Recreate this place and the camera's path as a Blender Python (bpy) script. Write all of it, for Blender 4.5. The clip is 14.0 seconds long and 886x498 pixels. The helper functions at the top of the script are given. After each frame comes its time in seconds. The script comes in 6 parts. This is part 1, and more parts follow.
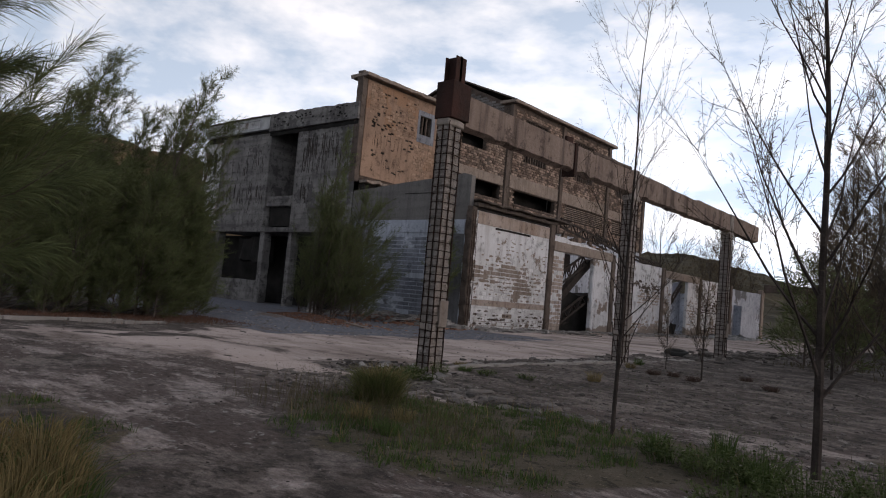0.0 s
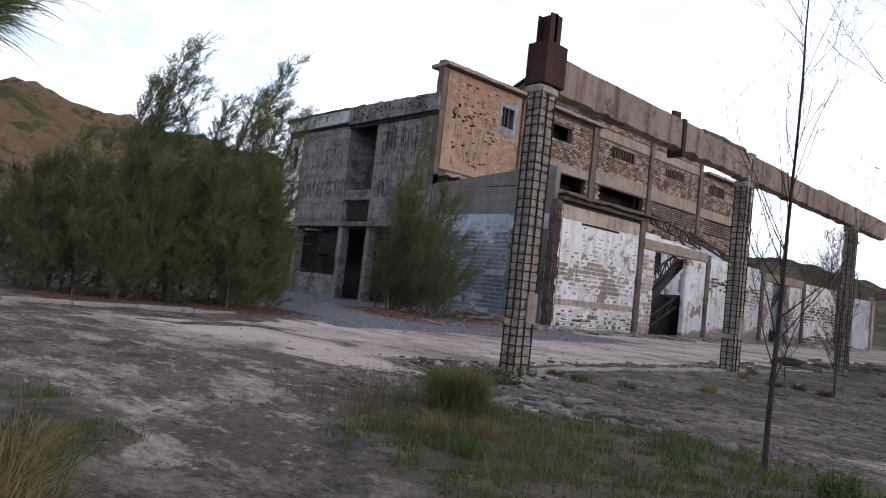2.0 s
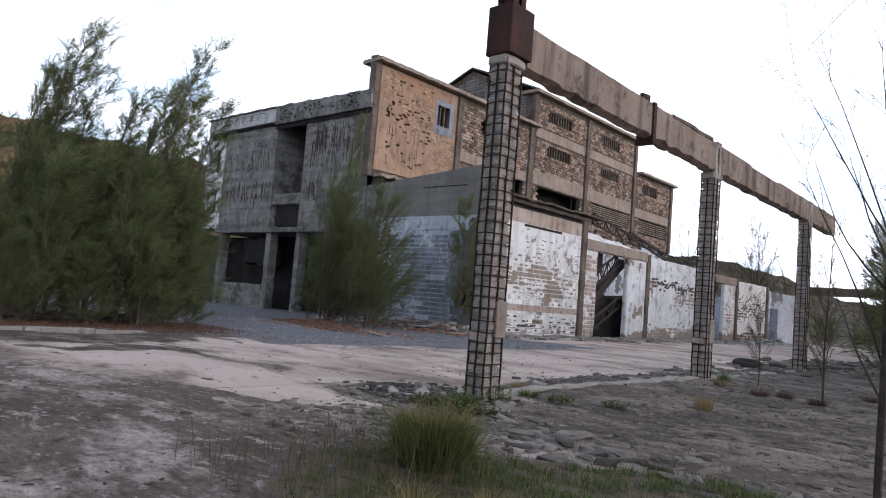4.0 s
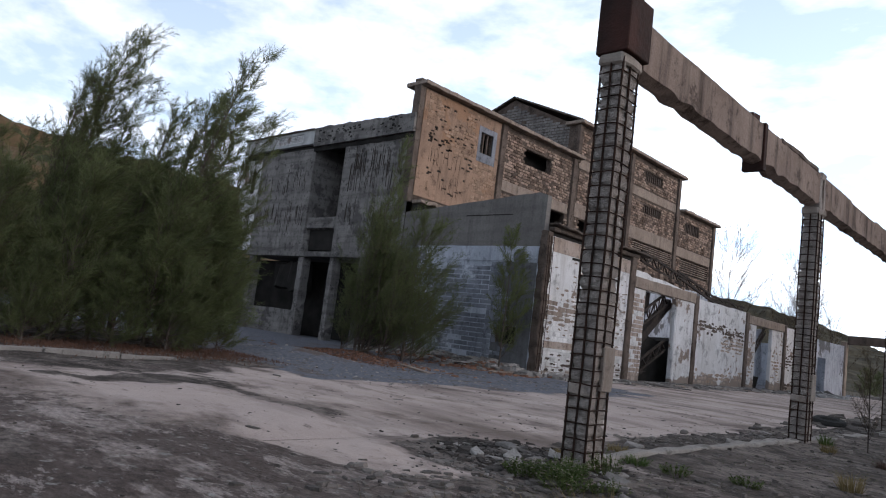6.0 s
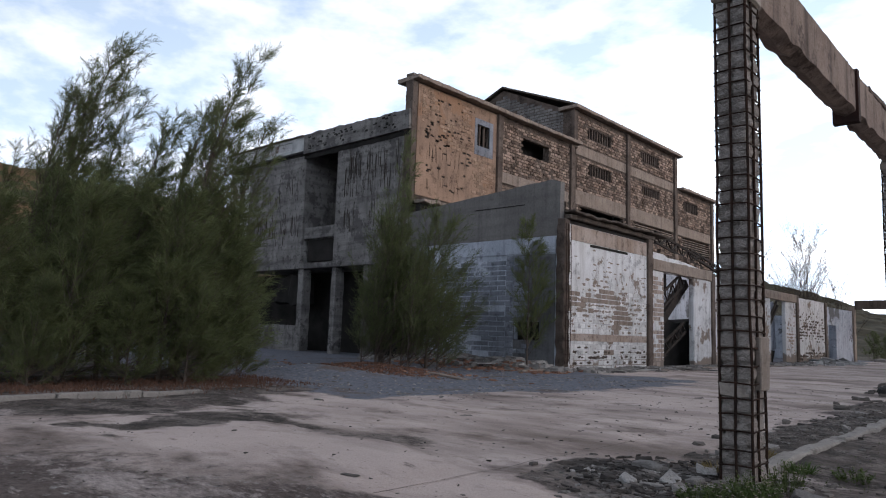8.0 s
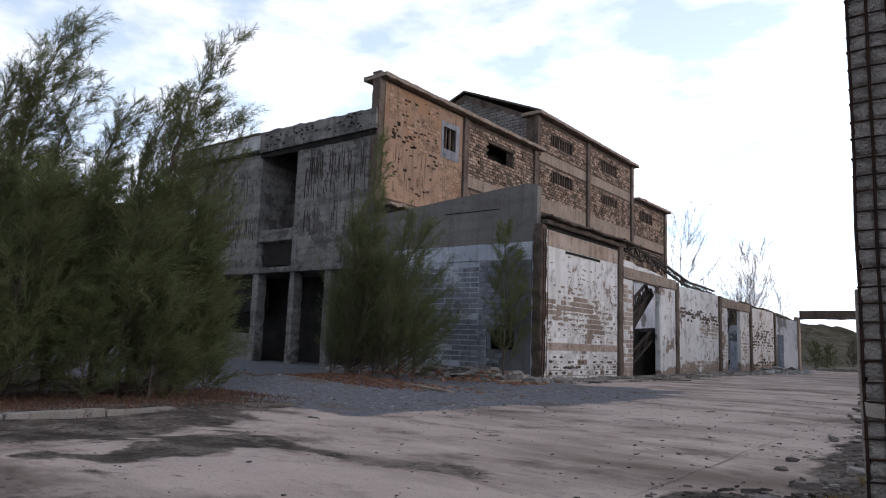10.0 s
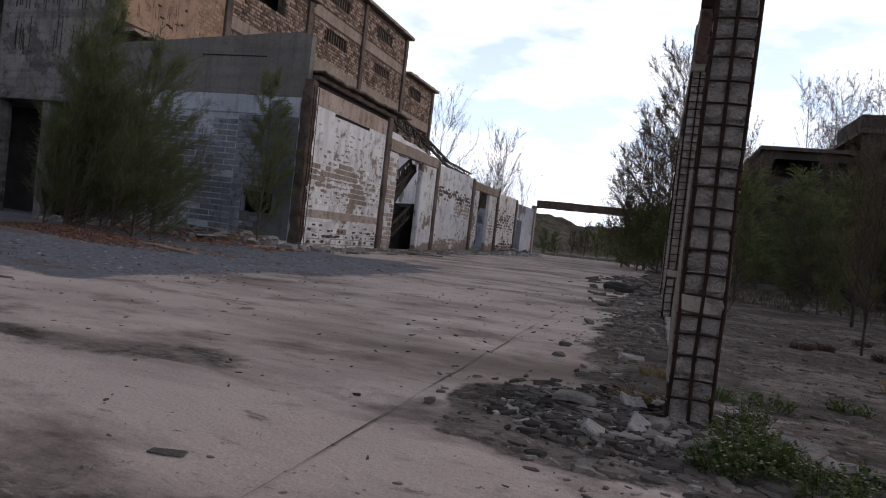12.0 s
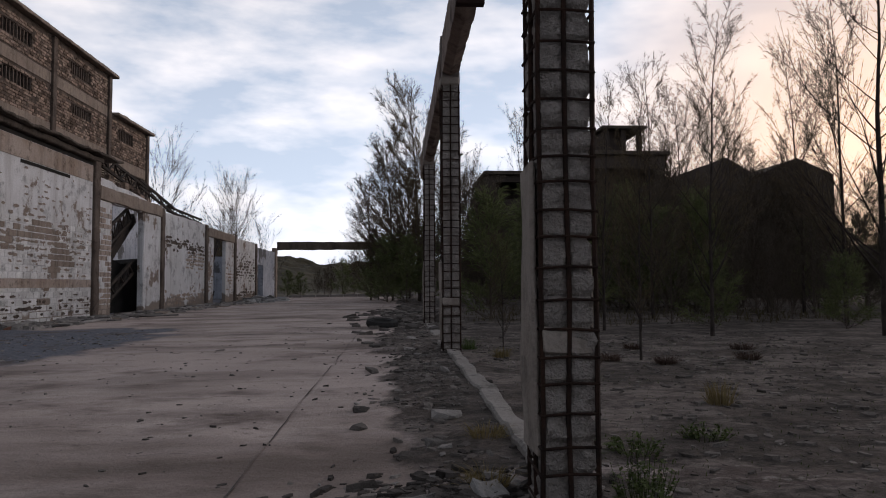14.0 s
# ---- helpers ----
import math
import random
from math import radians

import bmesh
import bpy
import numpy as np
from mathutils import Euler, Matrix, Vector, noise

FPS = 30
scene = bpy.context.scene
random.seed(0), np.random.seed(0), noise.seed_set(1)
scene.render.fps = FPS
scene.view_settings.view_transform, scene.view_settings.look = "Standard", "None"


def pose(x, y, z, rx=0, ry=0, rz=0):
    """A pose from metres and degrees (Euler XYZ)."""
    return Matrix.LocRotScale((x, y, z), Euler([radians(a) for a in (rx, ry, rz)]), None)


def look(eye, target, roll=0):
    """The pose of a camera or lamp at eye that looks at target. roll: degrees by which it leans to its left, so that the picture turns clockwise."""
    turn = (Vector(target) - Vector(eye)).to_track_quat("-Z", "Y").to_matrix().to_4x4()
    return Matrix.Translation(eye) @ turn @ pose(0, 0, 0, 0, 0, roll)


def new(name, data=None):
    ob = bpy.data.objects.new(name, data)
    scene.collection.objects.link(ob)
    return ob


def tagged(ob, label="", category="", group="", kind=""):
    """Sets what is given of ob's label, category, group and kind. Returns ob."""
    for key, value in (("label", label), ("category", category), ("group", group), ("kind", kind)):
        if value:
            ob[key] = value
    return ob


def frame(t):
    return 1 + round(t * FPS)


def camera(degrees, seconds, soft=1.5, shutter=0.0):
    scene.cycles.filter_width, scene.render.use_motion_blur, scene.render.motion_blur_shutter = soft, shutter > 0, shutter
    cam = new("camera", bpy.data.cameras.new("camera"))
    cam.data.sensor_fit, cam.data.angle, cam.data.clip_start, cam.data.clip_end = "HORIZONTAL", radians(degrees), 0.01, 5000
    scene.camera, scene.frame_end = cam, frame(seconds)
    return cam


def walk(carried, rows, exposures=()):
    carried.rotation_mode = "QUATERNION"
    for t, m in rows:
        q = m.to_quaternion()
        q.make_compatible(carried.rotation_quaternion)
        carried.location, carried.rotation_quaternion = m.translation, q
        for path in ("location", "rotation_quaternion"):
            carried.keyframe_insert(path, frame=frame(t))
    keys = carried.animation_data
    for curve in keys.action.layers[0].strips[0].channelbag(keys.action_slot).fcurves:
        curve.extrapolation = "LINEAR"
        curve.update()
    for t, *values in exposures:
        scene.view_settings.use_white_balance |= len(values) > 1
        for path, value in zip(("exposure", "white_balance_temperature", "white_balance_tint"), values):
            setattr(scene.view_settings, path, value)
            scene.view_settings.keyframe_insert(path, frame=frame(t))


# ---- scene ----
cam = camera(65.66, 14.0, 1.1, 0.0)
# seconds, eye x y z, then the turn about x, y and z in degrees
PATH = [
    (0.0, -0.289, 0.093, 1.542, 93.92, -5.02, 40.98),
    (0.5, -0.627, 0.365, 1.474, 91.57, -3.92, 46.50),
    (1.0, -0.886, 0.652, 1.453, 90.24, -2.09, 51.52),
    (1.5, -1.241, 0.965, 1.394, 93.09, -4.60, 54.66),
    (2.0, -1.552, 1.280, 1.353, 93.33, -6.25, 47.46),
    (2.5, -1.863, 1.493, 1.329, 93.08, -3.16, 43.95),
    (3.0, -2.393, 1.818, 1.345, 92.83, -5.42, 40.63),
    (5.5, -4.520, 3.023, 1.419, 97.35, -3.47, 44.43),
    (6.0, -5.087, 3.095, 1.407, 96.75, -7.12, 43.54),
    (6.5, -5.548, 3.119, 1.484, 96.41, -4.04, 47.00),
    (7.0, -6.116, 3.330, 1.497, 97.53, -4.54, 48.38),
    (7.5, -6.544, 3.232, 1.418, 98.31, -3.06, 37.47),
    (8.0, -7.078, 3.275, 1.384, 96.90, -1.98, 42.77),
    (10.5, -9.286, 3.660, 1.309, 97.88, -2.09, 37.29),
    (11.0, -9.480, 4.023, 1.258, 97.13, -2.41, 37.94),
    (11.5, -9.765, 4.427, 1.241, 91.94, -5.59, 27.36),
    (12.0, -10.045, 4.798, 1.245, 88.52, -6.52, 17.50),
    (12.5, -10.216, 5.311, 1.275, 89.45, -3.71, 15.93),
    (13.0, -10.451, 5.600, 1.233, 92.26, -0.49, 10.87),
    (13.5, -10.601, 6.129, 1.270, 87.47, -2.49, 2.31),
    (14.0, -10.644, 6.609, 1.233, 92.98, 0.31, -3.78),
]
EXPOSURES = [(0.0, -0.17), (0.5, 0.3), (1.0, 1.38), (1.5, 1.32), (2.0, 0.7), (2.5, 0.73), (3.0, 0.92), (5.5, 0.68), (6.0, 0.32), (6.5, 0.46), (7.0, 0.58), (7.5, -0.04), (8.0, 0.3), (10.5, 0.33), (11.0, 0.1), (11.5, 0.38), (12.0, -0.09), (12.5, 0.04), (13.0, -0.38), (13.5, 0.45), (14.0, -0.58)]
BALANCE = [(0.0, 6760, 14), (1.0, 6450, 14), (2.5, 6320, 12), (5.5, 6250, 10.5), (8.0, 6270, 11), (11.0, 6450, 13), (12.5, 6620, 16), (13.0, 6800, 16), (13.5, 6430, 13), (14.0, 6720, 15)]
BT, BK, BM = zip(*BALANCE)
EXPOSURES = [(t, e, float(np.interp(t, BT, BK)), float(np.interp(t, BT, BM))) for t, e in EXPOSURES]
walk(cam, [(t, pose(*p)) for t, *p in PATH], EXPOSURES)

# ---------------------------------------------------------------- world and light
world = bpy.data.worlds.new("dusk_sky")
scene.world = world
world.use_nodes = True
wn, wl = world.node_tree.nodes, world.node_tree.links
wn.clear()
w_out = wn.new("ShaderNodeOutputWorld")
w_bg = wn.new("ShaderNodeBackground")
w_sky = wn.new("ShaderNodeTexSky")
w_sky.sky_type, w_sky.sun_disc = "NISHITA", False
w_sky.sun_elevation, w_sky.sun_rotation = radians(7), radians(50)
w_sky.air_density, w_sky.dust_density, w_sky.ozone_density = 1.0, 1.5, 2.0
w_dim = wn.new("ShaderNodeVectorMath")
w_dim.operation = "SCALE"
w_dim.inputs["Scale"].default_value = 0.10
w_co = wn.new("ShaderNodeTexCoord")
w_map = wn.new("ShaderNodeMapping")
w_map.inputs["Scale"].default_value = (1.0, 1.6, 3.2)
w_map.inputs["Rotation"].default_value = (0.0, 0.25, 0.5)
w_noise = wn.new("ShaderNodeTexNoise")
w_noise.inputs["Scale"].default_value, w_noise.inputs["Detail"].default_value = 5.5, 8.0
w_noise.inputs["Roughness"].default_value = 0.55
w_ramp = wn.new("ShaderNodeValToRGB")
w_ramp.color_ramp.elements[0].position, w_ramp.color_ramp.elements[1].position = 0.39, 0.67
w_ramp.color_ramp.elements[0].color, w_ramp.color_ramp.elements[1].color = (0.18, 0.18, 0.18, 1), (1, 1, 1, 1)
w_mix = wn.new("ShaderNodeMix")
w_mix.data_type = "RGBA"
w_mix.inputs["B"].default_value = (0.93, 0.95, 1.0, 1)
w_blue = wn.new("ShaderNodeMix")
w_blue.data_type = "RGBA"
w_blue.inputs["Factor"].default_value = 0.72
w_blue.inputs["B"].default_value = (0.47, 0.62, 0.83, 1)
wl.new(w_co.outputs["Generated"], w_map.inputs["Vector"])
wl.new(w_map.outputs["Vector"], w_noise.inputs["Vector"])
wl.new(w_noise.outputs["Fac"], w_ramp.inputs["Fac"])
wl.new(w_sky.outputs["Color"], w_dim.inputs[0])
wl.new(w_dim.outputs["Vector"], w_blue.inputs["A"])
wl.new(w_blue.outputs["Result"], w_mix.inputs["A"])
wl.new(w_ramp.outputs["Color"], w_mix.inputs["Factor"])
# brighter low down and towards the sunset, dimmer overhead
w_sep = wn.new("ShaderNodeSeparateXYZ")
wl.new(w_co.outputs["Generated"], w_sep.inputs[0])
w_up = wn.new("ShaderNodeMapRange")
for w_key, w_val in (("From Min", 0.05), ("From Max", 0.85), ("To Min", 1.62), ("To Max", 0.40)):
    w_up.inputs[w_key].default_value = w_val
wl.new(w_sep.outputs["Z"], w_up.inputs["Value"])
w_dot = wn.new("ShaderNodeVectorMath")
w_dot.operation = "DOT_PRODUCT"
w_dot.inputs[1].default_value = (0.61, 0.79, 0.08)
wl.new(w_co.outputs["Generated"], w_dot.inputs[0])
w_west = wn.new("ShaderNodeMapRange")
for w_key, w_val in (("From Min", -1.0), ("From Max", 1.0), ("To Min", 0.68), ("To Max", 1.42)):
    w_west.inputs[w_key].default_value = w_val
wl.new(w_dot.outputs["Value"], w_west.inputs["Value"])
w_warm = wn.new("ShaderNodeMapRange")
for w_key, w_val in (("From Min", 0.90), ("From Max", 1.0)):
    w_warm.inputs[w_key].default_value = w_val
wl.new(w_dot.outputs["Value"], w_warm.inputs["Value"])
w_glow = wn.new("ShaderNodeMix")
w_glow.data_type = "RGBA"
w_glow.inputs["B"].default_value = (1.05, 0.70, 0.43, 1)
w_gm = wn.new("ShaderNodeMath")
w_gm.operation = "MULTIPLY"
w_gm.inputs[1].default_value = 0.75
wl.new(w_warm.outputs["Result"], w_gm.inputs[0])
wl.new(w_gm.outputs[0], w_glow.inputs["Factor"])
wl.new(w_mix.outputs["Result"], w_glow.inputs["A"])
w_s1 = wn.new("ShaderNodeVectorMath")
w_s1.operation = "SCALE"
wl.new(w_glow.outputs["Result"], w_s1.inputs[0])
wl.new(w_up.outputs["Result"], w_s1.inputs["Scale"])
w_s2 = wn.new("ShaderNodeVectorMath")
w_s2.operation = "SCALE"
wl.new(w_s1.outputs["Vector"], w_s2.inputs[0])
wl.new(w_west.outputs["Result"], w_s2.inputs["Scale"])
wl.new(w_s2.outputs["Vector"], w_bg.inputs["Color"])
w_bg.inputs["Strength"].default_value = 1.0
wl.new(w_bg.outputs["Background"], w_out.inputs["Surface"])

sun = new("sun", bpy.data.lights.new("sun", "SUN"))
sun.data.energy, sun.data.angle, sun.data.color = 0.6, radians(40), (1.0, 0.82, 0.66)
sun.matrix_world = look((20, 10, 8), (0, 0, 0))


# ---------------------------------------------------------------- materials
def surface(name, a, b, scale=1.2, rough=0.9, bump=0.3, fine=40.0, streak=0.0, streak_col=(0.03, 0.027, 0.025),
            patch=None, patch_scale=0.6, patch_at=0.55, island=0.0, metal=0.0, low=None, speck=0.0, crust=0.0, bands=0.0, crust_scale=3.0):
    """Worn surface: two tones, fine grain, run-down streaks, patches of another tone with hard edges."""
    m = bpy.data.materials.new(name)
    m.use_nodes = True
    n, l = m.node_tree.nodes, m.node_tree.links
    bs = n["Principled BSDF"]
    bs.inputs["Roughness"].default_value, bs.inputs["Metallic"].default_value = rough, metal
    bs.inputs["Specular IOR Level"].default_value = 0.18
    geo = n.new("ShaderNodeNewGeometry")

    def noise_at(s, detail=5.0, stretch=None, rgh=0.6):
        t = n.new("ShaderNodeTexNoise")
        t.inputs["Scale"].default_value, t.inputs["Detail"].default_value = s, detail
        t.inputs["Roughness"].default_value = rgh
        if stretch:
            mp = n.new("ShaderNodeMapping")
            mp.inputs["Scale"].default_value = stretch
            l.new(geo.outputs["Position"], mp.inputs["Vector"])
            l.new(mp.outputs["Vector"], t.inputs["Vector"])
        else:
            l.new(geo.outputs["Position"], t.inputs["Vector"])
        return t.outputs["Fac"]

    def ramp(fac, p0, p1):
        r = n.new("ShaderNodeMapRange")
        r.inputs["From Min"].default_value, r.inputs["From Max"].default_value = p0, p1
        l.new(fac, r.inputs["Value"])
        return r.outputs["Result"]

    def mix(fac, ca, cb, mode="MIX"):
        x = n.new("ShaderNodeMix")
        x.data_type, x.blend_type = "RGBA", mode
        for key, v in (("Factor", fac), ("A", ca), ("B", cb)):
            if isinstance(v, (int, float)):
                x.inputs[key].default_value = v
            elif isinstance(v, tuple):
                x.inputs[key].default_value = (*v[:3], 1)
            else:
                l.new(v, x.inputs[key])
        return x.outputs["Result"]

    col = mix(ramp(noise_at(scale), 0.35, 0.65), a, b)
    grain = noise_at(fine, 3.0)
    if patch:
        pn = ramp(noise_at(patch_scale, 8.0, None, 0.68), patch_at, patch_at + 0.03)
        col = mix(pn, col, patch)
    if low:
        z = n.new("ShaderNodeSeparateXYZ")
        l.new(geo.outputs["Position"], z.inputs[0])
        hgt = n.new("ShaderNodeMath")
        hgt.operation = "MULTIPLY_ADD"
        l.new(noise_at(0.9, 6.0), hgt.inputs[0])
        hgt.inputs[1].default_value = 2.6
        l.new(z.outputs["Z"], hgt.inputs[2])
        col = mix(ramp(hgt.outputs[0], low[0] + 1.3, low[0] + 1.45), low[1], col)
    if streak:
        st = ramp(noise_at(1.0, 5.0, (3.5, 3.5, 0.25)), 0.50, 0.78)
        sm = n.new("ShaderNodeMath")
        sm.operation = "MULTIPLY"
        l.new(st, sm.inputs[0])
        sm.inputs[1].default_value = streak
        col = mix(sm.outputs[0], col, streak_col)
    if bands:
        bn = n.new("ShaderNodeMath")
        bn.operation = "MULTIPLY"
        l.new(ramp(noise_at(1.0, 4.0, (0.18, 0.18, 2.6)), 0.48, 0.66), bn.inputs[0])
        bn.inputs[1].default_value = bands
        col = mix(bn.outputs[0], col, tuple(c * 0.35 for c in a))
    if crust:
        cn = n.new("ShaderNodeMath")
        cn.operation = "MULTIPLY"
        l.new(ramp(noise_at(crust_scale, 10.0, None, 0.75), 0.53, 0.62), cn.inputs[0])
        cn.inputs[1].default_value = crust
        col = mix(cn.outputs[0], col, tuple(c * 0.22 for c in a))
    if island:
        isl = n.new("ShaderNodeMapRange")
        inf = n.new("ShaderNodeObjectInfo")
        add = n.new("ShaderNodeMath")
        add.operation = "ADD"
        l.new(geo.outputs["Random Per Island"], add.inputs[0])
        l.new(inf.outputs["Random"], add.inputs[1])
        fr = n.new("ShaderNodeMath")
        fr.operation = "FRACT"
        l.new(add.outputs[0], fr.inputs[0])
        isl.inputs["To Min"].default_value, isl.inputs["To Max"].default_value = 1 - island, 1 + island * 0.6
        l.new(fr.outputs[0], isl.inputs["Value"])
        col = mix(1.0, col, isl.outputs["Result"], "MULTIPLY")
    if speck:
        col = mix(ramp(noise_at(fine * 0.35, 4.0), 0.62, 0.68), col, tuple(c * (1 - speck) for c in a))
    gr = n.new("ShaderNodeMapRange")
    gr.inputs["To Min"].default_value, gr.inputs["To Max"].default_value = 0.72, 1.28
    l.new(grain, gr.inputs["Value"])
    col = mix(1.0, col, gr.outputs["Result"], "MULTIPLY")
    l.new(col, bs.inputs["Base Color"])
    if bump:
        ad = n.new("ShaderNodeMath")
        ad.operation = "MULTIPLY_ADD"
        l.new(noise_at(scale * 6, 6.0), ad.inputs[0])
        ad.inputs[1].default_value = 2.0
        l.new(grain, ad.inputs[2])
        bp = n.new("ShaderNodeBump")
        bp.inputs["Strength"].default_value, bp.inputs["Distance"].default_value = bump, 0.03
        l.new(ad.outputs[0], bp.inputs["Height"])
        l.new(bp.outputs["Normal"], bs.inputs["Normal"])
    return m


M_GREY = surface("grey_concrete", (0.155, 0.145, 0.14), (0.25, 0.235, 0.225), 0.8, 0.95, 0.5, 18, streak=0.6, streak_col=(0.05, 0.045, 0.042), patch=(0.11, 0.103, 0.10), patch_scale=0.35, patch_at=0.54, crust=0.7, bands=0.5)
M_ANNEX_TOP = surface("smooth_grey_render", (0.145, 0.135, 0.13), (0.19, 0.178, 0.17), 0.5, 0.95, 0.25, 14, streak=0.35, crust=0.2, bands=0.2)
M_ORANGE = surface("ochre_plaster", (0.335, 0.225, 0.162), (0.245, 0.165, 0.122), 0.5, 0.95, 0.5, 14, streak=0.6, streak_col=(0.075, 0.055, 0.045), patch=(0.28, 0.17, 0.11), patch_scale=0.38, patch_at=0.55, crust=0.6, crust_scale=1.8)
M_BLOCK = surface("rough_block", (0.225, 0.158, 0.124), (0.335, 0.253, 0.204), 1.0, 0.97, 0.8, 16, island=0.6, streak=0.4, crust=0.75, crust_scale=2.2)
M_ORBLOCK = surface("ochre_brick", (0.255, 0.165, 0.115), (0.345, 0.245, 0.18), 0.8, 0.97, 0.6, 16, island=0.28, streak=0.45, streak_col=(0.07, 0.05, 0.04), crust=0.5)
M_MORTAR = surface("old_mortar", (0.062, 0.047, 0.039), (0.135, 0.105, 0.088), 1.4, 0.97, 0.6, 14, streak=0.2, crust=0.5)
M_RIB = surface("weathered_pilaster", (0.085, 0.064, 0.055), (0.155, 0.122, 0.102), 0.9, 0.95, 0.5, 20, streak=0.6, crust=0.55)
M_BAND = surface("concrete_band", (0.235, 0.185, 0.155), (0.30, 0.245, 0.205), 0.8, 0.95, 0.4, 16, streak=0.55, crust=0.35)
M_WHITE = surface("white_limewash", (0.68, 0.675, 0.69), (0.56, 0.55, 0.55), 0.7, 0.9, 0.4, 22, streak=0.5, streak_col=(0.19, 0.155, 0.135), patch=(0.23, 0.18, 0.15), patch_scale=0.5, patch_at=0.575, low=(0.45, (0.25, 0.205, 0.175)), crust=0.6, crust_scale=1.6)
M_WBLOCK = surface("limewashed_block", (0.70, 0.69, 0.69), (0.57, 0.555, 0.545), 0.8, 0.93, 0.6, 18, island=0.2, streak=0.35, streak_col=(0.17, 0.14, 0.12), patch=(0.22, 0.165, 0.135), patch_scale=1.1, patch_at=0.575, crust=0.6, crust_scale=2.0)
M_FRONTW = surface("bluish_limewash", (0.50, 0.53, 0.60), (0.34, 0.365, 0.42), 0.5, 0.93, 0.4, 18, island=0.12, streak=0.5, streak_col=(0.07, 0.07, 0.075), patch=(0.14, 0.14, 0.148), patch_scale=0.33, patch_at=0.56, crust=0.55)
M_GREYBLOCK = surface("grey_blue_block", (0.17, 0.18, 0.21), (0.30, 0.32, 0.365), 0.45, 0.95, 0.4, 18, island=0.18, streak=0.4, patch=(0.52, 0.55, 0.61), patch_scale=0.45, patch_at=0.56, crust=0.55)
M_DARKGREY = surface("dark_render", (0.105, 0.105, 0.11), (0.18, 0.18, 0.188), 0.6, 0.95, 0.4, 16, streak=0.4, crust=0.4)
M_STAIN = surface("brown_stained_plaster", (0.30, 0.225, 0.18), (0.40, 0.33, 0.29), 0.7, 0.95, 0.5, 16, streak=0.6, streak_col=(0.09, 0.063, 0.05), crust=0.6)
# near-black stand-in for shade in recesses, gaps and rooms, shared by some debris
M_DARK = surface("shade_black", (0.016, 0.015, 0.014), (0.032, 0.029, 0.027), 0.8, 0.98, 0.2, 14)
M_COLUMN = surface("broken_concrete", (0.25, 0.222, 0.205), (0.39, 0.35, 0.325), 3.5, 0.97, 1.0, 60, streak=0.2, streak_col=(0.12, 0.06, 0.04), crust=0.35, crust_scale=7.0)
M_COLSMOOTH = surface("cast_concrete", (0.25, 0.215, 0.19), (0.32, 0.28, 0.25), 1.2, 0.93, 0.35, 35, streak=0.6, streak_col=(0.09, 0.06, 0.045), crust=0.4)
M_BEAM = surface("stained_beam", (0.19, 0.142, 0.12), (0.27, 0.21, 0.178), 1.0, 0.93, 0.5, 30, streak=1.0, streak_col=(0.03, 0.022, 0.019), crust=0.75, crust_scale=2.2)
M_RUST = surface("rusted_bar", (0.019, 0.012, 0.010), (0.040, 0.021, 0.015), 6.0, 0.9, 0.3, 90)
M_RUSTPLATE = surface("rusted_plate", (0.026, 0.014, 0.012), (0.052, 0.021, 0.016), 1.6, 0.8, 0.3, 30, streak=0.7, streak_col=(0.012, 0.010, 0.009))
M_STEEL = surface("blackened_steel", (0.03, 0.027, 0.025), (0.06, 0.045, 0.038), 3.0, 0.85, 0.2, 50)
M_ROOF = surface("dark_roof_slab", (0.07, 0.057, 0.05), (0.12, 0.097, 0.08), 1.2, 0.95, 0.6, 18, streak=0.5, crust=0.6)
M_SHEET = surface("asbestos_sheet", (0.45, 0.45, 0.45), (0.28, 0.28, 0.28), 1.2, 0.9, 0.3, 25, island=0.4)
M_STONE = surface("rubble_concrete", (0.175, 0.163, 0.155), (0.34, 0.315, 0.297), 2.0, 0.96, 0.7, 40, island=0.6, crust=0.4)
M_DIRTSTONE = surface("dirty_stone", (0.10, 0.088, 0.081), (0.185, 0.165, 0.152), 2.0, 0.96, 0.6, 40, island=0.55)
M_PALESTONE = surface("pale_fresh_break", (0.27, 0.258, 0.25), (0.38, 0.368, 0.36), 3.0, 0.96, 0.7, 40, crust=0.35, crust_scale=6.0)
M_DARKSTONE = surface("dark_crumb", (0.045, 0.038, 0.035), (0.10, 0.088, 0.082), 2.0, 0.96, 0.6, 40, island=0.6)
M_REDSTONE = surface("red_litter", (0.20, 0.10, 0.07), (0.28, 0.16, 0.11), 2.0, 0.96, 0.6, 40, island=0.4)
M_KERB = surface("pale_kerb", (0.22, 0.20, 0.185), (0.31, 0.285, 0.265), 1.5, 0.94, 0.5, 30, streak=0.2, crust=0.6)
M_RUBBER = surface("old_rubber", (0.02, 0.02, 0.02), (0.035, 0.033, 0.03), 2.0, 0.8, 0.3, 30)
M_BARK = surface("casuarina_bark", (0.075, 0.058, 0.047), (0.13, 0.105, 0.09), 4.0, 0.95, 0.6, 30)
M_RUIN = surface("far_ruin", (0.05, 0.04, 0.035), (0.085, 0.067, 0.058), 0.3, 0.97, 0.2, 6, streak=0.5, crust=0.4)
M_HILL = surface("dry_hillside", (0.135, 0.080, 0.045), (0.075, 0.058, 0.030), 0.06, 1.0, 0.0, 0.9, patch=(0.04, 0.043, 0.02), patch_scale=0.16, patch_at=0.53, crust=0.5, crust_scale=0.4)
M_WOODS = surface("far_woods", (0.036, 0.033, 0.022), (0.066, 0.056, 0.036), 0.12, 1.0, 0.0, 0.9, crust=0.5, crust_scale=0.5)


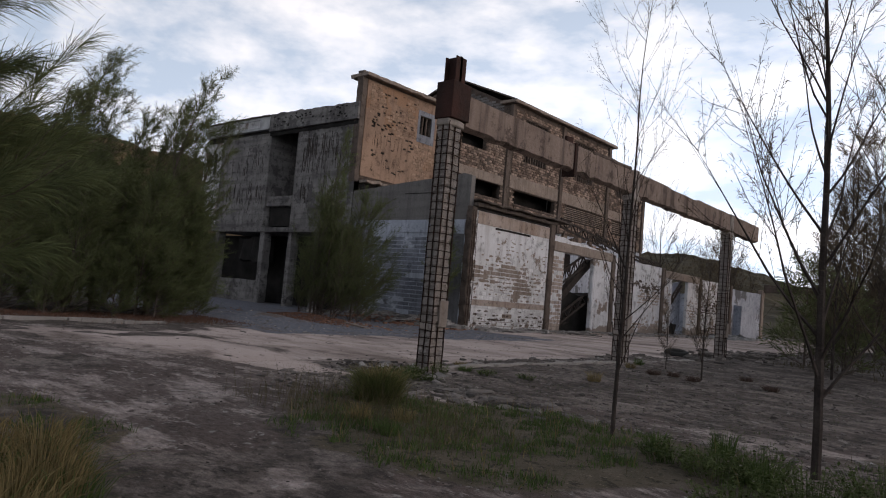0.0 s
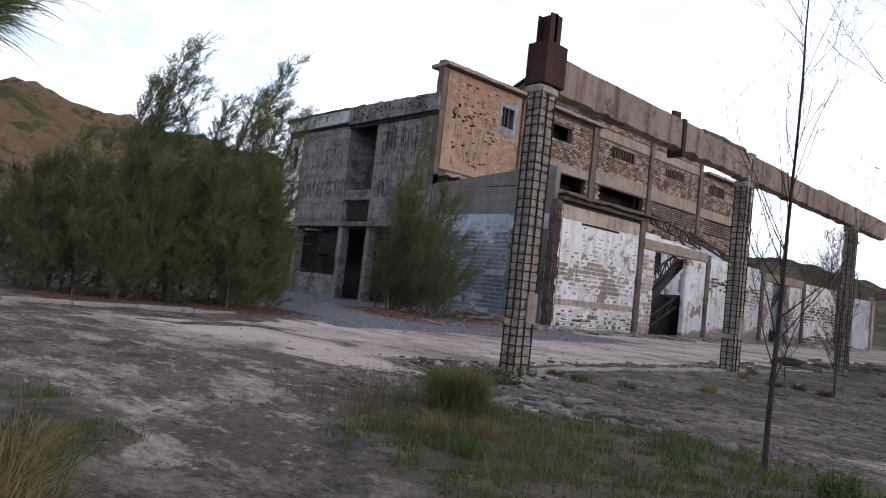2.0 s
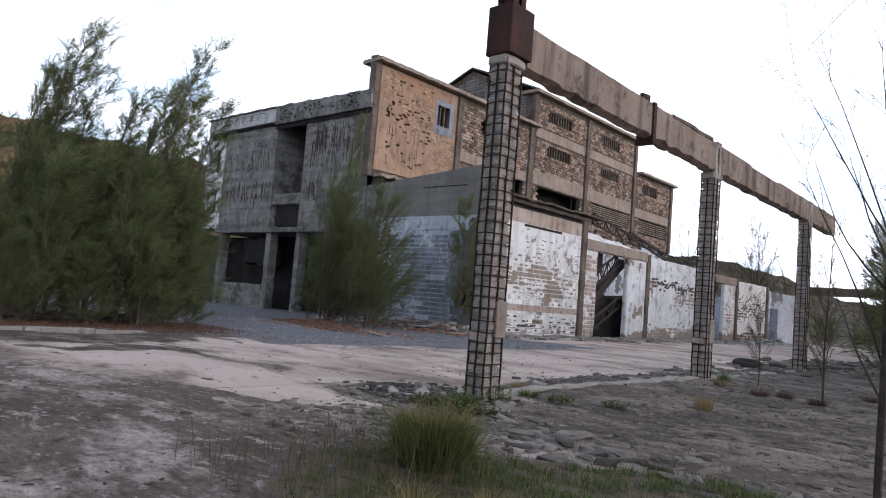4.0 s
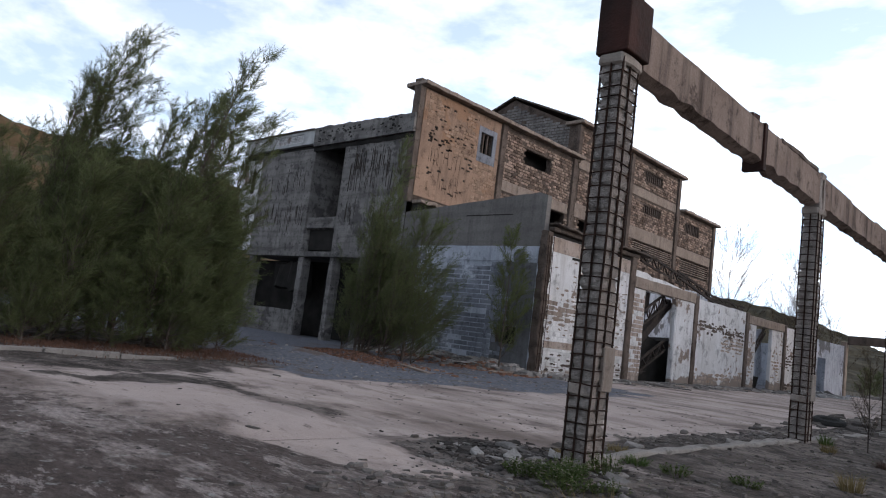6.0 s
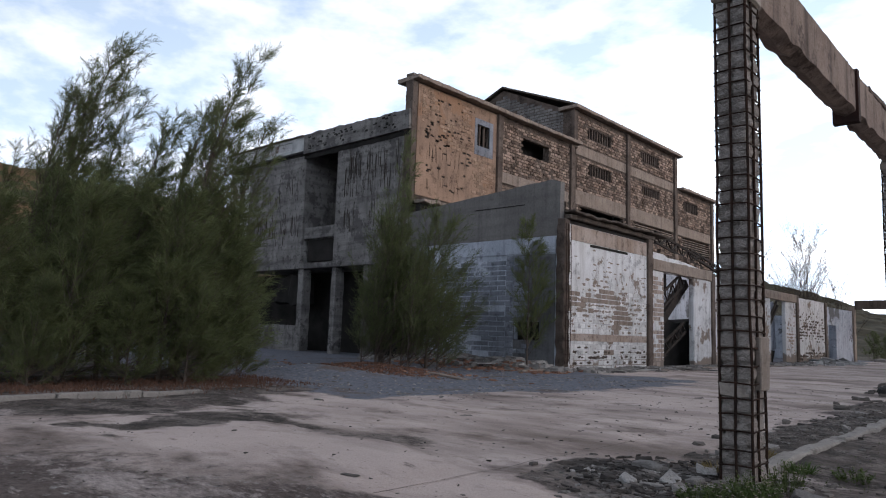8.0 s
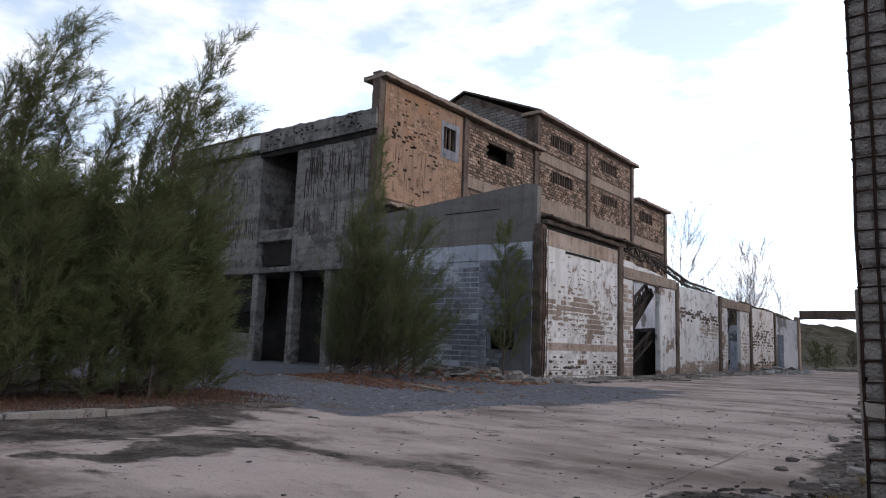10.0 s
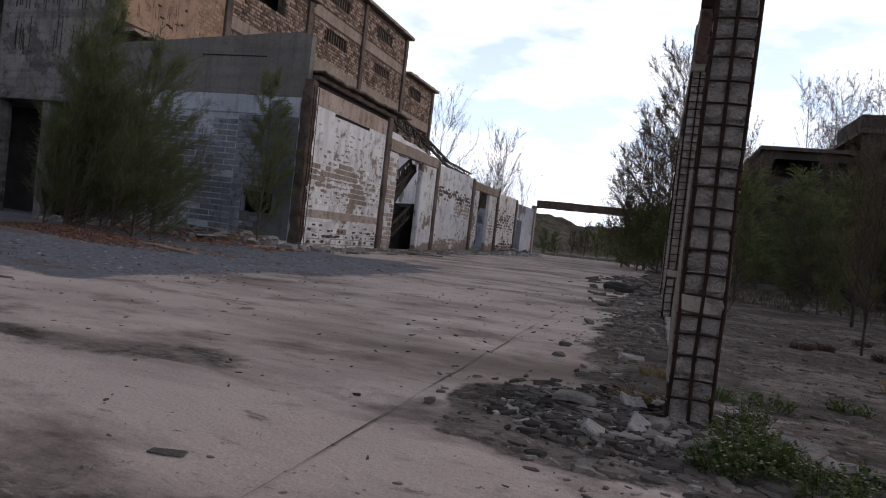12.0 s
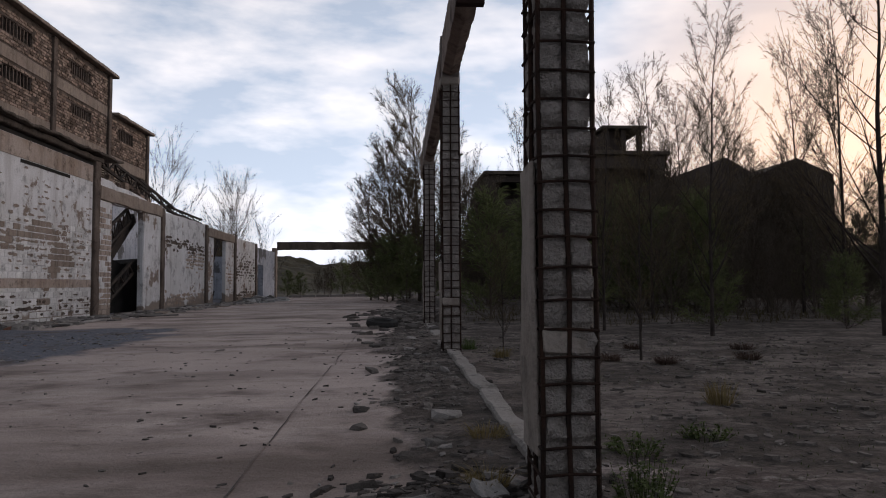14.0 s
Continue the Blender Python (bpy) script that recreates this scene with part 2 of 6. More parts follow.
def leafy(name, a, b, trans=0.25):
    m = bpy.data.materials.new(name)
    m.use_nodes = True
    n, l = m.node_tree.nodes, m.node_tree.links
    bs = n["Principled BSDF"]
    bs.inputs["Roughness"].default_value = 0.8
    bs.inputs["Specular IOR Level"].default_value = 0.15
    geo = n.new("ShaderNodeNewGeometry")
    t = n.new("ShaderNodeTexNoise")
    t.inputs["Scale"].default_value, t.inputs["Detail"].default_value = 1.1, 4.0
    l.new(geo.outputs["Position"], t.inputs["Vector"])
    add = n.new("ShaderNodeMath")
    add.operation = "MULTIPLY_ADD"
    l.new(geo.outputs["Random Per Island"], add.inputs[0])
    add.inputs[1].default_value = 0.5
    l.new(t.outputs["Fac"], add.inputs[2])
    r = n.new("ShaderNodeMapRange")
    r.inputs["From Min"].default_value, r.inputs["From Max"].default_value = 0.45, 1.05
    l.new(add.outputs[0], r.inputs["Value"])
    x = n.new("ShaderNodeMix")
    x.data_type = "RGBA"
    x.inputs["A"].default_value, x.inputs["B"].default_value = (*a, 1), (*b, 1)
    l.new(r.outputs["Result"], x.inputs["Factor"])
    l.new(x.outputs["Result"], bs.inputs["Base Color"])
    tr = n.new("ShaderNodeBsdfTranslucent")
    l.new(x.outputs["Result"], tr.inputs["Color"])
    sh = n.new("ShaderNodeMixShader")
    sh.inputs["Fac"].default_value = trans
    l.new(bs.outputs["BSDF"], sh.inputs[1])
    l.new(tr.outputs["BSDF"], sh.inputs[2])
    l.new(sh.outputs["Shader"], n["Material Output"].inputs["Surface"])
    return m


M_NEEDLE = leafy("casuarina_needles", (0.068, 0.083, 0.038), (0.165, 0.185, 0.082), 0.4)
M_SCRUB = leafy("brown_scrub_twigs", (0.050, 0.040, 0.031), (0.105, 0.086, 0.062), 0.2)
M_TWIG = surface("dark_twig_bark", (0.028, 0.022, 0.020), (0.060, 0.048, 0.042), 4.0, 0.95, 0.4, 30)
M_NEEDLE_OLIVE = leafy("olive_brown_needles", (0.072, 0.062, 0.032), (0.15, 0.128, 0.064), 0.3)
M_NEEDLE_DRY = leafy("thin_dry_needles", (0.085, 0.062, 0.040), (0.14, 0.11, 0.065))
M_GRASS = leafy("green_grass", (0.036, 0.066, 0.018), (0.095, 0.138, 0.042))
M_GRASS_DULL = leafy("dull_brown_grass", (0.055, 0.046, 0.026), (0.115, 0.098, 0.055))
M_STRAW = leafy("straw_grass", (0.13, 0.10, 0.045), (0.25, 0.195, 0.095))
M_WEED = leafy("weed_leaves", (0.04, 0.06, 0.018), (0.095, 0.122, 0.042))
M_DEADSHRUB = leafy("dead_shrub", (0.05, 0.032, 0.026), (0.10, 0.066, 0.052), 0.1)
M_LITTER = leafy("needle_litter", (0.085, 0.045, 0.032), (0.14, 0.078, 0.055), 0.05)


# ---------------------------------------------------------------- mesh helpers
def hang(ob, parent):
    ob.parent = parent
    return ob


def part(name, bm, material, parent, label=""):
    me = bpy.data.meshes.new(name)
    bm.to_mesh(me)
    bm.free()
    me.materials.append(material)
    ob = new(name, me)
    if parent is not None:
        ob.parent = parent
    return tagged(ob, label)


def raw(name, verts, faces, material, parent=None, label=""):
    me = bpy.data.meshes.new(name)
    me.from_pydata(verts, [], faces)
    me.materials.append(material)
    me.update()
    ob = new(name, me)
    if parent is not None:
        ob.parent = parent
    return tagged(ob, label)


def empty(name, label, category, group="", kind="", at=(0, 0, 0)):
    ob = new(name)
    ob.location = at
    return tagged(ob, label, category, group, kind)


BOXF = ((0, 3, 2, 1), (4, 5, 6, 7), (0, 1, 5, 4), (1, 2, 6, 5), (2, 3, 7, 6), (3, 0, 4, 7))


def box_bm(x0, x1, y0, y1, z0, z1, bevel=0.0, rough=0.0, cuts=0, seed=0):
    bm = bmesh.new()
    v = [bm.verts.new(p) for p in ((x0, y0, z0), (x1, y0, z0), (x1, y1, z0), (x0, y1, z0), (x0, y0, z1), (x1, y0, z1), (x1, y1, z1), (x0, y1, z1))]
    for f in BOXF:
        bm.faces.new([v[i] for i in f])
    if bevel:
        bmesh.ops.bevel(bm, geom=bm.edges[:], offset=bevel, segments=1, affect="EDGES")
    if cuts:
        # split long boxes along their longest side
        axis = max(range(3), key=lambda i: (x1 - x0, y1 - y0, z1 - z0)[i])
        lo, hi = ((x0, x1), (y0, y1), (z0, z1))[axis]
        for k in range(1, cuts + 1):
            p = [0, 0, 0]
            p[axis] = lo + (hi - lo) * k / (cuts + 1)
            nrm = [0, 0, 0]
            nrm[axis] = 1
            bmesh.ops.bisect_plane(bm, geom=bm.verts[:] + bm.edges[:] + bm.faces[:], plane_co=p, plane_no=nrm)
    if rough:
        for w in bm.verts:
            w.co += noise.noise_vector(w.co * 2.3 + Vector((seed, 0, 0))) * rough
    return bm


def pt(plane, pos, u, d, z):
    """A point on an upright plane: u along it, d inwards, z up."""
    return (pos - d, u, z) if plane == "x" else (u, pos + d, z)


def wall_bm(plane, pos, u0, u1, z0, z1, thick, holes=(), step=0.8, top=None, jag=0.0):
    """An upright wall with real openings; holes are (u0, u1, z0, z1). top(u): height of the upper edge."""
    us, zs = {u0, u1}, {z0, z1}
    for a, b, c, d in holes:
        us |= {min(max(a, u0), u1), min(max(b, u0), u1)}
        zs |= {min(max(c, z0), z1), min(max(d, z0), z1)}

    def fill(s):
        s = sorted(s)
        out = []
        for a, b in zip(s, s[1:]):
            k = max(1, round((b - a) / step))
            out += [a + (b - a) * i / k for i in range(k)]
        return out + [s[-1]]
    us, zs = fill(us), fill(zs)
    solid = {}
    for i in range(len(us) - 1):
        for j in range(len(zs) - 1):
            cu, cz = (us[i] + us[i + 1]) / 2, (zs[j] + zs[j + 1]) / 2
            solid[i, j] = not any(a < cu < b and c < cz < d for a, b, c, d in holes)
    bm = bmesh.new()
    cache = {}

    def vert(i, j, back):
        key = (i, j, back)
        if key not in cache:
            u, z = us[i], zs[j]
            if jag:
                near = [solid.get((a, b)) for a in (i - 1, i) for b in (j - 1, j)]
                if False in near or (j == len(zs) - 1):
                    w = noise.noise_vector(Vector((u * 1.7, z * 1.7, pos))) * jag
                    u, z = u + w.x, z + w.y
            if top and j == len(zs) - 1:
                z = top(u) + (noise.noise(Vector((u * 2.1, 3, pos))) * jag if jag else 0)
            cache[key] = bm.verts.new(pt(plane, pos, u, thick if back else 0.0, z))
        return cache[key]
    for (i, j), on in solid.items():
        if not on:
            continue
        for back in (0, 1):
            q = [vert(i, j, back), vert(i + 1, j, back), vert(i + 1, j + 1, back), vert(i, j + 1, back)]
            bm.faces.new(q if back == 0 else q[::-1])
        for di, dj, a, b in ((-1, 0, (i, j), (i, j + 1)), (1, 0, (i + 1, j), (i + 1, j + 1)), (0, -1, (i, j), (i + 1, j)), (0, 1, (i, j + 1), (i + 1, j + 1))):
            if not solid.get((i + di, j + dj), False):
                bm.faces.new([vert(*a, 0), vert(*b, 0), vert(*b, 1), vert(*a, 1)])
    bmesh.ops.recalc_face_normals(bm, faces=bm.faces[:])
    return bm


def block_boxes(plane, pos, u0, u1, z0, z1, course, length, holes=(), proud=0.03, drop=0.0, seed=1, gap=0.018, top=None, wild=0.0, keep=None):
    """The blocks of a wall in running bond, as lists of eight corners, a little proud of the joint face."""
    rng = random.Random(seed)
    out = []
    rows = int((z1 - z0) / course)
    for r in range(rows):
        a = z0 + r * course
        u = u0 - (length / 2 if r % 2 else 0)
        while u < u1 - 0.02:
            b0, b1 = max(u, u0), min(u + length, u1)
            u += length
            cu, cz = (b0 + b1) / 2, a + course / 2
            if b1 - b0 < 0.08 or any(h[0] - 0.05 < cu < h[1] + 0.05 and h[2] - 0.05 < cz < h[3] + 0.05 for h in holes):
                continue
            if top and cz > top(cu) - 0.1:
                continue
            if keep and not keep(cu, cz):
                continue
            if rng.random() < drop:
                continue
            p = proud * rng.uniform(0.35, 1.4)
            j = [rng.uniform(-1, 1) * wild for _ in range(8)]
            u_lo, u_hi, z_lo, z_hi = b0 + gap / 2, b1 - gap / 2, a + gap / 2, a + course - gap / 2
            c = 0.012
            out.append([pt(plane, pos, u_lo, 0.02, z_lo), pt(plane, pos, u_hi, 0.02, z_lo), pt(plane, pos, u_hi, 0.02, z_hi), pt(plane, pos, u_lo, 0.02, z_hi),
                        pt(plane, pos, u_lo + c + j[0], -p, z_lo + c + j[1]), pt(plane, pos, u_hi - c + j[2], -p, z_lo + c + j[3]),
                        pt(plane, pos, u_hi - c + j[4], -p, z_hi - c + j[5]), pt(plane, pos, u_lo + c + j[6], -p, z_hi - c + j[7])])
    return out


BLOCKF = ((4, 5, 6, 7), (0, 1, 5, 4), (1, 2, 6, 5), (2, 3, 7, 6), (3, 0, 4, 7))


def joined_blocks(name, boxes, material, parent, label=""):
    verts, faces = [], []
    for b in boxes:
        k = len(verts)
        verts += b
        faces += [tuple(k + i for i in f) for f in BLOCKF]
    ob = raw(name, verts, faces, material, parent, label)
    bm = bmesh.new()
    bm.from_mesh(ob.data)
    bmesh.ops.recalc_face_normals(bm, faces=bm.faces[:])
    bm.to_mesh(ob.data)
    bm.free()
    return tagged(ob, kind="stuff")


def tube(points, radii, sides=6, verts=None, faces=None):
    """Adds a tapered tube along points to the lists."""
    verts = [] if verts is None else verts
    faces = [] if faces is None else faces
    start = len(verts)
    for i, p in enumerate(points):
        d = (points[min(i + 1, len(points) - 1)] - points[max(i - 1, 0)]).normalized()
        a = d.cross(Vector((0.31, 0.87, 0.12))).normalized()
        b = d.cross(a)
        for s in range(sides):
            t = 2 * math.pi * s / sides
            verts.append(tuple(p + (a * math.cos(t) + b * math.sin(t)) * radii[i]))
    for i in range(len(points) - 1):
        for s in range(sides):
            q = start + i * sides
            faces.append((q + s, q + (s + 1) % sides, q + sides + (s + 1) % sides, q + sides + s))
    faces.append(tuple(start + s for s in range(sides))[::-1])
    faces.append(tuple(start + (len(points) - 1) * sides + s for s in range(sides)))
    return verts, faces


def vnoise(x, y, s, seed=0):
    """Smooth value noise over arrays, about 0 to 1."""
    x, y = np.asarray(x, float) / s + seed * 17.3, np.asarray(y, float) / s + seed * 9.1
    xi, yi = np.floor(x), np.floor(y)
    fx, fy = x - xi, y - yi
    fx, fy = fx * fx * (3 - 2 * fx), fy * fy * (3 - 2 * fy)

    def hsh(a, b):
        v = np.sin(a * 127.1 + b * 311.7 + seed * 74.7) * 43758.5453
        return v - np.floor(v)
    return (hsh(xi, yi) * (1 - fx) + hsh(xi + 1, yi) * fx) * (1 - fy) + (hsh(xi, yi + 1) * (1 - fx) + hsh(xi + 1, yi + 1) * fx) * fy


def fbm(x, y, s, seed=0):
    return vnoise(x, y, s, seed) * 0.5 + vnoise(x, y, s / 2.1, seed + 1) * 0.27 + vnoise(x, y, s / 4.3, seed + 2) * 0.15 + vnoise(x, y, s / 9, seed + 3) * 0.08


def step01(v, a, b):
    t = np.clip((v - a) / (b - a), 0, 1)
    return t * t * (3 - 2 * t)


# ---------------------------------------------------------------- plan
W, YF, XU, XC = -23.4, 28.55, -33.28, -9.68     # long white wall, front wall, tall wall, column line
COLS = (10.65, 19.10, 27.54)


def zones(x, y):
    """How much of the ground is concrete, gravel, grass at a place."""
    x, y = np.asarray(x, float), np.asarray(y, float)
    wx = x + (fbm(x, y, 3.0, 3) - 0.5) * 2.4
    wy = y + (fbm(x, y, 3.0, 8) - 0.5) * 2.4
    conc = step01(wx, -24.5, -22.5) * (1 - step01(wx, -10.9, -10.2)) * step01(wy + 0.38 * np.minimum(0, wx + 13.5), 8.6, 9.8)
    conc = np.maximum(conc, step01(-((wx + 13.6) ** 2 / 20 + (wy - 8.2) ** 2 / 3.4), -1.2, -0.7))
    conc = np.maximum(conc, 0.55 * step01(wx, -20.0, -18.5) * (1 - step01(wx, -13, -10)) * step01(wy, 4.0, 6.5))
    conc = np.maximum(conc, 0.8 * step01(-((wx + 3.3) ** 2 / 1.6 + (wy - 2.6) ** 2 / 0.7), -1.2, -0.7))
    conc = np.maximum(conc, 0.25 * step01(wx, -8.6, -7.4) * step01(fbm(x * 0.5, y * 1.4, 3.0, 61), 0.5, 0.62) * step01(wy, 11, 13))
    grav = (1 - step01(wx, -19.2, -17.4)) * step01(wy, 12.4, 14.0)
    grav = np.maximum(grav, (1 - step01(wx, -17.5, -15.5)) * step01(wy, 16.5, 19.5) * (1 - step01(wy, 26, 30)))
    grav = grav * (1 - step01(wy, 27, 31) * step01(wx, -24, -22))
    gr = step01(-((wx + 5.4) ** 2 / 9.5 + (wy - 6.6) ** 2 / 4.6), -1.2, -0.6)
    gr = np.maximum(gr, step01(-((wx + 6.9) ** 2 / 3.4 + (wy - 2.2) ** 2 / 0.9), -1.3, -0.6))
    gr = np.maximum(gr, step01(wx, -2.8, -0.5) * (1 - step01(wy, 9.5, 12)))
    gr = np.maximum(gr, step01(-wy, -0.6, 1.2))
    gr = np.maximum(gr, 0.75 * step01(wx, -9.0, -7.0) * step01(wy, 24, 30))
    gr = np.maximum(gr, 0.6 * step01(wx, 2.0, 6.0))
    gr = np.maximum(gr, (1 - step01(wx, -36, -30)) * (1 - step01(wy, 8, 14)))
    gr = np.maximum(gr, step01(wy, 84, 92))
    conc = conc * (1 - grav) * (1 - gr)
    grav = grav * (1 - gr)
    return conc, grav, gr


def dark_soil(x, y):
    """Dark earth beyond the columns and under the rubble."""
    wx = x + (fbm(x, y, 2.0, 5) - 0.5) * 1.6
    wy = y + (fbm(x, y, 2.0, 6) - 0.5) * 1.6
    d = step01(wx, -10.4, -9.4) * step01(wy, 7.5, 9.0) * (0.35 + 0.65 * step01(fbm(x * 0.5, y * 1.5, 2.4, 63), 0.38, 0.55))
    d = np.maximum(d, 1.15 * step01(-((wx + 10.4) ** 2 / 0.9 + (wy - 9.9) ** 2 / 0.8), -1.9, -0.6))
    # needle-darkened earth in front of the thicket, trodden earth on the path
    crust = step01(fbm(x * 0.8, y * 1.3, 1.3, 67), 0.36, 0.56)
    d = np.maximum(d, 0.9 * step01(-wx, 19.8, 21.2) * (1 - step01(wy, 12.6, 14.6)) * step01(wy, 2.0, 5.0))
    d = np.maximum(d, 0.95 * crust * step01(-wx, 14.6, 16.6) * (1 - step01(wy + 0.25 * (wx + 17), 9.6, 10.8)))
    d = np.maximum(d, 0.7 * crust * step01(-wx, 10.4, 12.0) * (1 - step01(wy, 4.9, 6.0)))
    # dirt lying in the hollow behind the heaved slab
    lip = 9.25 + 0.10 * np.maximum(0, -(x + 15.0))
    d = np.maximum(d, 0.62 * np.exp(-((wy - lip - 0.25) / 0.45) ** 2) * step01(x, -17.0, -15.5) * (1 - step01(x, -13.6, -12.4)))
    d = np.maximum(d, 0.72 * step01(wx, -9.5, -7.5) * (1 - step01(wy, 4.3, 5.6)) * step01(fbm(x, y, 1.6, 66), 0.34, 0.52) * (1 - step01(-((wx + 3.3) ** 2 / 1.6 + (wy - 2.6) ** 2 / 0.7), -1.2, -0.7)))
    return np.maximum(d, 0.8 * step01(wx, -10.9, -10.3) * step01(wy, 10.5, 12.0))


def ground_z(x, y):
    x, y = np.asarray(x, float), np.asarray(y, float)
    conc, grav, gr = zones(x, y)
    z = -0.10 * (1 - step01(x, -23, -12))
    rough = 1 - 0.85 * conc
    z = z + (fbm(x, y, 1.3, 21) - 0.5) * 0.10 * rough + (fbm(x, y, 5.0, 31) - 0.5) * 0.08
    z = z + gr * 0.04 - 0.02 * conc * step01(fbm(x, y, 2.2, 44), 0.55, 0.62)
    # low lip where the slab has heaved
    lip = 9.05 + (fbm(x, y, 1.2, 71) - 0.5) * 0.5 + 0.10 * np.maximum(0, -(x + 15.0))
    z = z + 0.075 * (1 - step01(y, lip - 0.05, lip + 0.09)) * step01(y, 5.5, 8.6) * step01(x, -18.5, -15.0) * (1 - step01(x, -12.4, -11.5))
    # raised outer slab strip along the joint
    z = z + 0.012 * step01(x, -11.67, -11.64) * (1 - step01(x, -11.0, -10.6)) * step01(y, 8.0, 9.0)
    # gravel heap by the thicket and the debris bank along the end wall
    z = z + 0.32 * np.exp(-((x + 25.2) / 2.0) ** 2 - ((y - 17.0) / 1.3) ** 2) + 0.2 * np.exp(-((x + 27.0) / 2.2) ** 2 - ((y - 21.0) / 1.2) ** 2)
    z = z + 0.3 * np.exp(-((y - 27.6) / 0.8) ** 2) * step01(x, -33.0, -31.0) * (1 - step01(x, -24.2, -23.0)) * (0.5 + fbm(x, y, 0.8, 83))
    z = z - 0.10 * np.exp(-((x + 9.68) ** 2 + (y - 10.55) ** 2) / 0.35)
    strip = step01(x, -11.2, -10.4) * (1 - step01(x, -9.5, -8.8)) * step01(y, 8.8, 9.8)
    return z + strip * fbm(x, y, 0.5, 50) * 0.09


# ---------------------------------------------------------------- ground, one sheet out to the horizon
def axis_points(lo, hi, fine, far):
    a = list(np.arange(lo, hi + 1e-6, fine))
    s, p = fine, hi
    while p < far:
        s *= 1.16
        p += s
        a.append(p)
    s, p = fine, lo
    while p > -far:
        s *= 1.16
        p -= s
        a.insert(0, p)
    return np.array(a)


def build_ground():
    xs, ys = axis_points(-30.0, 0.0, 0.14, 1500), axis_points(1.5, 30.0, 0.14, 1500)
    X, Y = np.meshgrid(xs, ys, indexing="ij")
    Z = ground_z(X, Y)
    co = np.stack([X, Y, Z], -1).reshape(-1, 3)
    nx, ny = len(xs), len(ys)
    i, j = np.meshgrid(np.arange(nx - 1), np.arange(ny - 1), indexing="ij")
    a = (i * ny + j).ravel()
    faces = np.stack([a, a + ny, a + ny + 1, a + 1], -1)
    me = bpy.data.meshes.new("ground")
    me.vertices.add(len(co))
    me.vertices.foreach_set("co", co.ravel())
    me.loops.add(faces.size)
    me.loops.foreach_set("vertex_index", faces.ravel())
    me.polygons.add(len(faces))
    me.polygons.foreach_set("loop_start", np.arange(0, faces.size, 4))
    me.polygons.foreach_set("use_smooth", np.ones(len(faces), bool))
    me.update(calc_edges=True)
    conc, grav, gr = zones(X, Y)
    at = me.attributes.new("zone", "FLOAT_COLOR", "POINT")
    at.data.foreach_set("color", np.stack([conc, grav, gr, dark_soil(X, Y)], -1).ravel())
    m = bpy.data.materials.new("yard_ground")
    m.use_nodes = True
    n, l = m.node_tree.nodes, m.node_tree.links
    bs = n["Principled BSDF"]
    bs.inputs["Roughness"].default_value = 0.96
    bs.inputs["Specular IOR Level"].default_value = 0.2
    geo, zone, sep = n.new("ShaderNodeNewGeometry"), n.new("ShaderNodeAttribute"), n.new("ShaderNodeSeparateColor")
    zone.attribute_name = "zone"
    l.new(zone.outputs["Color"], sep.inputs[0])

    def tex(s, d=6.0, r=0.62, stretch=None):
        t = n.new("ShaderNodeTexNoise")
        t.inputs["Scale"].default_value, t.inputs["Detail"].default_value, t.inputs["Roughness"].default_value = s, d, r
        src = geo.outputs["Position"]
        if stretch:
            mp = n.new("ShaderNodeMapping")
            mp.inputs["Scale"].default_value = stretch
            mp.inputs["Rotation"].default_value = (0, 0, 0.6)
            l.new(src, mp.inputs["Vector"])
            src = mp.outputs["Vector"]
        l.new(src, t.inputs["Vector"])
        return t.outputs["Fac"]

    def rng(f, a, b, c=0.0, d=1.0):
        r = n.new("ShaderNodeMapRange")
        for k, v in (("From Min", a), ("From Max", b), ("To Min", c), ("To Max", d)):
            r.inputs[k].default_value = v
        l.new(f, r.inputs["Value"])
        return r.outputs["Result"]

    def mix(f, a, b, mode="MIX"):
        x = n.new("ShaderNodeMix")
        x.data_type, x.blend_type = "RGBA", mode
        for k, v in (("Factor", f), ("A", a), ("B", b)):
            if isinstance(v, float):
                x.inputs[k].default_value = v
            elif isinstance(v, tuple):
                x.inputs[k].default_value = (*v, 1)
            else:
                l.new(v, x.inputs[k])
        return x.outputs["Result"]

    def edge(sock):
        a = n.new("ShaderNodeMath")
        a.operation = "MULTIPLY_ADD"
        l.new(tex(2.6, 9.0, 0.72), a.inputs[0])
        a.inputs[1].default_value = 0.9
        l.new(sock, a.inputs[2])
        return rng(a.outputs[0], 0.82, 1.02)
    dirt = mix(rng(tex(0.9), 0.35, 0.65), (0.070, 0.053, 0.047), (0.122, 0.097, 0.088))
    dirt = mix(rng(tex(0.5, 10.0, 0.70, (0.75, 1.7, 1)), 0.50, 0.60), dirt, (0.31, 0.262, 0.245))
    dirt = mix(rng(tex(1.7, 10.0, 0.76, (0.6, 1.6, 1)), 0.56, 0.60), dirt, (0.27, 0.23, 0.215))
    dirt = mix(rng(tex(5.0, 8.0, 0.7), 0.58, 0.64), dirt, (0.045, 0.036, 0.031))
    dirt = mix(rng(tex(6.0, 5.0), 0.60, 0.68), dirt, (0.270, 0.255, 0.240))
    conc_c = mix(rng(tex(0.45), 0.35, 0.65), (0.42, 0.342, 0.312), (0.515, 0.43, 0.395))
    conc_c = mix(rng(tex(0.28, 7.0, 0.6, (0.55, 1.6, 1)), 0.46, 0.66), conc_c, (0.175, 0.138, 0.121))
    conc_c = mix(rng(tex(0.75, 7.0, 0.62, (0.8, 1.3, 1)), 0.53, 0.70), conc_c, (0.13, 0.10, 0.088))
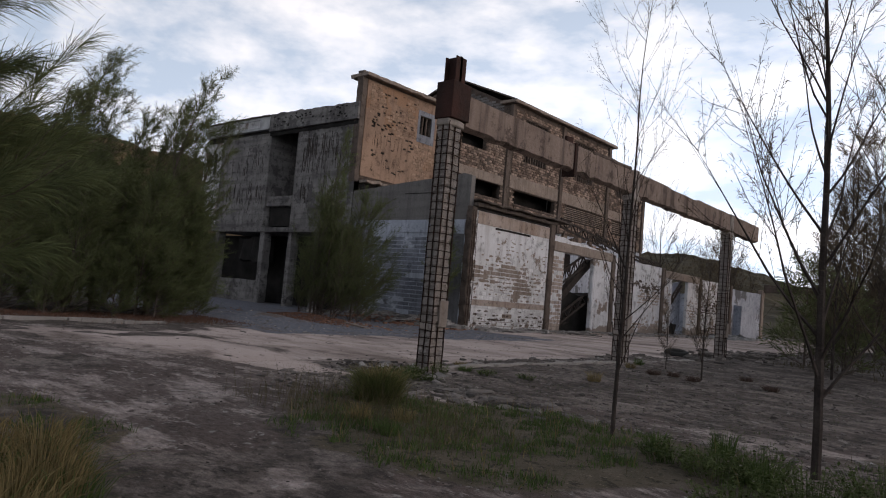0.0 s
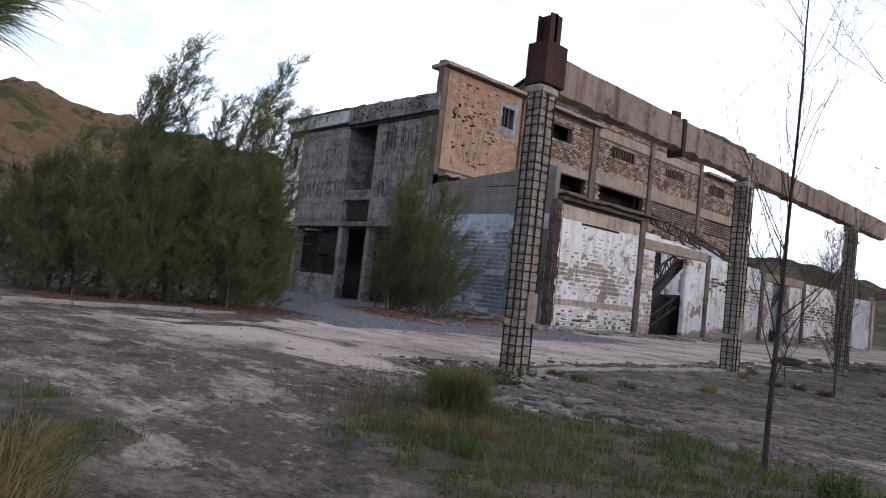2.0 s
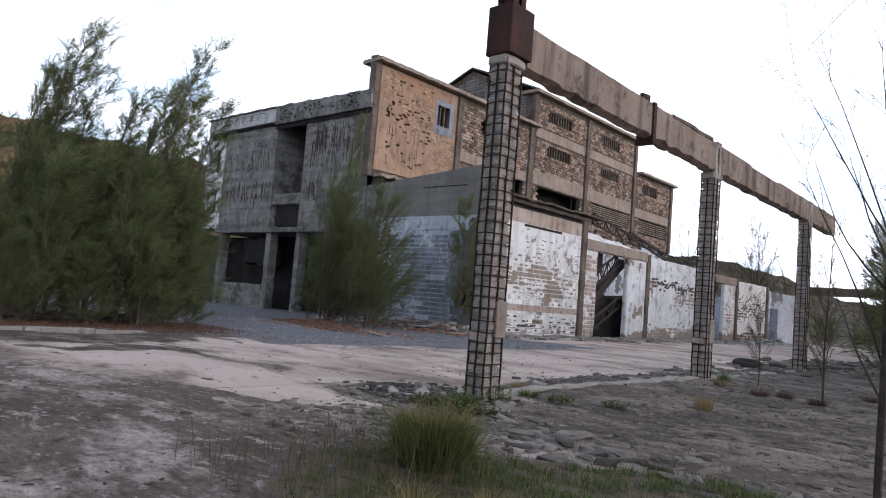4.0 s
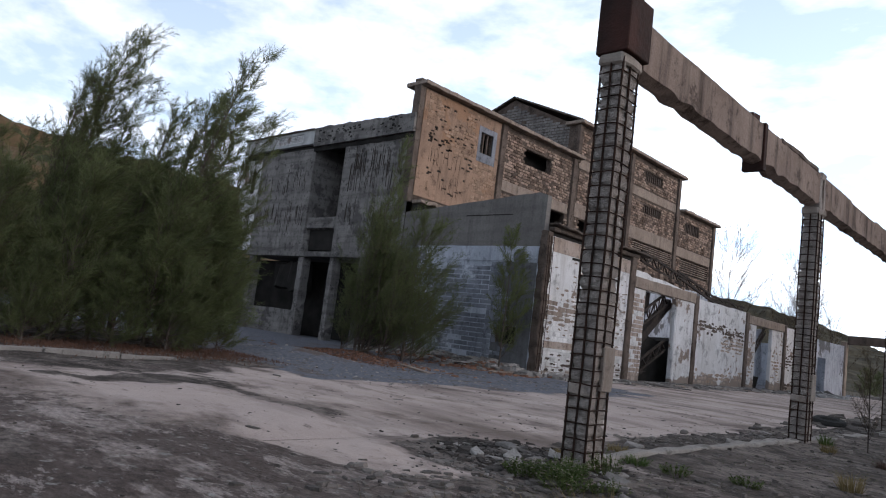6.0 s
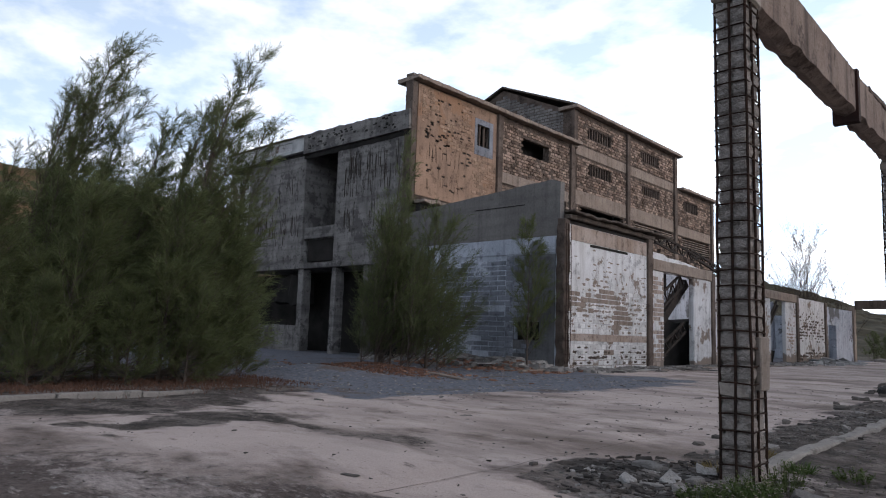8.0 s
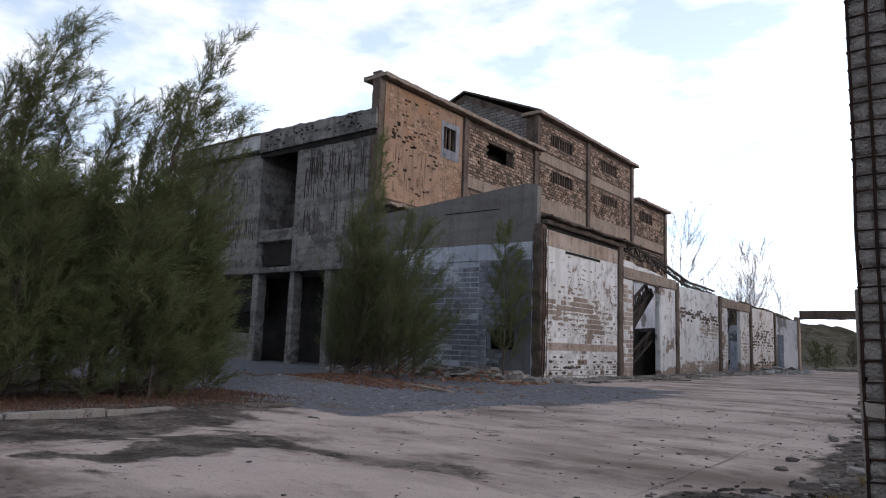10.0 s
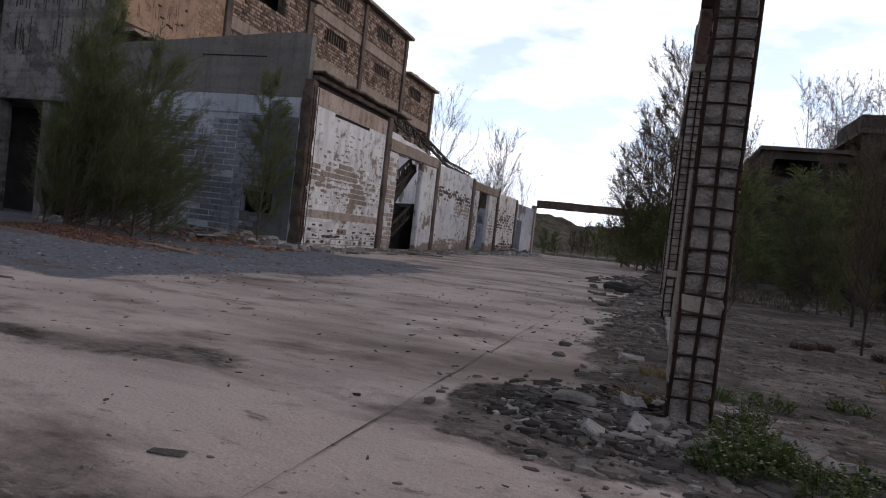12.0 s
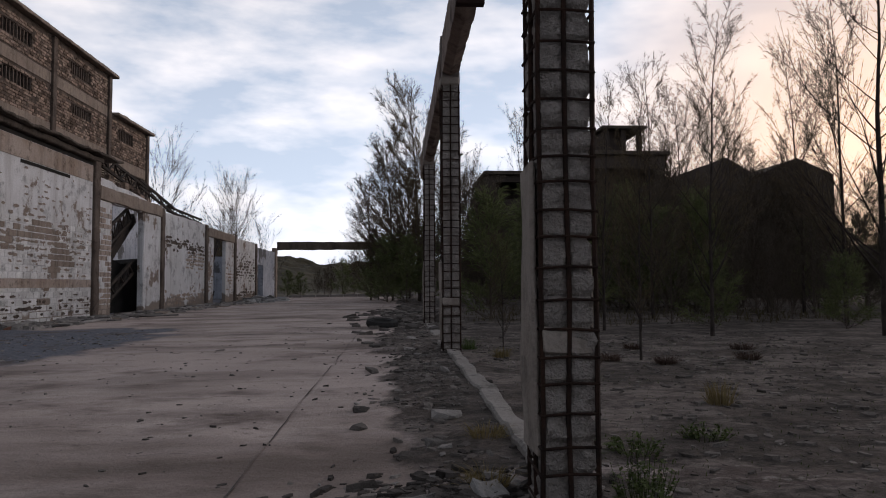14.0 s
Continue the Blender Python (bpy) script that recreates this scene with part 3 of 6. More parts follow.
    conc_c = mix(rng(tex(3.0, 9.0, 0.72, (0.6, 1.5, 1)), 0.60, 0.70), conc_c, (0.17, 0.138, 0.124))
    conc_c = mix(rng(tex(14.0, 6.0, 0.7), 0.63, 0.68), conc_c, (0.17, 0.145, 0.13))
    conc_c = mix(rng(tex(0.8, 11.0, 0.74, (0.5, 1.6, 1)), 0.57, 0.66), conc_c, (0.215, 0.17, 0.15))
    conc_c = mix(rng(tex(2.0, 11.0, 0.76, (0.5, 1.5, 1)), 0.625, 0.66), conc_c, (0.085, 0.068, 0.062))
    grav_c = mix(rng(tex(9.0, 4.0), 0.35, 0.65), (0.095, 0.10, 0.118), (0.185, 0.19, 0.22))
    grav_c = mix(rng(tex(0.6, 6.0), 0.55, 0.68), grav_c, (0.119, 0.091, 0.077))
    soil = mix(rng(tex(2.0), 0.35, 0.65), (0.062, 0.052, 0.035), (0.115, 0.095, 0.07))
    soil = mix(rng(tex(8.0, 7.0, 0.72), 0.52, 0.60), soil, (0.034, 0.029, 0.02))
    soil = mix(rng(tex(19.0, 6.0, 0.7), 0.60, 0.66), soil, (0.17, 0.138, 0.10))
    rag = rng(tex(11.0, 10.0, 0.78, (0.7, 1.4, 1)), 0.36, 0.64, 0.55, 1.4)
    dirt = mix(1.0, dirt, rag, "MULTIPLY")
    col = mix(edge(sep.outputs[0]), dirt, conc_c)
    col = mix(edge(sep.outputs[1]), col, grav_c)
    col = mix(edge(sep.outputs[2]), col, soil)
    dark_earth = mix(rng(tex(3.0, 6.0), 0.4, 0.62), (0.042, 0.035, 0.031), (0.10, 0.082, 0.072))
    dark_earth = mix(rng(tex(0.8, 10.0, 0.76, (0.8, 1.2, 1)), 0.49, 0.56), dark_earth, (0.165, 0.138, 0.125))
    dark_earth = mix(rng(tex(4.0, 8.0, 0.7), 0.60, 0.66), dark_earth, (0.03, 0.025, 0.022))
    dark_earth = mix(1.0, dark_earth, rag, "MULTIPLY")
    col = mix(edge(zone.outputs["Alpha"]), col, dark_earth)
    col = mix(1.0, col, rng(tex(48.0, 4.0, 0.7), 0.25, 0.75, 0.84, 1.16), "MULTIPLY")
    l.new(col, bs.inputs["Base Color"])
    h = n.new("ShaderNodeMath")
    h.operation = "MULTIPLY_ADD"
    l.new(tex(7.0, 8.0, 0.7), h.inputs[0])
    h.inputs[1].default_value = 2.5
    l.new(tex(40.0, 3.0), h.inputs[2])
    bp = n.new("ShaderNodeBump")
    bp.inputs["Strength"].default_value, bp.inputs["Distance"].default_value = 0.6, 0.03
    l.new(h.outputs[0], bp.inputs["Height"])
    l.new(bp.outputs["Normal"], bs.inputs["Normal"])
    me.materials.append(m)
    return tagged(new("ground", me), "bare yard of cracked concrete, dirt, gravel and grass", "ground", kind="structure")


build_ground()


GX, GY, GS = np.arange(-36.0, 6.0, 0.1), np.arange(-4.0, 46.0, 0.1), 0.1
GRID = ground_z(*np.meshgrid(GX, GY, indexing="ij")).tolist()


def gz(x, y):
    """Height of the ground at a place."""
    u, v = (x + 36.0) / GS, (y + 4.0) / GS
    i, j = int(u), int(v)
    if u < 0 or v < 0 or i > len(GX) - 2 or j > len(GY) - 2:
        return float(ground_z(x, y))
    fu, fv = u - i, v - j
    return (GRID[i][j] * (1 - fu) + GRID[i + 1][j] * fu) * (1 - fv) + (GRID[i][j + 1] * (1 - fu) + GRID[i + 1][j + 1] * fu) * fv


# ---------------------------------------------------------------- hills round the place
def build_hills(name, az0, az1, profile, r0, r1, material, label, bumps):
    verts, faces = [], []
    na, nr = int((az1 - az0) * 4), 60
    pa, pe = zip(*profile)
    for i in range(na + 1):
        az = az0 + (az1 - az0) * i / na
        el = np.interp(az, pa, pe)
        for k in range(nr + 1):
            f = k / nr
            r = r0 + (r1 - r0) * f
            h = math.tan(radians(el)) * r1 * (f * f * (3 - 2 * f))
            x, y = -4 + r * math.sin(radians(az)), 3 + r * math.cos(radians(az))
            h += bumps * f * ((vnoise(x, y, 9.0, 4) - 0.5) * 2 + (vnoise(x, y, 3.5, 6) - 0.5) * 1.2 + (vnoise(x, y, 1.8, 7) - 0.5) * 0.7)
            verts.append((x, y, h - 0.6 * (1 - f)))
    for i in range(na):
        for k in range(nr):
            a = i * (nr + 1) + k
            faces.append((a, a + 1, a + nr + 2, a + nr + 1))
    return tagged(raw(name, verts, faces, material), label, "hill", kind="structure")


build_hills("backdrop_hill_dry", -125, -42, [(-125, 11), (-88, 12.0), (-75, 10.0), (-67, 9.6), (-50, 7), (-42, 3)], 70, 190, M_HILL, "dry brown hillside with scattered scrub", 2.2)
build_hills("backdrop_hill_woods", -50, 235, [(-50, 2), (-40, 5.5), (-24, 5.0), (-19, 4.9), (-13, 3.0), (-8, 1.9), (20, 1.9), (36, 2.8), (70, 3), (235, 3)], 105, 230, M_WOODS, "dark wooded ridge behind the yard", 1.5)


# ---------------------------------------------------------------- tall factory building
factory = empty("factory_building", "abandoned tall factory of grey concrete and ochre brick", "building", at=(XU, YF, 0))
factory.matrix_world = pose(0, 0, 0)
YB, YT0, YT1, YE = 44.8, 44.8, 61.8, 70.0

# side wall facing the yard, three stretches of different height
SIDE_WIN = {"a": [(33.98, 35.15, 12.62, 13.95), (38.5, 41.7, 13.1, 14.2)],
            "t": [(46.7, 50.1, 16.05, 16.9), (55.2, 58.4, 16.1, 16.95), (46.8, 50.2, 13.3, 14.15), (55.3, 58.5, 13.3, 14.05)],
            "s": [(63.4, 66.5, 13.15, 14.1)]}
LOW_GAP = {"a": [(38.0, 43.9, 9.6, 10.75)], "t": [(45.7, 52.1, 9.6, 10.75), (53.9, 61.0, 9.4, 10.8)], "s": [(62.9, 69.2, 9.3, 10.7)]}
for key, u0, u1, top in (("a", YF, YB, 15.15), ("t", YT0, YT1, 17.85), ("s", YT1, YE, 14.95)):
    holes = SIDE_WIN[key] + LOW_GAP[key]
    part("side_wall", wall_bm("x", XU, u0 + 0.002, u1, -0.3, top, 0.35, holes, 1.4), M_MORTAR, factory, "brown mortar wall behind the blocks")
    bands = {"a": [(36.4, 44.1, 10.8, 11.5)], "t": [(45.0, 61.2, 14.5, 15.25), (45.0, 61.2, 10.85, 11.9)], "s": [(62.0, 69.4, 10.75, 11.6)]}[key]
    for b in bands:
        part("concrete_band", box_bm(XU - 0.02, XU + 0.06, b[0], b[1], b[2], b[3], 0.01), M_BAND, factory, "plain stained concrete band")
    lo = 36.5 if key == "a" else u0 + 0.4
    boxes = block_boxes("x", XU, lo, u1 - 0.4, 8.2, top - 0.25, 0.205, 0.43, holes + bands, 0.05, 0.06, 11 + len(holes), 0.032, wild=0.022)
    joined_blocks("block_course", boxes, M_BLOCK, factory, "rough weathered block courses")

# ochre plaster panel beside the corner, with bare brick where it fell
rs = random.Random(5)
fallen = [(33.75, 35.5, 12.05, 14.3)]
for k in range(70):
    u, z = rs.uniform(29.6, 33.3), rs.uniform(9.3, 14.7)
    if k % 2 == 0:
        u, z = rs.uniform(29.4, 33.3), 12.3 + rs.gauss(0, 0.5)
    a, b = rs.uniform(0.14, 0.34), rs.uniform(0.07, 0.13)
    fallen.append((u, u + a, z, z + b))
part("plaster_panel", wall_bm("x", XU + 0.06, YF + 0.35, 35.85, 8.75, 15.0, 0.07, fallen, 0.9), M_ORANGE, factory, "ochre plaster, cracked and peeling")
boxes = block_boxes("x", XU + 0.06, 32.4, 35.8, 8.8, 12.0, 0.2, 0.4, (), 0.02, 0.05, 77, 0.02, keep=lambda u, z: u > 33.7 or z < 9.5 and u > 33.0)
boxes += [b for k, b in enumerate(block_boxes("x", XU + 0.06, 29.2, 33.7, 11.9, 14.95, 0.2, 0.42, fallen, 0.016, 0.12, 78, 0.03, wild=0.02)) if noise.noise(Vector((b[0][1] * 0.45, b[0][2] * 0.55, 3.3))) > -0.08]
joined_blocks("bare_brick", boxes, M_ORBLOCK, factory, "bare orange brick where plaster fell")
for a, b, c, d in fallen[1:]:
    # black plate at the hole's bottom, shade of a deeper pit in its colour
    part("pit", box_bm(XU - 0.01, XU + 0.012, a - 0.03, b + 0.03, c - 0.03, d + 0.03), M_DARK, factory)
V, F = [], []
rx = random.Random(18)
for k in range(26):
    u, z = rx.uniform(29.3, 32.6), rx.choice((9.3, 9.9, 10.9)) + rx.uniform(-0.2, 0.2)
    tube([Vector((XU + 0.062, u, z)), Vector((XU + 0.062, u + rx.uniform(-0.04, 0.04), z + rx.uniform(0.4, 1.0)))], [0.010, 0.007], 4, V, F)
tagged(raw("exposed_bar", V, F, M_RUST, factory, "rusty bars showing through the plaster"), kind="stuff")
# pale window surround
part("window_surround", wall_bm("x", XU + 0.07, 33.76, 35.49, 12.06, 14.29, 0.3, [(33.98, 35.15, 12.62, 13.95)], 0.6), M_GREYBLOCK, factory, "pale bluish window surround")


def window(parent, u0, u1, z0, z1, bars, horizontal=False):
    win = new("window")
    win.parent = parent
    # black panel behind the window carries the depth shade as colour
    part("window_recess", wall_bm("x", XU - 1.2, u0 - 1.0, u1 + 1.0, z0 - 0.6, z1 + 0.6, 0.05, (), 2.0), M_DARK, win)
    fr = wall_bm("x", XU - 0.05, u0 - 0.001, u1 + 0.001, z0 - 0.001, z1 + 0.001, 0.12, [(u0 + 0.03, u1 - 0.03, z0 + 0.03, z1 - 0.03)], 4.0)
    part("window_frame", fr, M_RIB, win)
    for k in range(bars):
        f = (k + 1) / (bars + 1)
        if horizontal:
            z = z0 + (z1 - z0) * f
            part("slat", box_bm(XU - 0.22, XU - 0.02, u0 + 0.01, u1 - 0.01, z - 0.035, z + 0.035, 0, 0.015, 4, k), M_BAND, win)
        else:
            u = u0 + (u1 - u0) * f
            part("bar", box_bm(XU - 0.18, XU - 0.06, u - 0.045, u + 0.045, z0 + 0.01, z1 - 0.01, 0, 0.012, 2, k), M_RIB, win)
    return win


for key, lst in SIDE_WIN.items():
    for k, (a, b, c, d) in enumerate(lst):
        window(factory, a, b, c, d, 2 if b - a < 1.5 else (0 if key == "a" else 8))
window(factory, 53.9, 61.0, 9.4, 10.8, 7, True)
window(factory, 62.9, 69.2, 9.3, 10.7, 6, True)
for a, b, c, d in LOW_GAP["a"] + LOW_GAP["t"][:1]:
    # flat black panel in place of the shaded space behind the gap
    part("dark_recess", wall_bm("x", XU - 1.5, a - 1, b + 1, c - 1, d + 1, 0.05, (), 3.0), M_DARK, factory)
    part("sagging_sill", box_bm(XU - 0.2, XU + 0.08, a, b, c - 0.16, c, 0.01, 0.06, 8, 3), M_RIB, factory)

# pilasters
for u, z1 in ((36.1, 15.0), (44.45, 15.0), (52.7, 17.7), (61.45, 17.7), (69.7, 14.8)):
    part("pilaster", box_bm(XU - 0.1, XU + 0.22, u - 0.24, u + 0.24, 8.0, z1, 0.02, 0.02, 14, u), M_RIB, factory, "dark stained concrete pilaster")
part("pilaster", box_bm(XU - 0.1, XU + 0.16, YT0 - 0.15, YT0 + 0.3, 14.9, 17.7, 0.02, 0.02, 6, 4), M_RIB, factory, "dark stained concrete pilaster")
# projecting eaves slabs
for u0, u1, z in ((YF - 0.1, YB + 0.4, 15.1), (YT0 - 0.3, YT1 + 0.6, 17.8), (YT1 + 0.62, YE + 0.5, 14.9)):
    part("eaves_slab", box_bm(XU - 1.2, XU + 0.5, u0, u1, z, z + 0.24, 0.03, 0.06, 40, u0), M_BAND, factory, "weathered projecting eaves slab")

# gable end of the higher part
gab = bmesh.new()
prof = [(XU - 0.36, -0.3), (XU - 0.36, 17.75), (-39.8, 20.6), (-46.4, 17.9), (-46.4, -0.3)]
for y in (YT0 + 0.01, YT0 + 0.35):
    gab.faces.new([gab.verts.new((x, y, z)) for x, z in prof])
gab.verts.ensure_lookup_table()
for i in range(5):
    j = (i + 1) % 5
    gab.faces.new([gab.verts[i], gab.verts[j], gab.verts[5 + j], gab.verts[5 + i]])
bmesh.ops.recalc_face_normals(gab, faces=gab.faces[:])
far_gab = gab.copy()
bmesh.ops.translate(far_gab, verts=far_gab.verts[:], vec=(0, YT1 - YT0 - 0.4, 0))
part("gable_wall", far_gab, M_GREY, factory)
part("gable_wall", gab, M_MORTAR, factory, "grey gable wall of blocks")
part("gable_edge", box_bm(XU - 0.36, XU, YT0 + 0.01, YT0 + 0.2, 14.9, 17.8), M_GREY, factory)


def gable_top(u):
    return 17.9 + 2.8 * (1 - abs(u + 39.8) / 6.6) - 0.5


joined_blocks("gable_block_course", block_boxes("y", YT0 + 0.01, -46.2, XU - 0.9, 15.4, 20.4, 0.235, 0.47, (), 0.03, 0.03, 31, 0.03, gable_top, 0.01), M_GREY, factory, "grey block courses of the gable")
for s in (-1, 1):
    rf = bmesh.new()
    xe, ze = (XU + 0.4, 17.95) if s > 0 else (-46.8, 17.95)
    pts = [(-39.8, YT0 - 0.2, 20.75), (xe, YT0 - 0.2, ze), (xe, YT1 + 0.2, ze), (-39.8, YT1 + 0.2, 20.75)]
    top_v = [rf.verts.new((x, y, z + 0.14)) for x, y, z in pts]
    bot_v = [rf.verts.new(p) for p in pts]
    rf.faces.new(top_v)
    rf.faces.new(bot_v[::-1])
    for i in range(4):
        rf.faces.new([top_v[i], top_v[(i + 1) % 4], bot_v[(i + 1) % 4], bot_v[i]])
    bmesh.ops.recalc_face_normals(rf, faces=rf.faces[:])
    part("roof", rf, M_ROOF, factory, "dark pitched roof slab")

# front wall: two grey panels, the deep recess, the open ground storey on posts
part("front_panel", wall_bm("y", YF, -39.6, XU + 0.0, 5.35, 13.4, 0.4, (), 0.9, lambda u: 13.4 + 0.0 * u, 0.04), M_GREY, factory, "bare grey concrete front, stained")
part("front_panel", wall_bm("y", YF + 0.05, -49.4, -42.9, 5.35, 12.3, 0.4, (), 0.9, None, 0.04), M_GREY, factory, "bare grey concrete front, stained")
part("front_parapet", wall_bm("y", YF - 0.22, -42.9, XU - 0.02, 12.32, 13.5, 0.5, (), 0.4, lambda u: 13.62 - 0.022 * (u + 43), 0.09), M_GREY, factory, "crumbling grey parapet")
# black strip drawing the shadow line under the parapet
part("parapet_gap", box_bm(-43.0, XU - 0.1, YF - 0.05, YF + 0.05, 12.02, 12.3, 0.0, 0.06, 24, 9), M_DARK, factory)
rx = random.Random(28)
for k in range(46):
    u, z, w = rx.uniform(-42.5, -34.2), rx.uniform(12.5, 13.3), rx.uniform(0.1, 0.3)
    # black plate on the face paints a shaded pit, no hole cut
    part("pit", box_bm(u, u + w, YF - 0.232, YF - 0.2, z, z + rx.uniform(0.06, 0.14), 0.0, 0.02, 0, k), M_DARK, factory)
for x, y0 in ((-39.62, YF + 0.02), (-42.95, YF + 0.06)):
    part("recess_side", box_bm(x - 0.12, x + 0.0, y0 + 0.35, YF + 3.2, 5.4, 12.5), M_GREY, factory)
part("recess_back", box_bm(-43.1, -39.5, YF + 3.2, YF + 3.4, 5.4, 12.5), M_GREY, factory)
part("recess_balcony", box_bm(-42.9, -39.7, YF + 0.2, YF + 0.35, 6.9, 7.6, 0.02, 0.04, 6, 1), M_GREY, factory, "broken balcony parapet")
# black plate painting the shade below the balcony
part("recess_dark", box_bm(-42.8, -39.8, YF + 0.5, YF + 0.6, 5.5, 6.85), M_DARK, factory)
part("floor_slab", box_bm(-49.6, XU - 0.3, YF - 0.12, YF + 5.0, 5.0, 5.33, 0.02, 0.03, 24, 2), M_GREY, factory, "edge of the first floor slab")
for x, w in ((-42.8, 0.27), (-39.5, 0.22), (-36.6, 0.24), (-48.9, 0.25)):
    part("post", box_bm(x - w, x + w, YF + 0.05, YF + 0.7, -0.4, 5.0, 0.03, 0.05, 8, x), M_GREY, factory, "chipped concrete post")
part("fallen_slab", box_bm(-46.8, -43.4, YF + 0.8, YF + 1.6, 2.9, 4.7, 0.05, 0.3, 5, 8), M_DARK, factory)
part("low_wall", box_bm(-49.0, -43.2, YF + 0.3, YF + 0.5, -0.3, 1.5, 0.02, 0.08, 6, 2), M_GREY, factory)
# added black boxes: the open storey's deep shade is in their colour
part("inner_wall", box_bm(-52.2, XU - 0.42, YF + 2.6, YF + 2.8, -0.3, 4.98), M_DARK, factory, "black wall added for the shade inside the open storey")
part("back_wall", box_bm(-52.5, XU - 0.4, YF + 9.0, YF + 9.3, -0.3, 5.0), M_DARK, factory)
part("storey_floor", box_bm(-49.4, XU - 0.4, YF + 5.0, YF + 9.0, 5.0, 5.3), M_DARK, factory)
# side wall coloured dark too, for the same interior shade
part("inner_side_wall", box_bm(-52.6, -52.3, YF + 0.3, YF + 9, -0.3, 5.0), M_DARKGREY, factory)
V, F = [], []
rx = random.Random(8)
for k in range(80):
    x = -38.9 + 4.9 * rx.random()
    z = rx.choice((7.2, 9.2, 9.9, 10.4)) + rx.uniform(-0.2, 0.2)
    tube([Vector((x, YF - 0.012, z)), Vector((x + rx.uniform(-0.03, 0.03), YF - 0.012, z + rx.uniform(0.6, 1.6)))], [0.016, 0.016], 4, V, F)
for k in range(60):
    x = -48.8 + 5.5 * rx.random()
    z = rx.choice((7.0, 7.4, 9.6)) + rx.uniform(-0.4, 0.6)
    tube([Vector((x, YF + 0.04, z)), Vector((x, YF + 0.04, z + rx.uniform(0.5, 1.1)))], [0.016, 0.016], 4, V, F)
tagged(raw("exposed_bar", V, F, M_STEEL, factory, "rusty bars showing through the concrete"), kind="stuff")
# pale louvred strip over the far end
part("louvre_strip", wall_bm("y", YF - 0.2, -51.6, -42.95, 12.55, 13.5, 0.3, [(-47.6, -44.2, 12.75, 13.32), (-51.2, -48.4, 12.75, 13.32)], 1.0), M_SHEET, factory, "pale concrete strip with louvres")
part("strip_coping", box_bm(-51.8, -42.92, YF - 0.3, YF + 0.5, 13.5, 13.62, 0.02, 0.05, 20, 3), M_ROOF, factory, "dark broken coping")
# black strip for the shadow beneath the louvred strip
part("strip_gap", box_bm(-51.6, -43.0, YF + 0.1, YF + 0.2, 12.1, 12.55, 0.0, 0.04, 12, 9), M_DARK, factory)
for a, b in ((-47.6, -44.2), (-51.2, -48.4)):
    lv = new("louvre")
    lv.parent = factory
    for k in range(5):
        part("slat", box_bm(a + 0.01, b - 0.01, YF - 0.16, YF + 0.02, 12.77 + k * 0.11, 12.845 + k * 0.11), M_WHITE, lv)
part("pale_corner_wall", wall_bm("y", YF + 0.15, -52.2, -49.45, 5.35, 12.3, 0.3, [(-51.2, -50.2, 9.6, 11.4), (-51.0, -50.3, 6.6, 8.4)], 0.9, None, 0.08), M_WHITE, factory, "flaking white painted wall")
part("rear_wall", box_bm(-52.5, XU - 0.4, YE - 0.3, YE, -0.3, 14.8), M_GREY, factory)
part("far_side_wall", box_bm(-52.5, -52.2, YF + 0.5, YE - 0.32, 5.3, 13.0), M_GREY, factory)
part("flat_roof", box_bm(-52.1, XU - 1.25, YF + 0.5, YT0 - 0.05, 12.9, 13.1), M_ROOF, factory)
# corner fin of the tall wall
part("corner_fin", box_bm(XU - 0.55, XU + 0.03, YF - 0.05, YF + 0.32, 8.3, 15.5, 0.02, 0.05, 16, 5), M_RIB, factory, "crumbled corner pier")

# ---------------------------------------------------------------- low hall with the long white wall
hall = empty("low_hall", "low roofless hall with peeling white walls", "building", at=(W, YF, 0))
hall.matrix_world = pose(0, 0, 0)
part("front_wall", wall_bm("y", YF + 0.03, XU + 0.05, W - 0.25, -0.3, 5.8, 0.3, [(-26.1, -24.7, 1.15, 2.0)], 0.8), M_FRONTW, hall, "end wall of bluish white limewashed blocks")


def end_top(u):
    return 7.65 + 0.075 * (u - XU) - 0.5 * max(0.0, (u + 24.3)) ** 2


part("front_upper", wall_bm("y", YF + 0.0, XU + 0.05, W - 0.28, 5.78, 8.0, 0.33, (), 0.5, end_top, 0.04), M_ANNEX_TOP, hall, "smooth grey rendered upper end wall")
# crease drawn as a thin black strip, its shade only in the colour
part("crease", box_bm(-28.6, -25.6, YF - 0.02, YF + 0.01, 7.3, 7.34), M_DARK, hall)
joined_blocks("block_course", block_boxes("y", YF + 0.03, -31.8, -26.15, 0.1, 5.0, 0.235, 0.94, [(-26.1, -24.7, 1.15, 2.0)], 0.02, 0.07, 8, 0.034, wild=0.012), M_GREYBLOCK, hall, "grey-blue block courses with white joints")
part("white_band", wall_bm("y", YF - 0.01, -29.9, W - 0.5, 5.05, 5.77, 0.05, (), 0.7, None, 0.03), M_FRONTW, hall, "white painted band under the grey render")
part("dark_render", wall_bm("y", YF - 0.005, -26.12, W - 0.5, -0.25, 5.0, 0.04, [(-26.1, -24.7, 1.15, 2.0)], 0.6, None, 0.03), M_DARKGREY, hall, "dark grey render round the opening")
joined_blocks("block_course", block_boxes("y", YF - 0.002, -26.6, -23.95, 0.3, 5.0, 0.235, 0.47, [(-26.2, -24.6, 1.05, 2.1)], 0.008, 0.1, 9, 0.02, wild=0.008, keep=lambda u, z: noise.noise(Vector((u * 0.8, z * 0.7, 2.2))) + 0.9 * (-25.6 - u) + 0.12 * (z - 3.2) > 0), M_GREYBLOCK, hall, "bare block courses where dark render fell")
part("dark_render", wall_bm("y", YF - 0.004, XU + 0.06, -31.85, -0.25, 5.77, 0.04, (), 0.8), M_DARKGREY, hall, "dark grey render")
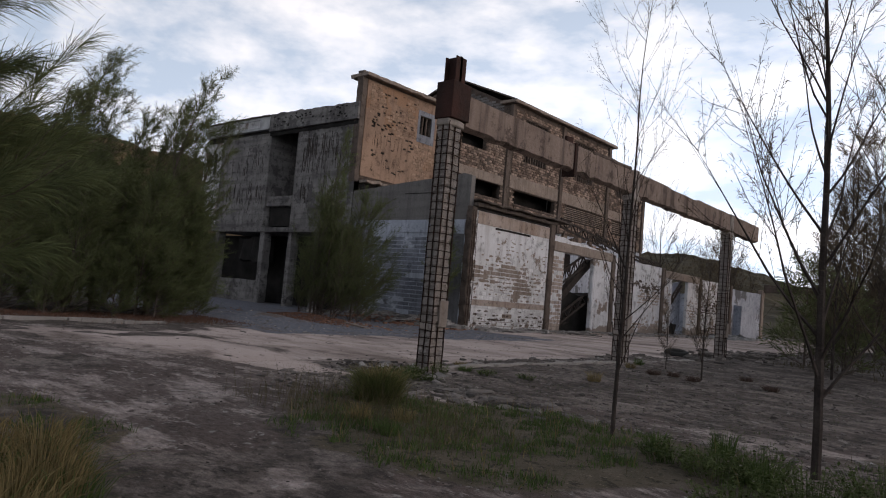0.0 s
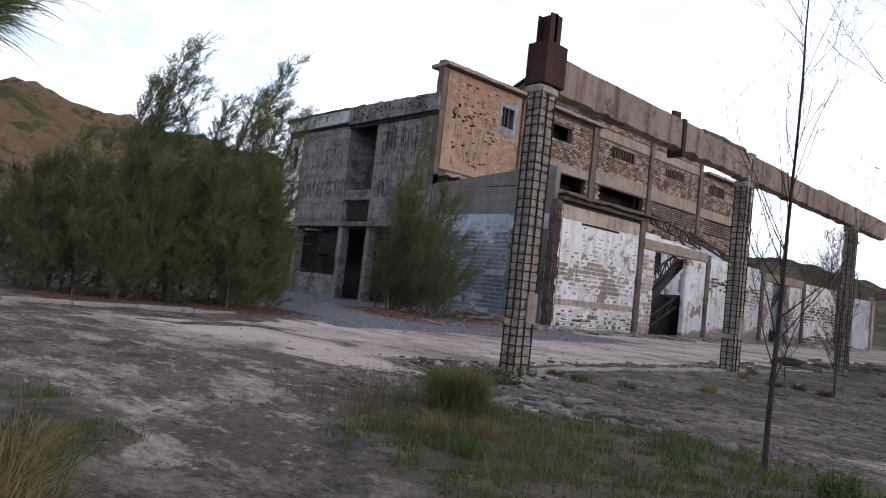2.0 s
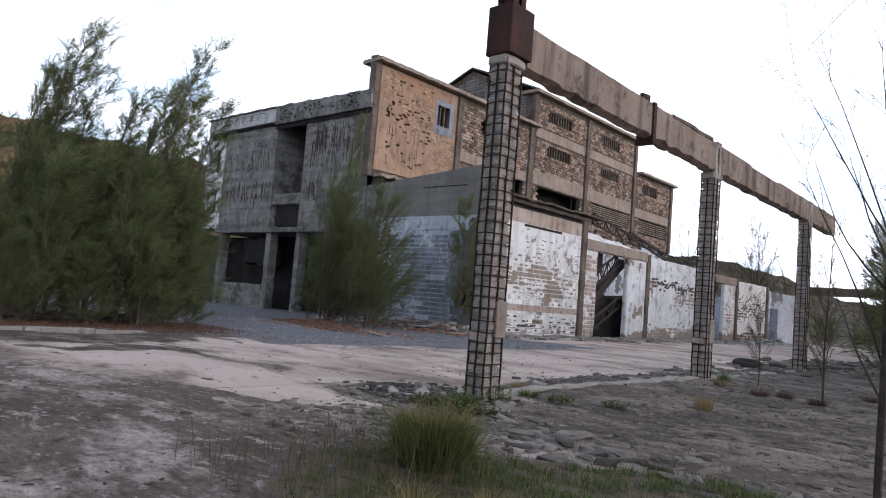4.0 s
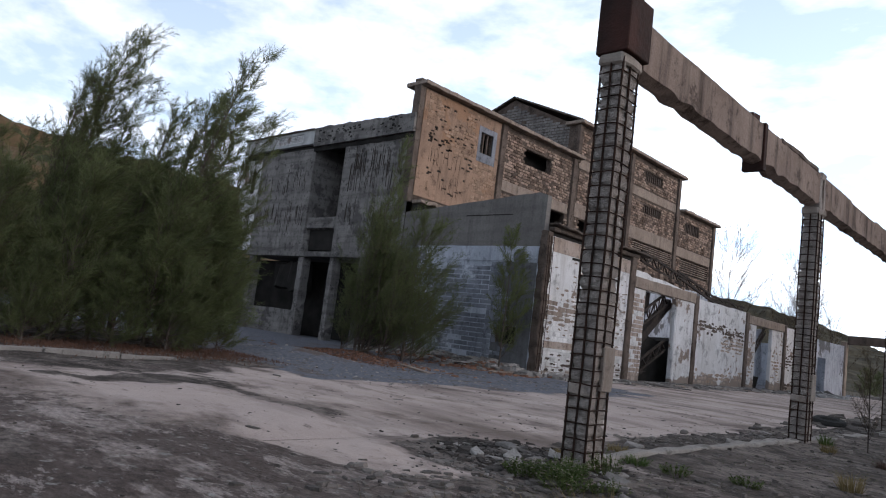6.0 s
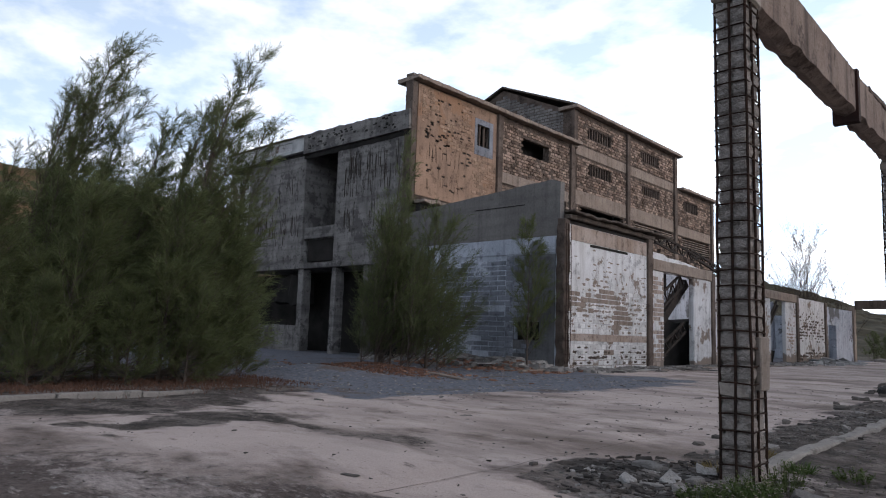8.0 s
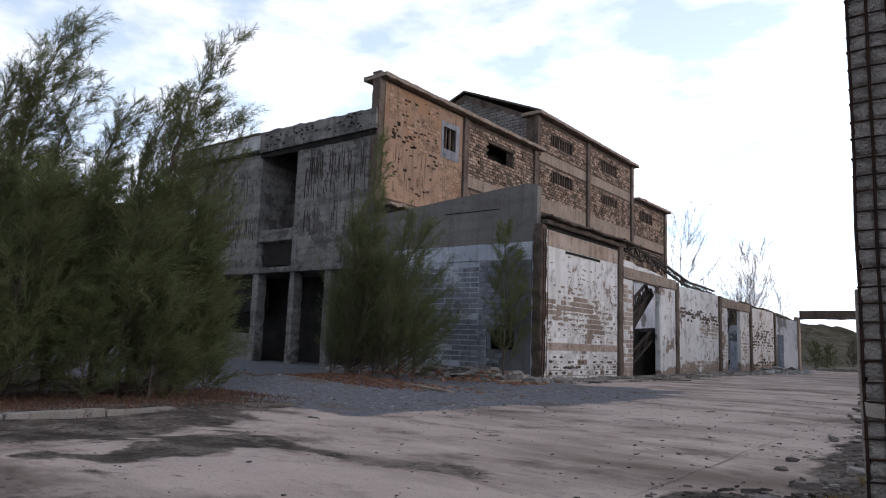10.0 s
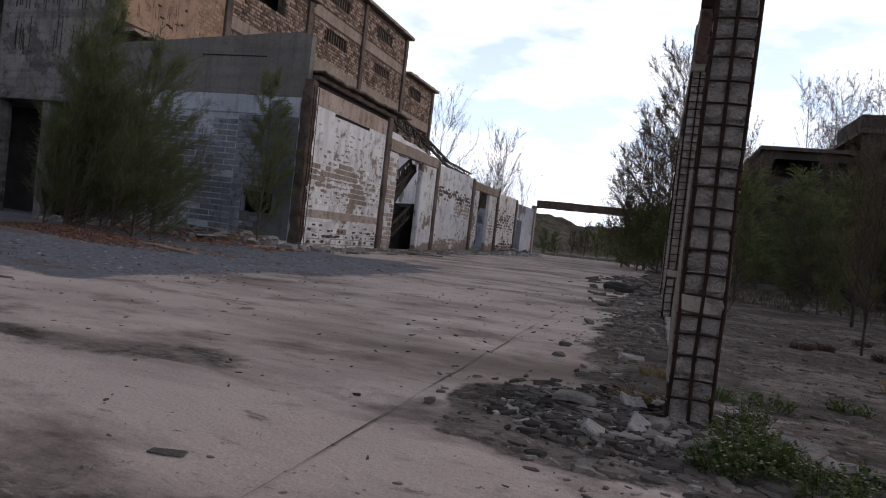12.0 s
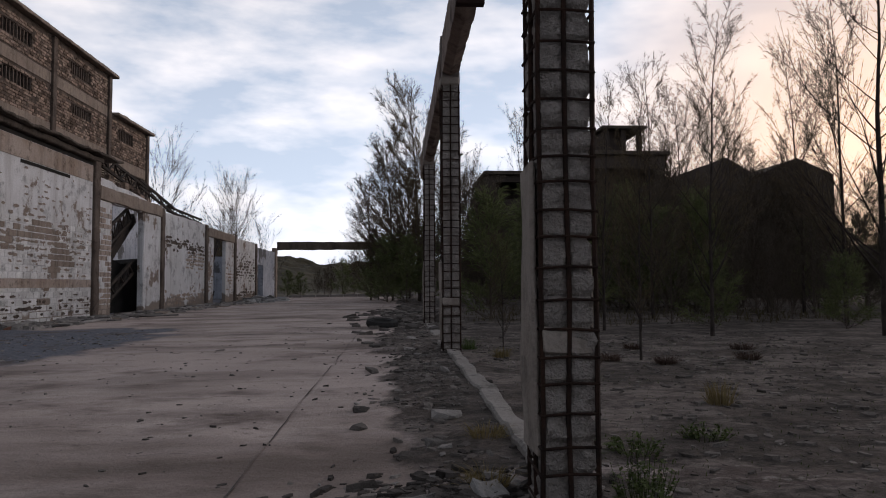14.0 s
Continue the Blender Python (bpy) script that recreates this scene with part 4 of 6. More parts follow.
part("ragged_ledge", box_bm(XU + 0.1, XU + 0.9, YF + 0.3, 36.0, 8.25, 8.42, 0.02, 0.13, 26, 4), M_BAND, hall, "broken ledge of the lost roof")
# shade under the broken ledge, put in as a black box
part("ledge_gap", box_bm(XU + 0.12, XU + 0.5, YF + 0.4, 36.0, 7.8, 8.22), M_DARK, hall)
# black plate behind the opening, interior shade given by its colour
part("opening_dark", box_bm(-26.2, -24.6, YF + 0.9, YF + 1.0, 0.6, 2.6), M_DARK, hall)
part("corner_pier", box_bm(W - 0.42, W + 0.0, YF - 0.05, YF + 0.42, -0.3, 6.5, 0.03, 0.09, 40, 7), M_MORTAR, hall, "crumbling corner pier with rusty bars")

V, F = [], []
for dx, dy in ((0.05, 0.02), (0.05, 0.2), (0.05, 0.4)):
    tube([Vector((W + dx, YF + dy, 0.2)), Vector((W + dx + 0.03, YF + dy, 3.2)), Vector((W + dx - 0.01, YF + dy, 6.3))], [0.016] * 3, 5, V, F)
for k in range(19):
    z = 0.6 + k * 0.3
    tube([Vector((W + 0.05, YF - 0.03, z + 0.02)), Vector((W + 0.055, YF + 0.44, z))], [0.010] * 2, 4, V, F)
raw("pier_cage", V, F, M_RUST, hall, "rusty bar cage of the corner pier")
# side wall in bays between dark piers
PIERS = (36.65, 44.95, 53.65, 61.8, 69.9)
part("side_wall", wall_bm("x", W - 0.1, YF + 0.43, 36.4, -0.3, 6.35, 0.25, (), 0.8), M_WHITE, hall, "white wall, plaster lost in patches")
part("side_wall", wall_bm("x", W - 0.1, 36.9, 44.7, -0.3, 5.9, 0.25, [(38.35, 42.2, -0.4, 5.0)], 0.7, lambda u: 6.0 - 0.06 * (u - 36.9), 0.12), M_WHITE, hall, "white wall with a broken doorway")
part("side_wall", wall_bm("x", W - 0.1, 45.2, 53.4, -0.3, 5.35, 0.25, (), 0.8, lambda u: 5.35, 0.05), M_WHITE, hall, "flaking white wall bay")
part("side_wall", wall_bm("x", W - 0.1, 53.9, 61.55, -0.3, 5.2, 0.25, [(55.6, 59.0, -0.4, 4.95)], 0.8, lambda u: 5.2, 0.05), M_WHITE, hall, "flaking white wall with an opening")
part("side_wall", wall_bm("x", W - 0.1, 62.05, 69.65, -0.3, 5.05, 0.25, (), 0.8, lambda u: 5.05, 0.06), M_WHITE, hall, "flaking white wall bay")
part("side_wall", wall_bm("x", W - 0.1, 70.2, 79.6, -0.3, 4.7, 0.25, [(71.0, 73.5, -0.4, 3.2)], 0.8, lambda u: 4.75, 0.06), M_FRONTW, hall, "bluish grey far wall bay")
for u, z1 in zip(PIERS, (6.6, 5.5, 5.35, 5.2, 5.05)):
    part("pier", box_bm(W - 0.4, W + 0.03, u - 0.24, u + 0.24, -0.3, z1, 0.03, 0.04, 14, u), M_RIB, hall, "dark chipped concrete pier")
part("pier", box_bm(W - 0.4, W + 0.05, 79.6, 80.4, -0.3, 5.2, 0.03, 0.05, 10, 2), M_BAND, hall, "pale concrete pier")
part("lintel_beam", box_bm(W - 0.35, W + 0.02, 36.9, 44.7, 5.0, 5.6, 0.03, 0.06, 16, 3), M_BAND, hall, "cracked concrete lintel")
part("lintel_beam", box_bm(W - 0.35, W + 0.015, 53.9, 61.55, 4.6, 5.2, 0.02, 0.04, 12, 4), M_BAND, hall, "cracked concrete lintel")
for a, b in ((42.25, 44.7), (36.9, 38.3)):
    part("door_jamb", box_bm(W - 0.33, W - 0.06, a, b, -0.3, 4.98, 0.02, 0.03, 8, a), M_WHITE, hall, "limewashed door jamb")
# each block of the first bay, where the render has gone
for b in block_boxes("x", W - 0.1, YF + 0.47, 36.36, -0.12, 3.75, 0.235, 0.47, (), 0.014, 0.02, 3, 0.016, wild=0.006):
    o = Vector(b[0])
    bare = noise.noise(Vector((o.y * 0.42, o.z * 0.9, 5.7))) + 0.5 * noise.noise(Vector((o.y * 1.3, o.z * 2.2, 1.7))) + 0.22 - 0.30 * abs(o.z - 2.5) - 0.06 * (o.y - 30)
    blk = raw("block", [tuple(Vector(p) - o) for p in b], list(BLOCKF), M_BAND if bare > 0 else M_WBLOCK, hall)
    blk.location = o
part("bare_band", box_bm(W - 0.11, W - 0.072, YF + 0.63, 36.37, 1.2, 1.52, 0.004, 0.012, 40, 3), M_STAIN, hall, "bare brown band across the blocks")
rp = random.Random(31)


def peel(name, u0, u1, z0, z1, n, grow, material, label, out=-0.094):
    """Ragged flakes of lost limewash, roughly along the block courses."""
    V, F = [], []
    for _ in range(n):
        u, z = rp.uniform(u0, u1), z0 + (z1 - z0) * min(max(rp.gauss(0.5, 0.25), 0), 1)
        z = round(z / 0.235) * 0.235 + rp.uniform(-0.03, 0.03)
        a, h = rp.uniform(0.12, 0.42) * grow, rp.uniform(0.06, 0.13) * grow
        k = len(V)
        m = 9
        for i in range(m):
            t = 6.283 * i / m
            q = rp.uniform(0.6, 1.1)
            V.append((W + out + rp.uniform(-0.002, 0.002), u + a * q * math.cos(t), z + h * q * math.sin(t)))
        F.append(tuple(range(k, k + m)))
    tagged(raw(name, V, F, material, hall, label), kind="stuff")


peel("peeled_patch", 45.3, 53.2, 3.3, 3.9, 60, 1.0, M_MORTAR, "brown ragged scar along the wall")
peel("peeled_patch", 49.5, 53.2, 2.2, 3.4, 70, 0.8, M_STAIN, "brown patches where limewash fell")
peel("peeled_patch", 45.3, 53.2, 0.1, 0.9, 60, 1.0, M_STAIN, "dirty flaked foot of the wall")
peel("peeled_patch", 62.3, 69.5, 1.6, 3.6, 110, 0.9, M_MORTAR, "dark flaked patches on the wall")
peel("peeled_patch", 29.4, 36.2, 1.6, 3.9, 150, 0.6, M_BAND, "brown flakes where limewash fell", -0.077)
peel("peeled_patch", 29.4, 36.2, 0.0, 1.0, 60, 0.6, M_MORTAR, "dirty flaked foot of the wall", -0.077)
peel("peeled_patch", 29.4, 36.2, 3.8, 5.4, 30, 0.45, M_BAND, "small brown chips in the limewash", -0.077)
peel("peeled_patch", 54.0, 55.5, 0.2, 3.6, 30, 0.8, M_STAIN, "brown flakes beside the opening")
peel("peeled_patch", 59.2, 61.4, 0.2, 3.6, 40, 0.8, M_STAIN, "brown flakes beside the opening")
peel("peeled_patch", 62.3, 69.5, 0.1, 0.9, 50, 1.0, M_MORTAR, "dirty flaked foot of the wall")
# brown block reveal beside the first doorway
joined_blocks("bare_block_course", block_boxes("x", W - 0.055, 36.92, 38.28, 0.0, 4.9, 0.235, 0.47, (), 0.012, 0.12, 41, 0.03, wild=0.01), M_STAIN, hall, "bare brown blocks beside the doorway")
# horizontal slot and stained band over the first bay
part("stained_band", box_bm(W - 0.2, W - 0.08, YF + 0.62, 36.38, 5.65, 6.34, 0.01), M_STAIN, hall, "brown stained band under the eaves")
# slot is a solid black strip, the hollow's shade painted on
part("slot", box_bm(W - 0.105, W - 0.075, 30.8, 34.3, 5.5, 5.62, 0, 0.02, 8, 2), M_DARK, hall)
part("eaves_beam", box_bm(W - 0.7, W + 0.08, YF + 0.34, 37.1, 6.55, 6.75, 0.03, 0.06, 24, 6), M_ROOF, hall, "broken dark eaves slab")
# black box painting the shadow below the eaves slab
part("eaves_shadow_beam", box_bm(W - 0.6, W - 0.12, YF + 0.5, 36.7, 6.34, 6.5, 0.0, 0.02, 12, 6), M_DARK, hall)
part("roof_edge", box_bm(W - 0.5, W + 0.32, YF + 0.34, 38.6, 6.80, 6.90, 0.02, 0.10, 44, 12), M_ROOF, hall, "sagging roof edge")
part("roof_slab", box_bm(XU + 0.4, W - 0.6, YF + 0.4, 37.3, 6.75, 6.9, 0.0, 0.05, 12, 12), M_ROOF, hall)
part("cross_wall", box_bm(XU + 0.4, W - 0.45, 37.3, 37.5, -0.3, 5.6), M_DARKGREY, hall)
part("inner_wall", box_bm(XU + 0.03, XU + 0.06, 38.0, 69.6, -0.3, 8.0), M_FRONTW, hall)
part("far_cross_wall", wall_bm("y", 79.8, XU + 0.4, W - 0.45, -0.3, 4.3, 0.25, (), 1.5), M_FRONTW, hall)

# ---------------------------------------------------------------- row of columns with the stripped beam
portal = empty("portal_frame", "row of bare concrete columns carrying a stained beam", "concrete frame", at=(XC, COLS[0], 0))
portal.matrix_world = pose(0, 0, 0)


def share(name, me, parent):
    ob = new(name, me)
    ob.parent = parent
    return ob


def stirrup_mesh(hx, hy, r):
    v, f = [], []
    c = [Vector((-hx, -hy, 0)), Vector((hx, -hy, 0)), Vector((hx, hy, 0)), Vector((-hx, hy, 0))]
    for i in range(4):
        a, b = c[i], c[(i + 1) % 4]
        d = (b - a).normalized() * 0.006
        tube([a - d, a * 0.5 + b * 0.5 + Vector((0, 0, 0.008)), b + d], [r, r, r], 5, v, f)
    me = bpy.data.meshes.new("stirrup")
    me.from_pydata([tuple(p) for p in v], [], f)
    me.materials.append(M_RUST)
    return me


def build_column(y, seed, full):
    rng = random.Random(seed)
    hx, hy, top = 0.152, 0.195, 5.19 if y < 12 else 5.0
    z0 = gz(XC, y) - 0.15
    # broken core, subdivided and roughened
    core = bmesh.new()
    rings = []
    nz = 150
    per = []
    for i in range(8):
        per.append((-hx + 2 * hx * i / 8, -hy))
    for i in range(7):
        per.append((hx, -hy + 2 * hy * i / 7))
    for i in range(8):
        per.append((hx - 2 * hx * i / 8, hy))
    for i in range(7):
        per.append((-hx, hy - 2 * hy * i / 7))
    for k in range(nz + 1):
        z = z0 + (top - z0) * k / nz
        ring = []
        for x, yy in per:
            w = noise.noise_vector(Vector((x * 9 + seed, yy * 9, z * 7))) * 0.030 + noise.noise_vector(Vector((x * 30, yy * 30 + seed, z * 25))) * 0.014
            inset = 0.985
            if abs((z * 6.05) % 1.0 - 0.5) > 0.42:
                inset = 0.86
            if abs(x) < 0.025 and abs(yy) > hy - 0.01 or abs(yy) < 0.03 and abs(x) > hx - 0.01:
                inset -= 0.07
            ring.append(core.verts.new((XC + x * inset + w.x, y + yy * inset + w.y, z)))
        rings.append(ring)
    m = len(per)
    for a, b in zip(rings, rings[1:]):
        for i in range(m):
            core.faces.new((a[i], a[(i + 1) % m], b[(i + 1) % m], b[i]))
    core.faces.new(rings[0][::-1])
    core.faces.new(rings[-1])
    bmesh.ops.recalc_face_normals(core, faces=core.faces[:])
    col = part("column", core, M_COLUMN, portal, "column spalled down to its rusty cage")
    # upright bars
    for bx, by in ((-1, -1), (0, -1), (1, -1), (1, 0), (1, 1), (0, 1), (-1, 1), (-1, 0)):
        pts = []
        for k in range(9):
            z = z0 + (top - 0.05 - z0) * k / 8
            pts.append(Vector((XC + bx * (hx + 0.004) + rng.uniform(-1, 1) * 0.008, y + by * (hy + 0.004) + rng.uniform(-1, 1) * 0.008, z)))
        v, f = tube(pts, [0.015] * 9, 6)
        raw("upright_bar", v, f, M_RUST, col, "rusty reinforcing bar")
    me = stirrup_mesh(hx + 0.014, hy + 0.014, 0.009)
    n = 31
    for k in range(n):
        z = z0 + 0.2 + (top - z0 - 0.3) * k / n + rng.uniform(-0.018, 0.018)
        s = share("stirrup", me, col)
        s.matrix_world = pose(XC, y, z, rng.uniform(-1.6, 1.6), rng.uniform(-1.6, 1.6), rng.uniform(-1, 1))
    # a remnant collar of cover concrete and a smooth strip on the outer edge
    part("cover_remnant", box_bm(XC - hx - 0.005, XC + hx - 0.02, y - hy - 0.03, y - hy + 0.05, 0.86, 1.0, 0.012, 0.05, 6, seed), M_COLSMOOTH, col, "last piece of concrete cover")
    part("cover_strip", box_bm(XC + hx - 0.02, XC + hx + 0.045, y - 0.02, y + hy + 0.03, 0.9, 1.45, 0.012, 0.02, 6, seed + 3), M_COLSMOOTH, col)
    part("side_cover", box_bm(XC - hx - 0.042, XC - hx - 0.008, y - hy + 0.05, y + hy + 0.03, 0.25, 1.95 + 0.3 * (seed % 2 - 1), 0.012, 0.02, 14, seed + 5), M_COLSMOOTH, col, "pale concrete cover left on one side")
    part("foot", box_bm(XC - hx - 0.02, XC + hx + 0.02, y - hy - 0.02, y + hy + 0.02, z0 - 0.2, gz(XC, y) + 0.06, 0.02, 0.02, 0, seed), M_COLUMN, col)
    part("column_head", box_bm(XC - hx - 0.025, XC + hx + 0.03, y - hy - 0.03, y + hy + 0.06, top - 0.14, top + 0.02, 0.03, 0.04, 5, seed), M_COLSMOOTH, col, "crumbled column head")
    return col


for i, y in enumerate(COLS):
    build_column(y, i + 1, True)

# beam, rough along its lower edge
bm = bmesh.new()
nb = 130
ring_prev = None
for k in range(nb + 1):
    y = COLS[0] + 0.33 + (30.95 - COLS[0] - 0.33) * k / nb
    f = (y - COLS[0]) / 20
    zt = 5.80 - 0.14 * f + noise.noise(Vector((y * 1.3, 0, 0))) * 0.015 - (0.05 if 21.5 < y < 24 else 0)
    zb = 5.09 - 0.12 * f + noise.noise(Vector((y * 2.6, 7, 0))) * 0.07 + noise.noise(Vector((y * 8, 3, 0))) * 0.03
    hw = 0.15
    ring = [bm.verts.new((XC + sx * hw + noise.noise(Vector((y * 5, sx, z0 * 3))) * 0.01, y, z0)) for sx, z0 in ((-1, zb + 0.05), (0, zb - 0.02), (1, zb + 0.05), (1, (zb + zt) / 2), (1, zt), (-1, zt), (-1, (zb + zt) / 2))]
    if ring_prev:
        for i in range(7):
            bm.faces.new((ring_prev[i], ring_prev[(i + 1) % 7], ring[(i + 1) % 7], ring[i]))
    else:
        bm.faces.new(ring)
    ring_prev = ring
bm.faces.new(ring_prev[::-1])
bmesh.ops.recalc_face_normals(bm, faces=bm.faces[:])
part("beam", bm, M_BEAM, portal, "long stained concrete beam with a spalled underside")
for y in COLS[1:]:
    part("beam_joint", box_bm(XC - 0.18, XC + 0.18, y - 0.03, y + 0.03, 4.98, 5.66, 0.005), M_RIB, portal)
part("beam_lip", box_bm(XC + 0.04, XC + 0.17, 16.4, 18.7, 5.73, 5.82, 0.01, 0.03, 14, 3), M_RIB, portal, "broken screed lip left on the beam")
# pier of the second and third column running up past the beam
for y, zc in zip(COLS[1:], (5.80, 5.70)):
    part("column_stub", box_bm(XC - 0.17, XC + 0.175, y - 0.17, y + 0.17, 4.9, zc, 0.02, 0.05, 12, y), M_COLUMN, portal, "spalled column stub beside the beam")
# rusted steel box on the first column, with a stub above it
cap = part("steel_box", box_bm(XC - 0.235, XC + 0.235, COLS[0] - 0.25, COLS[0] + 0.33, 5.20, 5.98, 0.012), M_RUSTPLATE, portal, "rusted steel plate box on the column head")
part("stub", box_bm(XC - 0.16, XC + 0.16, COLS[0] - 0.02, COLS[0] + 0.06, 5.98, 6.55, 0.006), M_RUSTPLATE, cap, "rusted steel stub")
part("stub_flange", box_bm(XC - 0.16, XC - 0.13, COLS[0] - 0.14, COLS[0] + 0.18, 5.98, 6.53, 0.004), M_RUSTPLATE, cap)
part("stub_flange", box_bm(XC + 0.13, XC + 0.16, COLS[0] - 0.14, COLS[0] + 0.18, 5.98, 6.53, 0.004), M_RUSTPLATE, cap)
part("bracket", box_bm(XC - 0.19, XC + 0.19, 15.42, 15.55, 4.93, 5.80, 0.006), M_RUSTPLATE, portal, "rusted steel bracket on the beam")
part("bracket_fin", box_bm(XC - 0.04, XC + 0.04, 15.22, 15.5, 5.77, 5.97, 0.01, 0.03), M_RUSTPLATE, portal)
# low plinth between the first two columns
part("plinth", box_bm(XC - 0.10, XC + 0.10, COLS[0] + 0.25, COLS[1] - 0.25, -0.2, 0.10, 0.02, 0.05, 44, 4), M_KERB, portal, "pale cracked plinth beam between columns")
part("plinth", box_bm(XC - 0.13, XC + 0.13, COLS[1] + 0.25, COLS[2] - 0.25, -0.2, 0.07, 0.02, 0.05, 44, 5), M_KERB, portal, "pale cracked plinth beam between columns")

# far gantry beam across the yard
gantry = empty("far_gantry", "dark concrete crossbeam spanning the far yard", "concrete frame", at=(W, 74, 0))
gantry.matrix_world = pose(0, 0, 0)
part("crossbeam", box_bm(W + 0.06, 2.0, 80.0, 80.5, 5.0, 5.85, 0.02, 0.06, 40, 2), M_RIB, gantry)
part("post", box_bm(-8.0, -7.5, 80.0, 80.5, -0.3, 5.02, 0.02, 0.03, 8, 2), M_RIB, gantry)
part("post", box_bm(1.5, 2.0, 80.0, 80.5, -0.3, 5.02, 0.02, 0.03, 8, 3), M_RIB, gantry)


for k in range(9):
    ob = part("kerb_stone", box_bm(-0.75, 0.75, -0.18, 0.18, -0.2, 0.3, 0.03, 0.04, 4, k), M_KERB, None)
    ob.matrix_world = pose(-22.0 + 1.55 * k, 84.5 - 0.35 * k, gz(-22.0 + 1.55 * k, 84.5 - 0.35 * k), 0, 0, -12)
    tagged(ob, "pale concrete kerb at the far end of the yard", "kerb", "kerb at the far end")


# ---------------------------------------------------------------- trees
def tree_mesh(seed, height, lean, spread, first, limbs, needles, nlen, nwid, rad, bushy=0.0, up=0.9, wind=(0.0, 0.0), feather=1.1, twig=1.0, taper=0.8, bark=None):
    """Casuarina: tapered trunk, rising limbs, tufts of fine needles along the limbs. Returns trunk, branch and crown meshes."""
    rng = random.Random(seed)
    V, F = [], []
    trunk = []
    n = 12
    off = Vector((0, 0, 0))
    for k in range(n + 1):
        f = k / n
        off = Vector((lean[0] * f * f, lean[1] * f * f, 0)) * height
        wob = noise.noise_vector(Vector((seed * 3.7, f * 3.0, 0))) * 0.05 * height * f * 0.5
        trunk.append(Vector((off.x + wob.x, off.y + wob.y, height * f - 0.1)))
    tube(trunk, [rad * (1 - 0.93 * k / n) for k in range(n + 1)], 7, V, F)
    BV, BF = [], []
    twigs = []
    for i in range(limbs):
        f = first + (0.97 - first) * (i + rng.random()) / limbs
        base = trunk[0].lerp(trunk[-1], f)
        kk = f * n
        k0 = min(int(kk), n - 1)
        base = trunk[k0].lerp(trunk[k0 + 1], kk - k0)
        ang = rng.uniform(0, 2 * math.pi)
        ln = spread * height * (1 - f * taper) * rng.uniform(0.55, 1.1) + 0.25
        d = Vector((math.cos(ang) + lean[0] + wind[0], math.sin(ang) + lean[1] + wind[1], up * rng.uniform(0.7, 1.3) - bushy * (1 - f)))
        d.normalize()
        pts, p, steps = [base.copy()], base.copy(), 6
        for s in range(steps):
            d = (d + Vector((rng.uniform(-0.12, 0.12) + wind[0] * 0.12, rng.uniform(-0.12, 0.12) + wind[1] * 0.12, 0.10))).normalized()
            p = p + d * ln / steps
            pts.append(p.copy())
        r0 = max(rad * (1 - f) * 0.46, min(0.006, rad * 0.12))
        tube(pts, [r0 * (1 - 0.85 * s / steps) for s in range(steps + 1)], 4, BV, BF)
        for s in range(max(3, int(ln * 5))):
            g = rng.uniform(0.15, 1.0) ** 0.8 * steps
            a = min(int(g), steps - 1)
            q = pts[a].lerp(pts[a + 1], g - a)
            td = (d * 0.8 * feather + Vector((rng.uniform(-1, 1), rng.uniform(-1, 1), rng.uniform(-0.4, 0.9)))).normalized()
            tl = (ln * rng.uniform(0.12, 0.3) + 0.12) * twig
            tr = min(0.007, rad * 0.085)
            tube([q, q + td * tl * 0.6, q + (td + Vector((0, 0, 0.15))) * tl], [tr, tr * 0.7, tr * 0.35], 3, BV, BF)
            twigs.append((q, td, tl))
    twigs.append((trunk[-2], (trunk[-1] - trunk[-2]).normalized(), height / n * 1.1))
    twigs += [(trunk[-3], (trunk[-1] - trunk[-3]).normalized(), height / n * 2)]
    CV = []
    per = max(1, needles // max(1, len(twigs)))
    for q, td, tl in twigs:
        for _ in range(per):
            b = q + td * tl * rng.uniform(0.0, 1.1)
            nd = (td * feather + Vector((rng.uniform(-1, 1), rng.uniform(-1, 1), rng.uniform(-0.9, 0.8)))).normalized()
            side = nd.cross(Vector((rng.uniform(-1, 1), rng.uniform(-1, 1), rng.uniform(-1, 1)))).normalized() * nwid
            L = nlen * rng.uniform(0.5, 1.25)
            mid = b + nd * L * 0.55 + Vector((0, 0, -0.02 * L))
            tip = b + nd * L + Vector((0, 0, -0.22 * L))
            CV += [b, mid + side * 0.5, tip, mid - side * 0.5]
    co = np.array([tuple(v) for v in CV])
    fc = np.arange(len(co)).reshape(-1, 4)
    t_me = bpy.data.meshes.new("trunk")
    t_me.from_pydata([tuple(v) for v in V], [], F)
    t_me.materials.append(bark or M_BARK)
    b_me = bpy.data.meshes.new("branchwork")
    b_me.from_pydata([tuple(v) for v in BV], [], BF)
    b_me.materials.append(bark or M_BARK)
    c_me = bpy.data.meshes.new("crown")
    c_me.from_pydata(co.tolist(), [], fc.tolist())
    return t_me, b_me, c_me


def plant(name, meshes, material, x, y, turn, size, label, group="", z=None):
    t_me, b_me, c_me = meshes
    if not c_me.materials:
        c_me.materials.append(material)
    ob = empty(name, label, "tree", group)
    ob.matrix_world = pose(x, y, gz(x, y) if z is None else z, 0, 0, turn) @ Matrix.Diagonal((size, size, size, 1))
    share("trunk", t_me, ob)
    tagged(share("branchwork", b_me, ob), kind="stuff")
    tagged(share("crown", c_me, ob), kind="stuff")
    return ob


WIND = (0.5, 0.42)
